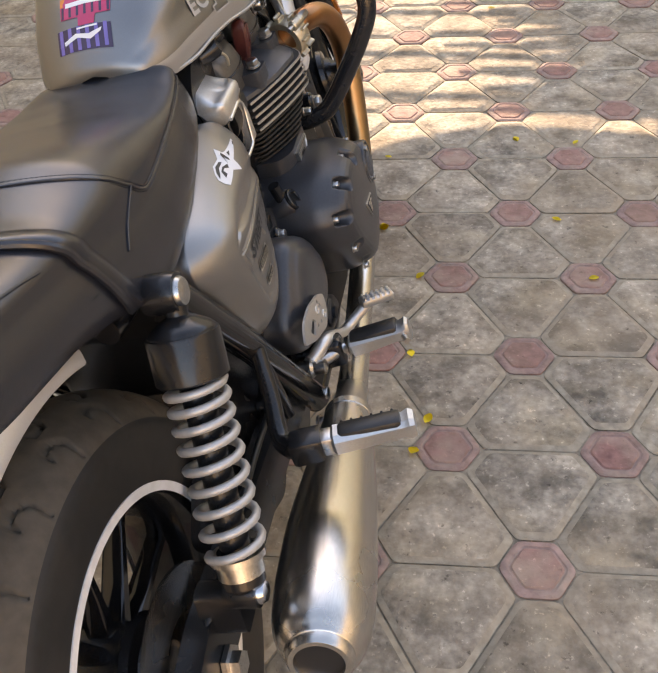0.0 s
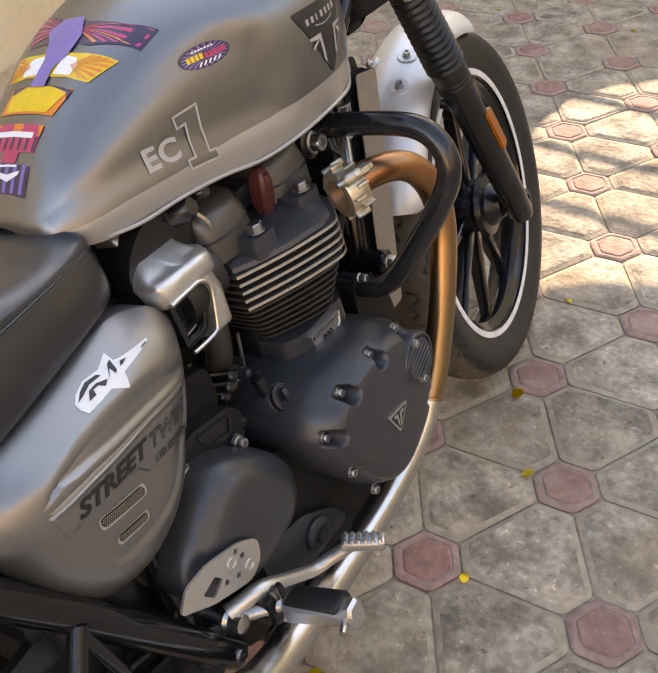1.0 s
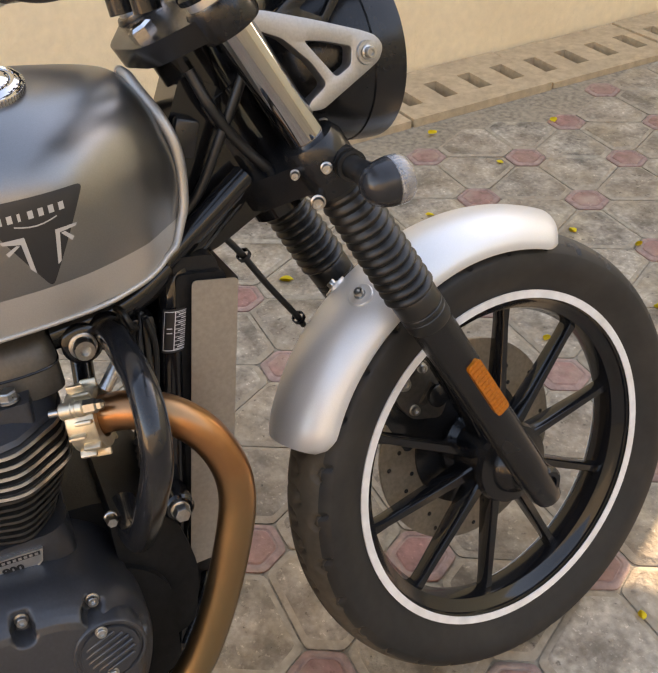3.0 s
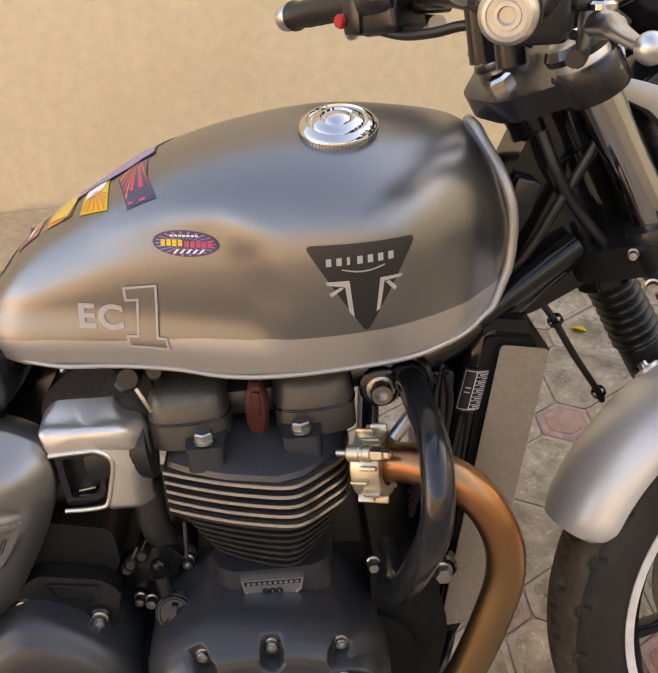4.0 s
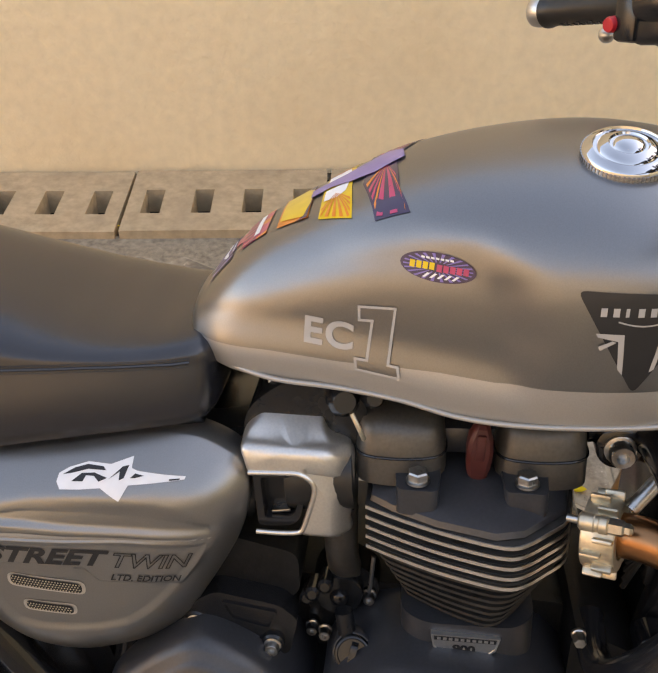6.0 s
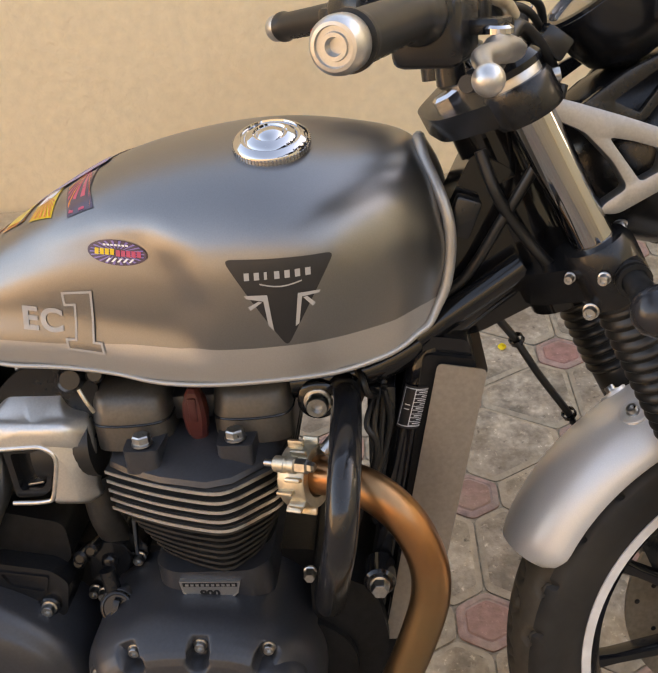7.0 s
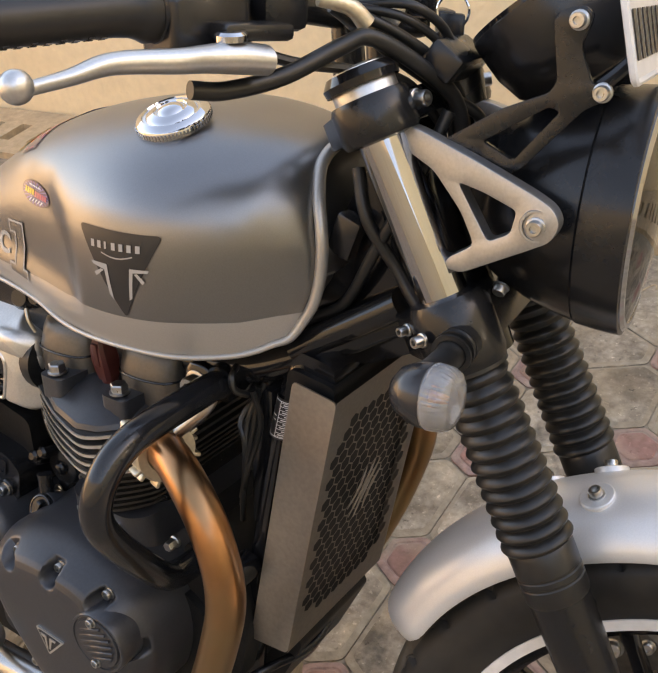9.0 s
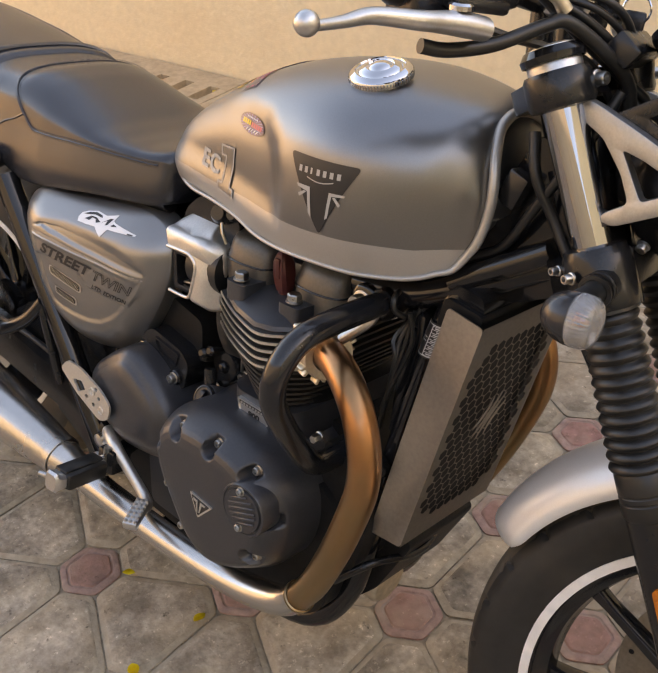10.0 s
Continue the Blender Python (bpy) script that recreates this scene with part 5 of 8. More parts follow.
filler = part("oil_filler", lathe([(0.0180, -0.03), (0.0180, -0.001), (0.0168, 0.0015), (0.0150, 0.0020), (0.0140, 0.0008), (0, 0.0008)], axis((0.136, 0.6715, 0.4660), (1, 0, 0.55)), 28), PLASTIC, engine, "black plastic oil filler plug")
part("filler_grip", prism(rounded([(-0.0125, -0.003), (0.0125, -0.003), (0.0095, 0.0080), (-0.0095, 0.0080)], 0.003), -0.0032, 0.0032, axis((0.136, 0.6715, 0.4660), (1, 0, 0.55)) @ Matrix.Rotation(radians(78), 4, 'Z') @ Matrix.Rotation(radians(90), 4, 'X'), 0.0015), PLASTIC, filler)
part("filler_neck", lathe([(0.0205, -0.05), (0.0205, -0.006), (0.0190, -0.004), (0, -0.004)], axis((0.136, 0.6715, 0.4660), (1, 0, 0.55)), 28), ENGINE, filler)
# starter and hoses between barrel and gearbox
starter = part("starter_motor", lathe([(0.0, -0.055), (0.020, -0.055), (0.0245, -0.046), (0.0245, 0.006), (0.0225, 0.009), (0.0100, 0.0105), (0.0088, 0.015), (0.0050, 0.018), (0, 0.0185)], axis((0.073, 0.653, 0.489), (1, 0.05, 0)), 32), BLACK, engine, "black starter motor end")
part("starter_flange", prism(rounded([(0.622, 0.430), (0.650, 0.428), (0.672, 0.462), (0.693, 0.478), (0.692, 0.500), (0.668, 0.518), (0.640, 0.514), (0.622, 0.488)], 0.010), 0.030, 0.066, SIDE, 0.003), BLACK, starter)
for x, y, z in ((0.068, 0.683, 0.4825), (0.080, 0.640, 0.4425), (0.070, 0.626, 0.4385)):
    part("starter_bolt", right_bolt(x, y, z, 0.0058, 0.009), BOLT, starter)
# the paler fin black stands in for light falling on this hose
part("coolant_hose", tube([(0.080, 0.652, 0.60), (0.080, 0.653, 0.56), (0.072, 0.655, 0.53), (0.050, 0.66, 0.49)], 0.0165, 16), FINBLACK, engine, "black rubber hose")
part("coolant_hose", tube([(0.115, 0.66, 0.50), (0.122, 0.672, 0.44), (0.118, 0.69, 0.39)], 0.009, 12), BLACK, engine)
part("clamp_rod", tube([(0.076, 0.683, 0.492), (0.080, 0.686, 0.540)], 0.0022, 8, smooth=False), BOLT, engine)
part("crank_nose", prism(rounded([(0.88, 0.30), (0.95, 0.32), (0.965, 0.40), (0.95, 0.47), (0.88, 0.50)], 0.02), -0.11, 0.112, SIDE, 0.01), CASE, engine)
for y, z, r in ((0.955, 0.487, 0.0085), (0.882, 0.505, 0.0055)):
    part("mount_bolt", right_bolt(0.125, y, z, r, 0.012, True), BOLT, engine, "large zinc hexagon bolt")
part("mount_boss", lathe([(0.017, -0.03), (0.017, 0.0), (0.014, 0.003), (0, 0.003)], axis((0.122, 0.955, 0.487), (1, 0, 0)), 24), GLOSS, engine)
part("oil_filter", lathe([(0.036, -0.05), (0.036, 0.03), (0.030, 0.038), (0, 0.04)], axis((0.0, 0.90, 0.235), (0, 1, -0.1)), 28), BRASS, engine, "golden oil filter can")
part("sump", prism(rounded([(0.50, 0.19), (0.86, 0.185), (0.82, 0.14), (0.56, 0.14)], 0.02), -0.09, 0.09, SIDE, 0.008), ENGINE, engine)
for y, z in ((0.615, 0.292), (0.700, 0.236)):
    part("case_bolt", right_bolt(0.125, y, z, 0.0055, 0.006), BOLT, engine)
part("case_rib", prism(rounded([(0.55, 0.315), (0.64, 0.300), (0.70, 0.262), (0.72, 0.225), (0.56, 0.225)], 0.015), 0.05, 0.134, SIDE, 0.006), ENGINE, engine)
part("case_cap", lathe([(0.024, -0.02), (0.024, 0.004), (0.020, 0.007), (0.010, 0.007), (0.010, 0.012), (0, 0.012)], axis((0.134, 0.655, 0.255), (1, 0, 0)), 24), ENGINE, engine)

# throttle body cover: a satin silver hood with a dark inset
def cover_shell(poly, c, depth, weld, wall=0.03):
    """A pressed cover: its outline from the side, with rolled edges but where weld(y, z) joins it to its neighbour; depth(y, z) gives its x."""
    P = rounded(poly, 0.006, 3)
    rows = []
    for k, d in ((0.99, wall), (1.0, 0.010), (0.992, 0.0045), (0.970, 0.0015), (0.93, 0.0), (0.84, 0.0), (0.7, 0.0), (0.5, 0.0), (0.3, 0.0), (0.1, 0.0)):
        ring = []
        for y, z in P:
            yy, zz = c[0] + (y - c[0]) * k, c[1] + (z - c[1]) * k
            x = depth(yy, zz) - d * (1.0 if d == wall else weld(y, z))
            sunk = 0.13 - x
            ring.append((x, yy - 0.10 * sunk, zz - 0.72 * min(sunk, 0.02) - 0.06 * max(sunk - 0.02, 0.0)))
        rows.append(ring)
    return loft(rows)


def hood_x(y, z):
    return 0.125 - 0.062 * step01(z, 0.678, 0.742) - 0.026 * step01(y, 0.640, 0.676)


HOOD = [(0.583, 0.744), (0.607, 0.744), (0.628, 0.742), (0.637, 0.733), (0.639, 0.708), (0.646, 0.699), (0.662, 0.695), (0.668, 0.683), (0.666, 0.660), (0.620, 0.662), (0.570, 0.660), (0.562, 0.688), (0.567, 0.702), (0.584, 0.718), (0.586, 0.731)]
tbc = part("throttle_cover", cover_shell(HOOD, (0.612, 0.690), hood_x, lambda y, z: step01(z, 0.664, 0.676) if y > 0.628 else 1.0), COVERALU, bike, "satin silver throttle body cover with a dark inset", 60)
BODY = [(0.616, 0.668), (0.667, 0.671), (0.668, 0.640), (0.665, 0.612), (0.669, 0.602), (0.651, 0.596), (0.618, 0.596), (0.624, 0.615), (0.631, 0.645), (0.628, 0.656)]
part("cover_body", cover_shell(BODY, (0.646, 0.632), hood_x, lambda y, z: 1.0 - step01(z, 0.646, 0.658)), COVERALU, tbc, "", 60)
lip = [(0.570, 0.6605), (0.600, 0.6625), (0.616, 0.6625), (0.6275, 0.655), (0.6300, 0.644), (0.6255, 0.623), (0.6200, 0.603), (0.6130, 0.5985), (0.596, 0.5970), (0.577, 0.5970)]
part("bright_lip", tube([(0.1245, y, z - 0.72 * 0.0055) for y, z in lip], 0.0026, 10, 4), ALU, tbc, "bright rolled lip round the inset")
ins = rounded([(0.572, 0.654), (0.614, 0.656), (0.624, 0.645), (0.616, 0.603), (0.606, 0.596), (0.578, 0.594)], 0.006)
well = part("cover_inset", frame_plate(ins, [(0.600 + (a - 0.600) * 0.74, 0.627 + (b - 0.627) * 0.74) for a, b in ins], 0.085, 0.1165, SIDE, 0.002), PLASTIC, tbc, "matt black inset with a dark opening")
part("inset_floor", prism(ins, 0.08, 0.100, SIDE), BLACK, well)
part("inset_fin", box((0.02, 0.006, 0.022), pose(0.105, 0.612, 0.634, 12), 0.003), BLACK, well)
part("inset_clip", box((0.012, 0.018, 0.003), pose(0.104, 0.598, 0.607, 10), 0.001), BOLT, well)
part("throttle_body", prism(rounded([(0.56, 0.60), (0.66, 0.595), (0.675, 0.72), (0.60, 0.735), (0.56, 0.70)], 0.02), -0.10, 0.088, SIDE, 0.006), BLACK, bike, "black throttle bodies and airbox boot")
part("intake_rubber", lathe([(0.034, -0.05), (0.036, -0.03), (0.033, -0.01), (0.035, 0.0), (0.035, 0.012)], axis((0.085, 0.652, 0.640), (0, 1, 0.1)), 28), BOOT, bike, "ribbed black intake rubber")
for y, z, r in ((0.650, 0.722, 0.014), (0.676, 0.728, 0.010)):
    part("sensor", lathe([(r, -0.03), (r, 0.012), (r * 0.7, 0.018), (0, 0.018)], axis((0.095, y, z), (0.9, 0.2, 0.3)), 18), PLASTIC, bike, "black plastic sensor plug")
part("clip", tube([(0.108, 0.660, 0.715), (0.112, 0.667, 0.703), (0.109, 0.672, 0.690)], 0.0022, 8), BRASS, bike)

# ---- wheels ----
def tyre(R, half, bead, half_bead, groove, repeat, seg=220, edge=6):
    """A tyre turned about x, with the tread grooves sunk into it. groove: polylines in (turn 0..1, across -1..1)."""
    prof = []
    for k in range(41):
        a = -1 + 2 * k / 40
        prof.append((half * math.sin(a * 1.30) / math.sin(1.30), R - (R - (bead + 0.035)) * (1 - math.cos(a * 1.30)) / (1 - math.cos(1.30)) * 0.62, a))
    x1, r1 = prof[-1][0], prof[-1][1]
    wall = [(x1 * 1.0, r1 - 0.012), (x1 * 0.97, r1 - 0.024), (half_bead * 1.06, bead + 0.006), (half_bead, bead - 0.004)]
    full = [(-x, r, None) for x, r in wall[::-1]] + prof + [(x, r, None) for x, r in wall]
    segs = []
    for line in groove:
        for p, q in zip(line, line[1:]):
            for sh in (-1, 0, 1):
                segs.append((p[0] + sh, p[1], q[0] + sh, q[1]))
    S = np.array(segs)
    arc = 2 * math.pi * R / repeat
    depth = np.zeros((seg, len(full)))
    for j, (x, r, a) in enumerate(full):
        if a is None:
            continue
        for i in range(seg):
            u = (i / seg * repeat) % 1.0
            P = np.stack([S[:, 0] * arc, S[:, 1] * half * 1.15], 1)
            Q = np.stack([S[:, 2] * arc, S[:, 3] * half * 1.15], 1)
            w = np.array([u * arc, a * half * 1.15]) - P
            d = Q - P
            t = np.clip((w * d).sum(1) / (d * d).sum(1), 0, 1)
            dist = np.sqrt(((w - d * t[:, None]) ** 2).sum(1)).min()
            depth[i, j] = 0.0055 * (1 - step01(dist, 0.0014, 0.0036))
    bm = bmesh.new()
    V2 = [[bm.verts.new((x, (r - depth[i, j]) * math.cos(2 * math.pi * i / seg), (r - depth[i, j]) * math.sin(2 * math.pi * i / seg))) for j, (x, r, a) in enumerate(full)] for i in range(seg)]
    n = len(full)
    for i in range(seg):
        for j in range(n - 1):
            f = bm.faces.new((V2[i][j], V2[(i + 1) % seg][j], V2[(i + 1) % seg][j + 1], V2[i][j + 1]))
            f.material_index = 0 if edge <= j <= n - 2 - edge else 1
    return bm


def wheel(name, label, hub, R, half, rim_r, rim_half, groove, repeat, spokes, turn, fix, seg, edge):
    w = part(name, tyre(R, half, rim_r + 0.003, rim_half, groove, repeat, seg, edge), [RUBBER, SIDEWALL], bike, label, 60)
    m = fix @ Matrix.Translation(hub) @ Matrix.Rotation(turn, 4, 'X')
    w.data.transform(m)
    turned = m @ Matrix.Rotation(radians(90), 4, 'Y')      # z of the lathe lies along the axle
    hb = rim_half
    rim = lathe([(rim_r, -hb - 0.001), (rim_r - 0.004, -hb), (rim_r - 0.016, -hb + 0.012), (rim_r - 0.026, -hb * 0.5), (rim_r - 0.032, 0), (rim_r - 0.026, hb * 0.5), (rim_r - 0.016, hb - 0.012), (rim_r - 0.004, hb), (rim_r, hb + 0.001),
                 (rim_r - 0.010, hb - 0.004), (rim_r - 0.02, 0), (rim_r - 0.010, -hb + 0.004)], turned, 96, True)
    part("rim", rim, GLOSS, w, "gloss black cast rim")
    for s in (1, -1):
        part("rim_stripe", lathe([(rim_r - 0.0085, s * (hb + 0.0006)), (rim_r - 0.0085, s * (hb + 0.0022)), (rim_r + 0.0025, s * (hb + 0.0028)), (rim_r + 0.0025, s * (hb + 0.0006))], turned, 96, True), WHITE, w, "white painted rim stripe")
    part("hub", lathe([(0.0, -0.062), (0.030, -0.062), (0.034, -0.048), (0.056, -0.044), (0.059, -0.036), (0.050, -0.026), (0.048, 0.026), (0.059, 0.036), (0.056, 0.046), (0.040, 0.049), (0.036, 0.060), (0.030, 0.064), (0.026, 0.072), (0.018, 0.074), (0, 0.074)], turned, 40), BLACK, w, "black cast hub")
    for k in range(spokes):
        a = 2 * math.pi * k / spokes
        sm = m @ Matrix.Rotation(a, 4, 'X')
        P = [(0.040, 0.0095), (0.09, 0.0070), (rim_r - 0.05, 0.0058), (rim_r - 0.024, 0.0085)]
        rr = []
        for r0, t0 in P:
            dx = 0.007 + 0.008 * (1 - r0 / rim_r)
            rr.append([(dx, r0, t0), (dx + 0.003, r0, t0 * 0.7), (dx + 0.003, r0, -t0 * 0.7), (dx, r0, -t0), (-dx, r0, -t0), (-dx - 0.003, r0, -t0 * 0.7), (-dx - 0.003, r0, t0 * 0.7), (-dx, r0, t0)])
        bm = loft(rr)
        bm.transform(sm)
        sp = part("spoke", bm, GLOSS, w)
    return w, turned


U = [[(0.06, -0.85), (0.10, -0.55), (0.28, -0.48), (0.36, -0.62)], [(0.20, -0.20), (0.26, 0.10), (0.46, 0.16), (0.54, 0.0)], [(0.56, 0.85), (0.60, 0.55), (0.78, 0.48), (0.86, 0.62)], [(0.70, -0.25), (0.76, -0.02), (0.92, 0.02), (0.98, -0.14)]]
H = [[(0.05, -0.75), (0.02, -0.50), (0.16, -0.36), (0.34, -0.38), (0.36, -0.52)], [(0.30, -0.10), (0.27, 0.14), (0.40, 0.26), (0.58, 0.24), (0.60, 0.10)], [(0.55, 0.80), (0.52, 0.55), (0.66, 0.42), (0.84, 0.44), (0.86, 0.56)], [(0.80, -0.30), (0.77, -0.08), (0.90, 0.04), (1.06, 0.02), (1.08, -0.10)]]
front_wheel, f_turn = wheel("front_wheel", "front wheel with a dusty black tyre and white-striped black rim", HUB_F, 0.3215, 0.051, 0.2435, 0.036, U, 30, 10, radians(8), STEER, 600, 11)
rear_wheel, r_turn = wheel("rear_wheel", "rear wheel with a broad dusty tyre and white-striped black rim", V((0, -0.012, 0.309)), 0.309, 0.073, 0.1975, 0.066, H, 22, 10, radians(3), Matrix(), 680, 6)
# brake disc on the left, drilled
disc = part("brake_disc", lathe([(0.092, -0.0025), (0.155, -0.0025), (0.155, 0.0025), (0.092, 0.0025)], f_turn @ pose(0, 0, -0.058), 72, True), DISC, front_wheel, "drilled steel brake disc")
# solid black plugs paint the dark of drilled holes
for k in range(36):
    a = 2 * math.pi * k / 36
    part("disc_hole_plug", lathe([(0.0034, -0.0029), (0.0034, 0.0029)], f_turn @ pose((0.105 + 0.018 * (k % 3)) * math.cos(a), (0.105 + 0.018 * (k % 3)) * math.sin(a), -0.058), 10), BLACK, disc)
part("disc_carrier", lathe([(0.036, -0.006), (0.096, -0.002), (0.096, 0.002), (0.036, 0.006)], f_turn @ pose(0, 0, -0.054), 48, True), BLACK, disc)

# caliper behind the fork, over the disc
cal_out = rounded([(1.300, 0.462), (1.332, 0.492), (1.382, 0.462), (1.402, 0.430), (1.374, 0.384), (1.326, 0.398), (1.304, 0.428)], 0.010, 3)
cal = part("front_caliper", steered(holed_plate(cal_out, [rounded([(1.338, 0.418), (1.350, 0.412), (1.372, 0.436), (1.362, 0.446)], 0.004, 3)], -0.100, -0.046, SIDE, 0.004)), CALIPER, bike, "dark grey cast brake caliper", 40)
for y, z, r in ((1.318, 0.456, 0.0085), (1.350, 0.470, 0.006), (1.330, 0.412, 0.0065)):
    part("caliper_bolt", bolt(STEER @ axis((-0.046, y, z), (1, 0, 0)), r, 0.006), BOLT, cal)
part("piston_cap", steered(lathe([(0.017, -0.002), (0.017, 0.004), (0.013, 0.006), (0, 0.006)], axis((-0.046, 1.372, 0.420), (1, 0, 0)), 24)), BLACK, cal)

# ---- fork ----
fork = part("front_fork", steered(merge(tube([tuple(on_fork(0.098, 0.36)), tuple(on_fork(0.098, 0.748))], 0.0205, 56, smooth=False), tube([tuple(on_fork(-0.098, 0.36)), tuple(on_fork(-0.098, 0.748))], 0.0205, 56, smooth=False))), FORKTUBE, bike, "telescopic fork with polished stanchions and rubber gaiters")
FZ = Matrix(((1, 0, 0, 0), (0, FWD_F.y, UP_F.y, 0), (0, FWD_F.z, UP_F.z, 0), (0, 0, 0, 1)))
for s in (1, -1):
    o = on_fork(s * 0.098, 0)
    at = STEER @ Matrix.Translation(o) @ FZ
    prof = [(0.026, 0.360)]
    for k in range(13):
        z = 0.366 + 0.01245 * k
        R0 = 0.0316 - 0.0002 * k
        prof += [(0.0256, z), (R0 - 0.0014, z + 0.0030), (R0, z + 0.0056), (R0 - 0.0002, z + 0.0070), (R0 - 0.0018, z + 0.0094), (0.0256, z + 0.0119)]
    prof += [(0.031, 0.527), (0.031, 0.545)]
    part("gaiter", lathe(prof, at, 40), BOOT, fork, "ribbed black rubber fork gaiter", 30)
    part("gaiter_band", lathe([(0.0270, 0.318), (0.0282, 0.321), (0.0284, 0.334), (0.0276, 0.335), (0.0276, 0.3365), (0.0284, 0.3375), (0.0284, 0.342), (0.0276, 0.343), (0.0276, 0.3445), (0.0284, 0.3455), (0.0284, 0.364), (0.0268, 0.367)], at, 36), BOOT, fork)
    leg = part("slider", lathe([(0.010, -0.030), (0.019, -0.029), (0.0228, -0.015), (0.0238, 0.05), (0.0250, 0.20), (0.0266, 0.325), (0.023, 0.328)], at, 36), BLACK, fork, "satin black fork slider")
    part("axle_clamp", lathe([(0, -0.012), (0.020, -0.012), (0.022, -0.006), (0.022, 0.026), (0.017, 0.031), (0.011, 0.031), (0.010, 0.024), (0, 0.024)], STEER @ axis((s * 0.088, 1.423, 0.325), (s, 0, 0)), 28), BLACK, leg)
    # amber reflector along the slider
    rm = STEER @ Matrix.Translation(o + UP_F * 0.206 + FWD_F * 0.004 + V((s * 0.0258, 0, 0))) @ FZ
    refl = part("reflector", prism(rounded([(-0.0105, -0.044), (0.0105, -0.044), (0.0105, 0.044), (-0.0105, 0.044)], 0.006, 5), -0.004, 0.004, rm @ SIDE, 0.0025), AMBER, leg, "amber plastic reflector")
    for k in range(12):
        part("reflector_rib", box((0.0014, 0.0175, 0.0018), rm @ pose(s * 0.0042, 0, -0.038 + 0.007 * k)), AMBER, refl)
    part("fender_lug", steered(tube([tuple(on_fork(s * 0.080, 0.275, 0.002)), tuple(on_fork(s * 0.058, 0.285, 0.004))], 0.010, 12, smooth=False)), BLACK, leg)
    part("fork_cap", lathe([(0.024, 0.735), (0.026, 0.738), (0.026, 0.768), (0.0235, 0.772), (0.0225, 0.780), (0.016, 0.782), (0.014, 0.778), (0, 0.778)], at, 32), CHROME if s < 0 else SATIN, fork, "polished fork top cap")
    part("cap_bezel", lathe([(0.0215, 0.770), (0.030, 0.766), (0.031, 0.772), (0.026, 0.779), (0.0215, 0.779)], at, 32, True), GLOSS, fork)

# yokes
def yoke(z, depth, rear, th, w):
    P = [(w, 0.026), (w + 0.026, 0.006), (w + 0.022, -0.022), (0.05, rear), (-0.05, rear), (-w - 0.022, -0.022), (-w - 0.026, 0.006), (-w, 0.026), (-0.05, 0.028), (0.05, 0.028)]
    return prism(rounded(P, 0.026, 8), z - th / 2, z + th / 2, STEER @ Matrix.Translation(on_fork(0, 0)) @ FZ, 0.008)


top_yoke = part("top_yoke", yoke(0.741, 0.05, -0.072, 0.023, 0.098), BLACK, fork, "satin black top yoke")
low_yoke = part("lower_yoke", yoke(0.562, 0.05, -0.075, 0.036, 0.098), BLACK, fork, "satin black lower yoke")
for s in (1, -1):
    at = STEER @ Matrix.Translation(on_fork(s * 0.098, 0)) @ FZ
    part("clamp", lathe([(0.0208, 0.722), (0.030, 0.7235), (0.0325, 0.729), (0.0325, 0.752), (0.030, 0.757), (0.0208, 0.758)], at, 36), BLACK, top_yoke)
    part("clamp", lathe([(0.0208, 0.528), (0.031, 0.530), (0.034, 0.540), (0.034, 0.580), (0.029, 0.590), (0.0208, 0.592)], at, 36), BLACK, low_yoke)
    for w, u, f, r in ((0.107, 0.574, -0.036, 0.0042), (0.134, 0.568, -0.014, 0.0048), (0.112, 0.536, -0.034, 0.0062)):
        part("pinch_bolt", bolt(STEER @ axis(on_fork(s * w, u, f), (s, -0.6, -0.1)), r, 0.008), BOLT, low_yoke)
    part("pinch_bolt", bolt(STEER @ axis(on_fork(s * 0.083, 0.742, 0.030), (s * 0.3, 0.9, 0.2)), 0.0065, 0.010), BOLT, top_yoke)
part("steering_stem", tube([(0, 1.155, 0.76), (0, 1.065, 0.955)], 0.036, 28, smooth=False), GLOSS, bike, "gloss black steering head")
part("stem_nut", lathe([(0.014, 0), (0.014, 0.007), (0.010, 0.010), (0, 0.010)], STEER @ axis(on_fork(0, 0.752, -0.045), tuple(UP_F)), 6), CHROME, fork)

# ---- front mudguard ----
FC = HUB_F


def fender_ring(a, half, r, drop):
    out = []
    for k in range(17):
        u = -1 + 2 * k / 16
        x = half * math.sin(u * 1.45) / math.sin(1.45)
        rr = r - drop * (1 - math.cos(u * 1.45)) / (1 - math.cos(1.45))
        out.append((x, rr))
    return out


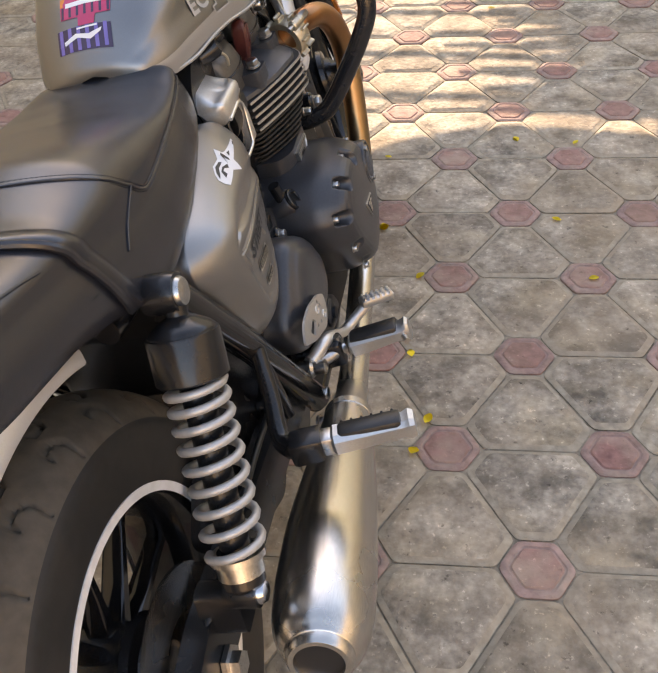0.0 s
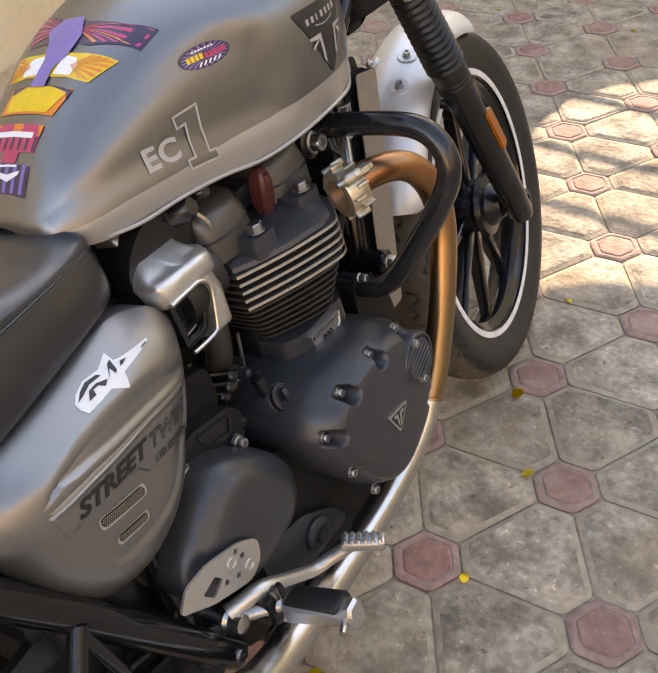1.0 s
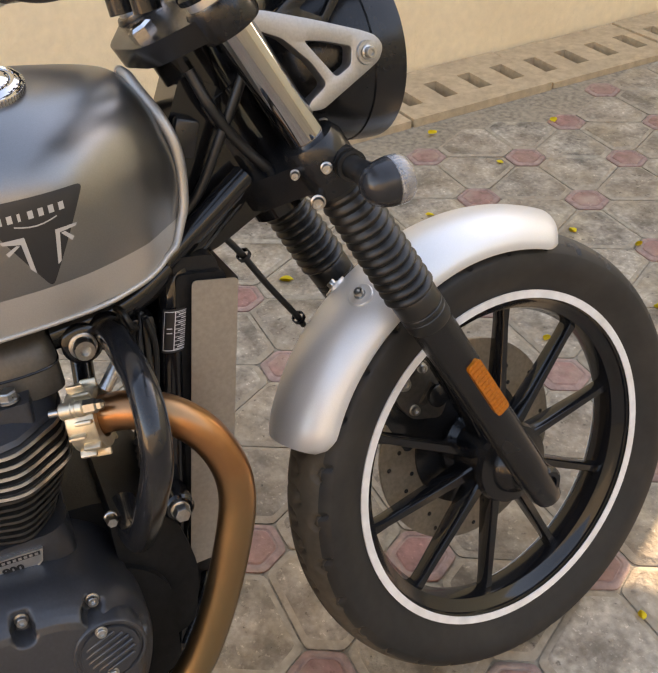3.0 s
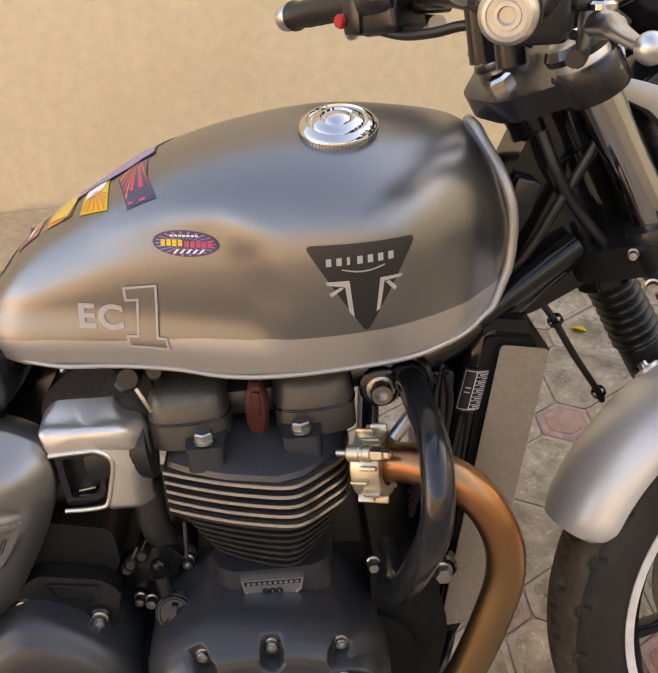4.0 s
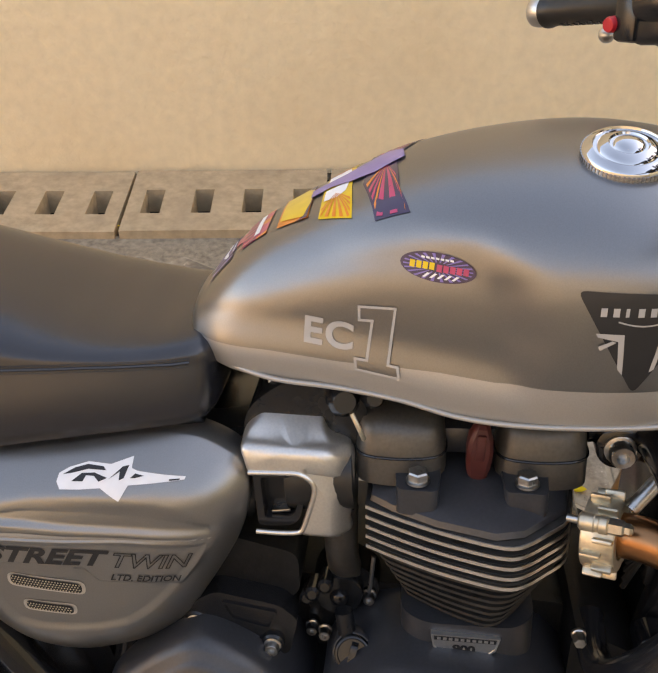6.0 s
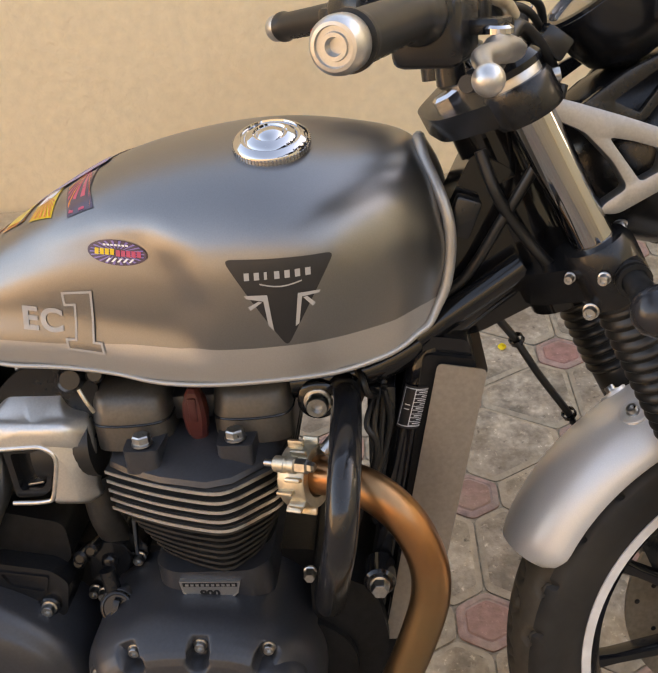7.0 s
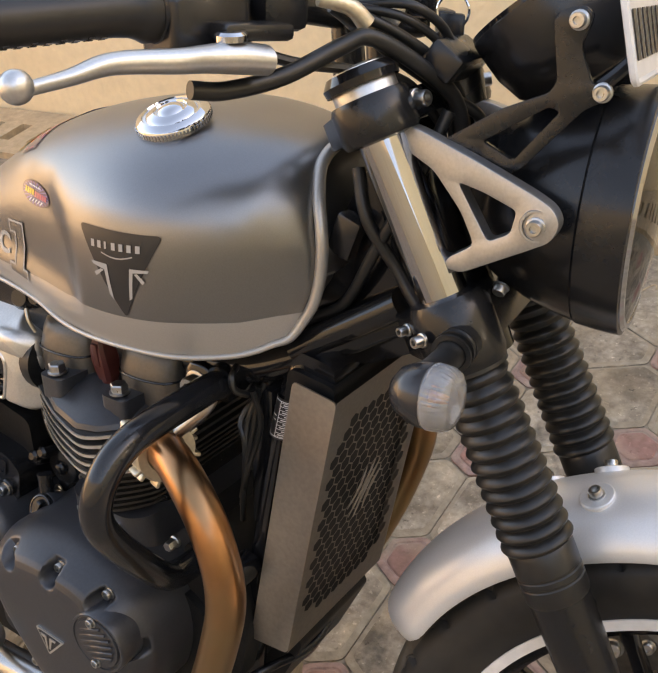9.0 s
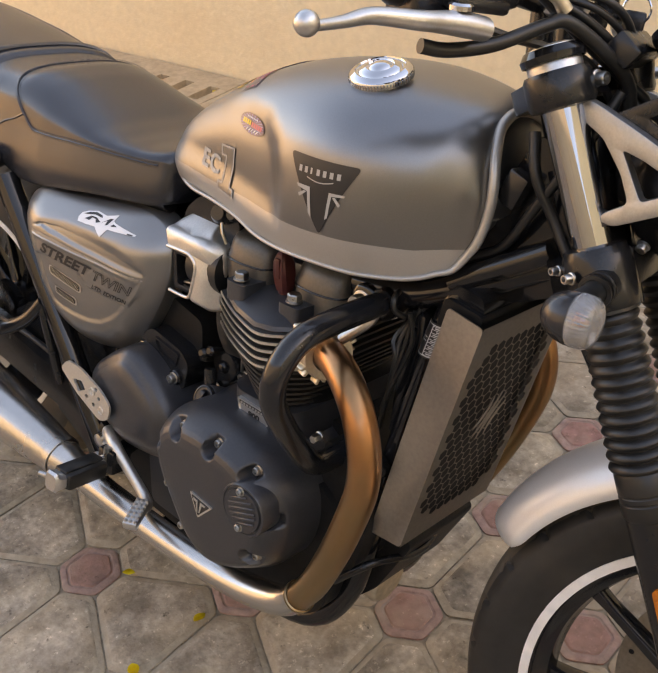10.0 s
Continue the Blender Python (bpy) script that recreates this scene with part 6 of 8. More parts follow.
def fender_shell():
    angles = np.radians(np.linspace(71, 155.5, 60))       # from the tip ahead over the top to the tail
    outer, inner = [], []
    for i, a in enumerate(angles):
        t = i / 59
        end = min(t, 1 - t)
        half = 0.064 * min(1.0, 0.72 + 0.28 * math.sqrt(min(end / 0.05, 1.0)))
        r = 0.350 + 0.016 * math.sin(math.pi * t) + 0.011 * step01(t, 0.45, 1.0)
        drop = 0.046 * min(1.0, 0.70 + 0.30 * math.sqrt(min(end / 0.06, 1)))
        sec = fender_ring(a, half, r, drop)
        outer.append([(x, FC.y + rr * math.cos(a), FC.z + rr * math.sin(a)) for x, rr in sec])
        inner.append([(x * 0.975, FC.y + (rr - 0.003) * math.cos(a), FC.z + (rr - 0.003) * math.sin(a)) for x, rr in sec])
    rings = [o + n[::-1] for o, n in zip(outer, inner)]
    return loft(rings)


mudguard = part("front_mudguard", steered(fender_shell()), FENDER, bike, "satin silver front mudguard", 50)
for s in (1, -1):
    for deg in (122.6, 112.5):
        a = radians(deg)
        r = (0.3525 if s > 0 else 0.347) + 0.010
        out = V((0.34 if s > 0 else -0.65, math.cos(a), math.sin(a))).normalized()
        fb = V((0.026 if s > 0 else -0.040, FC.y + r * math.cos(a), FC.z + r * math.sin(a)))
        wash = part("mudguard_washer", lathe([(0.0160, -0.006), (0.0160, 0.0008), (0.0150, 0.0016), (0.009, 0.0016), (0, 0.0016)], STEER @ axis(fb, tuple(out)), 28), FENDER, mudguard)
        part("mudguard_bolt", bolt(STEER @ axis(fb + out * 0.0014, tuple(out)), 0.0060, 0.006), BOLT, wash)

# ---- headlight ----
HL = V((0, 1.206, 0.909))
HLM = axis(HL, (0, 1, 0))
HLF = HLM @ pose(0, 0, 0.007) @ Matrix.Diagonal((1.045, 1.045, 1, 1))
lamp = part("headlight", steered(lathe([(0, -0.078), (0.026, -0.076), (0.050, -0.062), (0.070, -0.036), (0.084, -0.008), (0.0930, 0.020), (0.0965, 0.036), (0.0958, 0.0365), (0.0978, 0.038), (0.0998, 0.054), (0.1008, 0.068), (0.1008, 0.074), (0.094, 0.076), (0.088, 0.074)], HLM, 64)), BLACK, bike, "round black headlight with a ribbed bright rim")
part("lamp_rim", steered(lathe([(0.0860, 0.066), (0.0925, 0.066), (0.0930, 0.0685), (0.090, 0.071), (0.0860, 0.071)], HLF, 64, True)), CHROME, lamp)
part("reflector_bowl", steered(lathe([(0, 0.01), (0.04, 0.02), (0.07, 0.045), (0.0855, 0.067)], HLF, 48)), CHROME, lamp)
part("lamp_lens", steered(lathe([(0.0862, 0.067), (0.0862, 0.070), (0.06, 0.0755), (0.03, 0.078), (0, 0.079), (0, 0.0755), (0.03, 0.0745), (0.06, 0.072)], HLF, 48)), GLASS, lamp, "clear domed lamp glass")
part("lamp_seam_screw", bolt(STEER @ axis((0.066, 1.186, 0.848), (0.75, -0.1, -0.66)), 0.0055, 0.006), BOLT, lamp)
for s in (1, -1):
    arm = rounded([(1.090, 0.976), (1.119, 0.9705), (1.167, 0.9548), (1.215, 0.9372), (1.230, 0.9300), (1.2368, 0.9190), (1.2310, 0.9055), (1.2155, 0.8965), (1.164, 0.8675), (1.148, 0.8690), (1.152, 0.8775), (1.1725, 0.8915), (1.1585, 0.9155), (1.133, 0.9425), (1.106, 0.9550), (1.091, 0.9590)], 0.006, 3)
    win = rounded([(1.1540, 0.9370), (1.1750, 0.9330), (1.2030, 0.9238), (1.2000, 0.9060), (1.1830, 0.8965)], 0.0045, 3)
    bm = holed_plate(arm, [win], 0.104, 0.122, SIDE, 0.0050)
    bm.transform(Matrix(((1, 0.17, 0, -0.17 * 1.222), (0, 1, 0, 0), (0, 0, 1, 0), (0, 0, 0, 1))))
    if s < 0:
        bm = mirrored(bm)
    bracket = part("lamp_bracket", steered(bm), CAST, lamp, "satin aluminium triangular lamp bracket", 50)
    part("bracket_eye", lathe([(0.0128, -0.012), (0.0128, 0.0035), (0.0120, 0.0052), (0.0102, 0.0052), (0.0096, 0.0030), (0, 0.0030)], STEER @ axis((s * 0.117, 1.219, 0.915), (s, 0, 0)), 32), CAST, bracket)
    part("bracket_bolt", bolt(STEER @ axis((s * 0.1215, 1.219, 0.915), (s, 0, 0)), 0.0058, 0.007), BOLT, bracket)

# bracket for instrument and plate, black
for s in (1, -1):
    arm = rounded([(1.120, 0.955), (1.136, 0.965), (1.175, 0.991), (1.2100, 1.0065), (1.2140, 1.015), (1.206, 1.056), (1.213, 1.064), (1.227, 1.0668), (1.2330, 1.0615), (1.2310, 1.052), (1.2270, 1.040), (1.2385, 1.0145), (1.2490, 1.0170), (1.2535, 1.0110), (1.247, 1.0030), (1.2365, 0.9975), (1.2255, 0.985), (1.1955, 0.949), (1.165, 0.930), (1.135, 0.940)], 0.004, 3)
    win = rounded([(1.1640, 0.9660), (1.2110, 0.9965), (1.2190, 0.9935), (1.1890, 0.9545)], 0.003, 3)
    bm = holed_plate(arm, [win], 0.084, 0.092, SIDE, 0.0022)
    if s < 0:
        bm = mirrored(bm)
    up = part("instrument_bracket", steered(bm), BLACK, bike, "black cast instrument bracket with an open web", 50)
    for y, z in ((1.224, 1.057), (1.247, 1.010)):
        part("bracket_bolt", bolt(STEER @ axis((s * 0.092, y, z), (s, 0, 0)), 0.0056, 0.009), BOLT, up)
GA = STEER @ axis((0.012, 1.183, 1.058), (0, -0.62, 0.78)) @ Matrix.Diagonal((1.13, 1.13, 0.84, 1))
gauge = part("instrument", lathe([(0, -0.075), (0.030, -0.075), (0.046, -0.055), (0.052, -0.03), (0.054, 0.0), (0.054, 0.010), (0.050, 0.014), (0.047, 0.012), (0.0465, 0.006), (0, 0.006)], GA, 48), PLASTIC, bike, "round black instrument in a plastic cup")
part("instrument_glass", lathe([(0.0465, 0.0075), (0.0465, 0.010), (0, 0.0115), (0, 0.0075)], GA, 40), GLASS, gauge)
part("instrument_rim", lathe([(0.047, 0.011), (0.0535, 0.010), (0.053, 0.015), (0.048, 0.016)], GA, 48, True), GLOSS, gauge)
plm = STEER @ pose(0.03, 1.262, 1.050, 16, 0, 0)
plate = part("number_plate", prism(rounded([(-0.085, -0.030), (0.085, -0.030), (0.085, 0.032), (-0.085, 0.032)], 0.008), -0.0012, 0.0012, plm @ Matrix.Rotation(radians(90), 4, 'X')), PLATE, bike, "small white plate with dark bars")
for k in range(7):
    part("plate_bar", box((0.012, 0.0006, 0.034), plm @ pose(-0.066 + 0.022 * k, 0.0022, 0.0)), DECAL, plate)
part("plate_rim", tube([tuple(plm @ V((x, 0.0, z))) for x, z in rounded([(-0.086, -0.031), (0.086, -0.031), (0.086, 0.033), (-0.086, 0.033)], 0.008)], 0.0028, 6, 1, True, False), PLATE, plate)
part("plate_stay", steered(tube([(0.085, 1.242, 1.012), (0.075, 1.250, 1.020), (0.06, 1.258, 1.030)], 0.005, 8)), BLACK, plate)

# ---- indicators ----
for s in (1, -1):
    base = on_fork(s * 0.120, 0.556, 0.010)
    tip = V((s * 0.198, 1.168, 0.801))
    ia = axis(tip, (s * 0.10, 1, 0.05)) @ Matrix.Scale(0.91, 4)
    ind = part("indicator", steered(lathe([(0, -0.024), (0.010, -0.0225), (0.019, -0.016), (0.0245, -0.005), (0.0268, 0.006), (0.0270, 0.010), (0.0255, 0.012)], ia, 32)), SEAL, bike, "bullet indicator with a clear ribbed lens")
    bm = lathe([(0.0262, 0.010), (0.027, 0.012), (0.0268, 0.018), (0.026, 0.025), (0.023, 0.030), (0.017, 0.033), (0.010, 0.0345), (0.004, 0.0352), (0, 0.0355)], Matrix(), 144)
    for v in bm.verts:
        r = math.hypot(v.co.x, v.co.y)
        if r > 0.012 and v.co.z > 0.011:
            k_ = 1.0 + 0.012 * math.cos(36 * math.atan2(v.co.y, v.co.x))
            v.co.x, v.co.y = v.co.x * k_, v.co.y * k_
    bm.transform(ia)
    lens = part("indicator_lens", steered(bm), LENSW, ind, "clear fluted lens", 60)
    part("indicator_reflector", steered(lathe([(0, 0.0), (0.013, 0.004), (0.0245, 0.012)], ia, 28)), PLATE, ind)
    part("bulb", steered(lathe([(0.004, 0.004), (0.005, 0.011), (0.003, 0.016), (0, 0.017)], ia, 16)), AMBER, ind)
    P = [base + (tip - base) * t for t in (0.0, 0.12, 0.24, 0.36, 0.5, 0.66, 0.85)]
    bm = tube([tuple(p) for p in P], [0.017, 0.016, 0.0125, 0.0115, 0.0125, 0.014, 0.019], 16, 4)
    for t in (0.10, 0.18, 0.26):
        q = base + (tip - base) * t
        merge(bm, lathe([(0.0125, -0.0018), (0.0165, -0.0012), (0.0165, 0.0012), (0.0125, 0.0018)], axis(q, tuple(tip - base)), 20, True))
    part("indicator_stalk", steered(bm), BOOT, ind)

# ---- handlebar ----
def bar_pts(s):
    return [(0, 1.018, 1.043), (s * 0.055, 1.020, 1.046), (s * 0.115, 1.012, 1.052), (s * 0.17, 0.990, 1.056), (s * 0.245, 0.955, 1.049), (s * 0.355, 0.897, 1.038)]


hb = part("handlebar", steered(merge(tube(bar_pts(1), 0.0112, 16), tube(bar_pts(-1), 0.0112, 16))), BLACK, bike, "black steel handlebar")
for s in (1, -1):
    A, B = V((s * 0.235, 0.960, 1.050)), V((s * 0.355, 0.897, 1.038))
    d = (B - A).normalized()
    L_ = (B - A).length
    gm = STEER @ axis(A, tuple(d))
    prof = [(0.0225, -0.006), (0.0225, 0.002), (0.0200, 0.006), (0.0178, 0.012), (0.0166, 0.024), (0.0164, L_ * 0.5), (0.0166, L_ - 0.016), (0.0178, L_ - 0.008), (0.0190, L_ - 0.004), (0.0190, L_)]
    gr = part("grip", lathe(prof, gm, 32), BOOT, hb, "black rubber grip with a dimpled band", 50)
    bm = bmesh.new()
    for k in range(9):
        for j in range(-2, 3):
            merge(bm, box((0.0012, 0.0022, 0.0042), gm @ Matrix.Rotation(radians(-100 + 17 * j + (8 if k % 2 else 0)), 4, 'Z') @ pose(0.0166, 0, 0.032 + (L_ - 0.06) * k / 8)))
    part("grip_dimples", bm, SEAL, gr)
    be = part("bar_end", lathe([(0.0125, L_ - 0.001), (0.0155, L_ + 0.001), (0.0172, L_ + 0.005), (0.0175, L_ + 0.014), (0.0168, L_ + 0.019), (0.0142, L_ + 0.0225), (0.0120, L_ + 0.0228), (0.0115, L_ + 0.0205), (0.0085, L_ + 0.0205), (0.0080, L_ + 0.0225), (0.0055, L_ + 0.0225), (0.0045, L_ + 0.017), (0, L_ + 0.017)], gm, 36), SATIN, hb, "turned aluminium bar-end weight")
    # switch housing
    q0 = V((s * 0.200, 0.977, 1.054))
    hm = STEER @ axis(q0, tuple(d))
    sw = part("switch_housing", lathe([(0.018, -0.032), (0.026, -0.030), (0.0295, -0.022), (0.0305, 0.0), (0.0295, 0.022), (0.026, 0.030), (0.0215, 0.034)], hm, 32), PLASTIC, hb, "black plastic switch housing")
    part("housing_block", steered(box((0.054, 0.054, 0.064), axis(q0 + V((0, 0.004, -0.014)), tuple(d)) @ pose(0, 0, 0), 0.009, 3)), PLASTIC, sw)
    part("switch_button", steered(box((0.018, 0.012, 0.006), Matrix.Translation(q0 + V((0, -0.004, 0.0285))) @ Matrix.Rotation(radians(-25 * s), 4, 'Z'), 0.003)), REDSW, sw, "red switch")
    # lever clamp and lever
    c0 = V((s * 0.150, 1.004, 1.054))
    lev = part("lever_perch", steered(merge(box((0.040, 0.036, 0.034), Matrix.Translation(c0 + V((0, 0.012, 0))) @ Matrix.Rotation(radians(-28 * s), 4, 'Z'), 0.007), box((0.056, 0.030, 0.012), Matrix.Translation(V((s * 0.196, 1.022, 1.039))) @ Matrix.Rotation(radians(-28 * s), 4, 'Z'), 0.004))), BLACK, hb, "black lever perch")
    part("pivot_screw", steered(lathe([(0.0115, 0), (0.0115, 0.004), (0.009, 0.006), (0, 0.006)], axis((s * 0.223, 1.023, 1.034), (0.1, 0, 1)), 24)), CHROME, lev)
    P = [(s * 0.200, 1.036, 1.021), (s * 0.223, 1.025, 1.023), (s * 0.246, 1.017, 1.023), (s * 0.268, 1.010, 1.0225), (s * 0.307, 0.990, 1.022), (s * 0.340, 0.984, 1.016), (s * 0.370, 0.980, 1.012)]
    rows = spline([(*p, w, h) for p, w, h in zip(P, (0.0150, 0.0140, 0.0105, 0.0088, 0.0078, 0.0056, 0.0042), (0.0105, 0.0108, 0.0092, 0.0082, 0.0070, 0.0050, 0.0042))], 6)
    rr = []
    for i, q in enumerate(rows):
        c, w, h = V(q[:3]), q[3], q[4]
        t = (V(rows[min(i + 1, len(rows) - 1)][:3]) - V(rows[max(i - 1, 0)][:3])).normalized()
        side = t.cross(V((0, 0, 1))).normalized()
        upv = side.cross(t)
        rr.append([c + side * w * math.cos(a) + upv * h * math.sin(a) for a in np.linspace(0, 2 * math.pi, 17)[:-1]])
    lv = part("lever", steered(loft(rr)), SATIN, lev, "satin aluminium lever")
    part("lever_ball", steered(lathe([(0.0100 * math.cos(a), 0.0100 * math.sin(a)) for a in np.linspace(-math.pi / 2, math.pi / 2, 17)], axis((s * 0.376, 0.976, 1.013), (0, 0, 1)), 24)), SATIN, lv)
    # riser and bar clamp
    ri = part("bar_riser", steered(box((0.030, 0.046, 0.026), Matrix.Translation((s * 0.036, 1.020, 1.050)) @ pose(0, 0, 0, -20), 0.008, 3)), SATIN, hb, "satin aluminium handlebar riser")
    part("riser_post", steered(tube([(s * 0.036, 1.030, 0.985), (s * 0.036, 1.022, 1.045)], [0.0145, 0.0130], 22, smooth=False)), BLACK, ri, "satin black riser post")
    for dy in (-0.018, 0.018):
        part("riser_bolt", bolt(STEER @ axis((s * 0.036, 1.020 + dy, 1.066), (0, -0.3, 1)), 0.0055, 0.007), BOLT, ri)
    if s < 0:
        horn = part("horn_button", steered(lathe([(0.0085, -0.012), (0.0085, 0.004), (0.0070, 0.007), (0, 0.0075)], axis((-0.232, 0.931, 1.030), (0.45, -0.85, -0.1)), 18)), REDSW, sw, "red push button")
        part("button_mount", steered(box((0.030, 0.030, 0.046), Matrix.Translation((-0.224, 0.950, 1.036)) @ pose(0, 0, 0, 0, 0, 28), 0.006)), PLASTIC, horn)
        part("clutch_cable", steered(tube([(-0.205, 0.960, 1.020), (-0.165, 0.985, 1.012), (-0.12, 1.005, 1.014), (-0.075, 1.035, 1.020), (-0.04, 1.085, 1.000)], 0.0058, 10)), BOOT, hb, "black cable sleeve")
# brake reservoir, mirror stem, hoses and cables
post = part("mirror_mount", steered(merge(tube([(0.160, 1.018, 1.050), (0.160, 1.018, 1.150)], [0.0078, 0.0078], 16, smooth=False), box((0.024, 0.022, 0.012), pose(0.160, 1.018, 1.072, 0, 0, -28), 0.004))), PLASTIC, hb, "black post of a removed mirror")
part("bent_rod", steered(tube([(0.172, 1.012, 1.124), (0.150, 1.024, 1.126), (0.132, 1.034, 1.124), (0.124, 1.038, 1.112), (0.112, 1.044, 1.106), (0.088, 1.056, 1.108), (0.076, 1.060, 1.118)], 0.0028, 8)), BLACK, post)
part("clamp_knob", steered(lathe([(0.012, -0.012), (0.015, -0.008), (0.015, 0.012), (0.011, 0.018), (0, 0.019)], axis((0.092, 1.052, 1.120), (0, 0, 1)), 20)), PLASTIC, hb)
part("throttle_cable", steered(tube([(0.185, 0.995, 1.030), (0.150, 1.030, 1.016), (0.110, 1.062, 1.010), (0.070, 1.092, 1.000), (0.030, 1.110, 0.965)], 0.0042, 8)), BOOT, hb)
part("brake_hose", steered(tube([(0.233, 0.997, 1.000), (0.210, 1.012, 0.999), (0.17, 1.036, 1.008), (0.125, 1.060, 1.028), (0.105, 1.075, 1.034), (0.07, 1.105, 1.012), (0.04, 1.125, 0.985), (0.02, 1.13, 0.94)], 0.0066, 14)), BOOT, hb, "thick black hose sleeve")
part("hose_union", steered(tube([(0.128, 1.040, 1.060), (0.110, 1.058, 1.055), (0.100, 1.068, 1.043)], [0.0055, 0.0065, 0.0075], 12)), BRASS, hb, "tarnished brass hose union")
for k, (off, r) in enumerate(((0.0, 0.0045), (0.012, 0.0038), (-0.015, 0.005), (0.022, 0.004))):
    part("cable", steered(tube([(0.10 - off, 1.045, 1.055), (0.07, 1.085 + off * 0.4, 1.035 + off), (0.035, 1.115, 1.005 + off), (0.01, 1.125 - off, 0.965), (-0.01, 1.115, 0.91)], r, 10)), BOOT, hb, "black control cable")
for s in (1, -1):
    part("mirror_stem", steered(tube([(s * 0.135, 1.008, 1.066), (s * 0.132, 1.012, 1.100), (s * 0.118, 1.040, 1.122), (s * 0.085, 1.064, 1.118), (s * 0.070, 1.072, 1.094), (s * 0.085, 1.064, 1.074)], 0.0085, 14)), BLACK, hb, "bent black bar")
key = part("ignition_switch", steered(lathe([(0.020, -0.03), (0.021, 0.0), (0.017, 0.004), (0, 0.004)], axis((0.0, 1.110, 1.008), (0, -0.3, 1)), 24)), PLASTIC, fork, "ignition switch with a black key")
part("key_head", steered(box((0.006, 0.022, 0.026), Matrix.Translation((0.0, 1.102, 1.038)), 0.005)), PLASTIC, key)
part("key_ring", steered(tube([(0.0, 1.102 + 0.014 * math.cos(a), 1.052 + 0.014 * math.sin(a)) for a in np.linspace(0, 2 * math.pi, 17)[:-1]], 0.0012, 6, 1, True)), CHROME, key)
part("warning_lamp_block", steered(box((0.075, 0.030, 0.024), pose(0.03, 1.118, 1.018, -35), 0.004)), PLASTIC, fork, "small black warning lamp block")
# loose cable ends hanging before the radiator
for off in (0.0, 0.006):
    part("tied_cable", tube([(-0.022 + off, 1.080, 0.752), (-0.03 + off, 1.088, 0.728), (-0.045 + off, 1.110, 0.695), (-0.062 + off, 1.142, 0.640), (-0.085 + off, 1.182, 0.578), (-0.090 + off, 1.190, 0.562)], 0.0042, 10), BOOT, bike, "black cable bundle tied with clips")
for p in ((-0.042, 1.113, 0.692), (-0.082, 1.184, 0.575)):
    part("cable_tie", lathe([(0.0075, -0.003), (0.009, -0.003), (0.009, 0.003), (0.0075, 0.003)], axis(p, (-0.3, 0.5, -0.8)), 12, True), PLASTIC, bike)

for pts, r in (([(0.045, 1.135, 0.985), (0.062, 1.118, 0.93), (0.060, 1.080, 0.86), (0.052, 1.045, 0.80), (0.050, 1.00, 0.77)], 0.0055),
               ([(0.058, 1.06, 0.93), (0.066, 1.075, 0.89), (0.058, 1.10, 0.85), (0.060, 1.13, 0.815), (0.05, 1.155, 0.80)], 0.006)):
    part("cable", tube(pts, r, 10), BOOT, bike, "black cable behind the fork")
part("frame_stub", tube([(0.066, 1.000, 0.745), (0.062, 1.030, 0.766), (0.056, 1.070, 0.792), (0.051, 1.103, 0.814)], [0.0140, 0.0140, 0.0138, 0.0138], 20, 4), GLOSS, bike, "gloss black frame tube with a capped end")
part("connector", box((0.018, 0.026, 0.040), pose(0.050, 1.045, 0.865, -20), 0.004), PLASTIC, bike)

# ---- exhaust ----
PIPE = [(0.138, 0.885, 0.632), (0.158, 0.918, 0.640), (0.176, 0.955, 0.633), (0.186, 0.985, 0.607), (0.190, 1.003, 0.567), (0.190, 1.006, 0.525), (0.188, 0.995, 0.475), (0.183, 0.972, 0.405), (0.176, 0.942, 0.335), (0.170, 0.915, 0.292)]
ex = part("exhaust_pipe", tube(PIPE, 0.0195, 24, 8), BRONZE, bike, "heat-tinted bronze exhaust header")
LOW = [(0.170, 0.918, 0.296), (0.167, 0.893, 0.268), (0.165, 0.855, 0.247), (0.166, 0.80, 0.232), (0.170, 0.72, 0.224), (0.178, 0.62, 0.226), (0.188, 0.52, 0.236), (0.196, 0.44, 0.248)]
part("lower_pipe", tube(LOW, [0.0198, 0.0205, 0.0215, 0.022, 0.022, 0.022, 0.0225, 0.024], 24, 8), STEEL, ex, "brushed stainless link pipe")
part("pipe_joint", lathe([(0.0205, -0.003), (0.0225, -0.002), (0.0225, 0.002), (0.0205, 0.003)], axis((0.170, 0.915, 0.292), (-0.05, -0.5, -0.75)), 28, True), BRONZE, ex)
MUF = [((0.192, 0.475, 0.242), 0.0225), ((0.196, 0.44, 0.248), 0.026), ((0.199, 0.41, 0.254), 0.032), ((0.206, 0.34, 0.266), 0.040), ((0.215, 0.24, 0.282), 0.050), ((0.222, 0.16, 0.295), 0.0555), ((0.229, 0.09, 0.304), 0.0575), ((0.234, 0.045, 0.310), 0.0565), ((0.238, 0.018, 0.314), 0.053), ((0.2405, 0.0, 0.316), 0.0465), ((0.242, -0.012, 0.318), 0.038)]
muffler = part("silencer", tube([p for p, _ in MUF], [r for _, r in MUF], 40, 8), STEEL, bike, "brushed stainless reverse-cone silencer", 60)
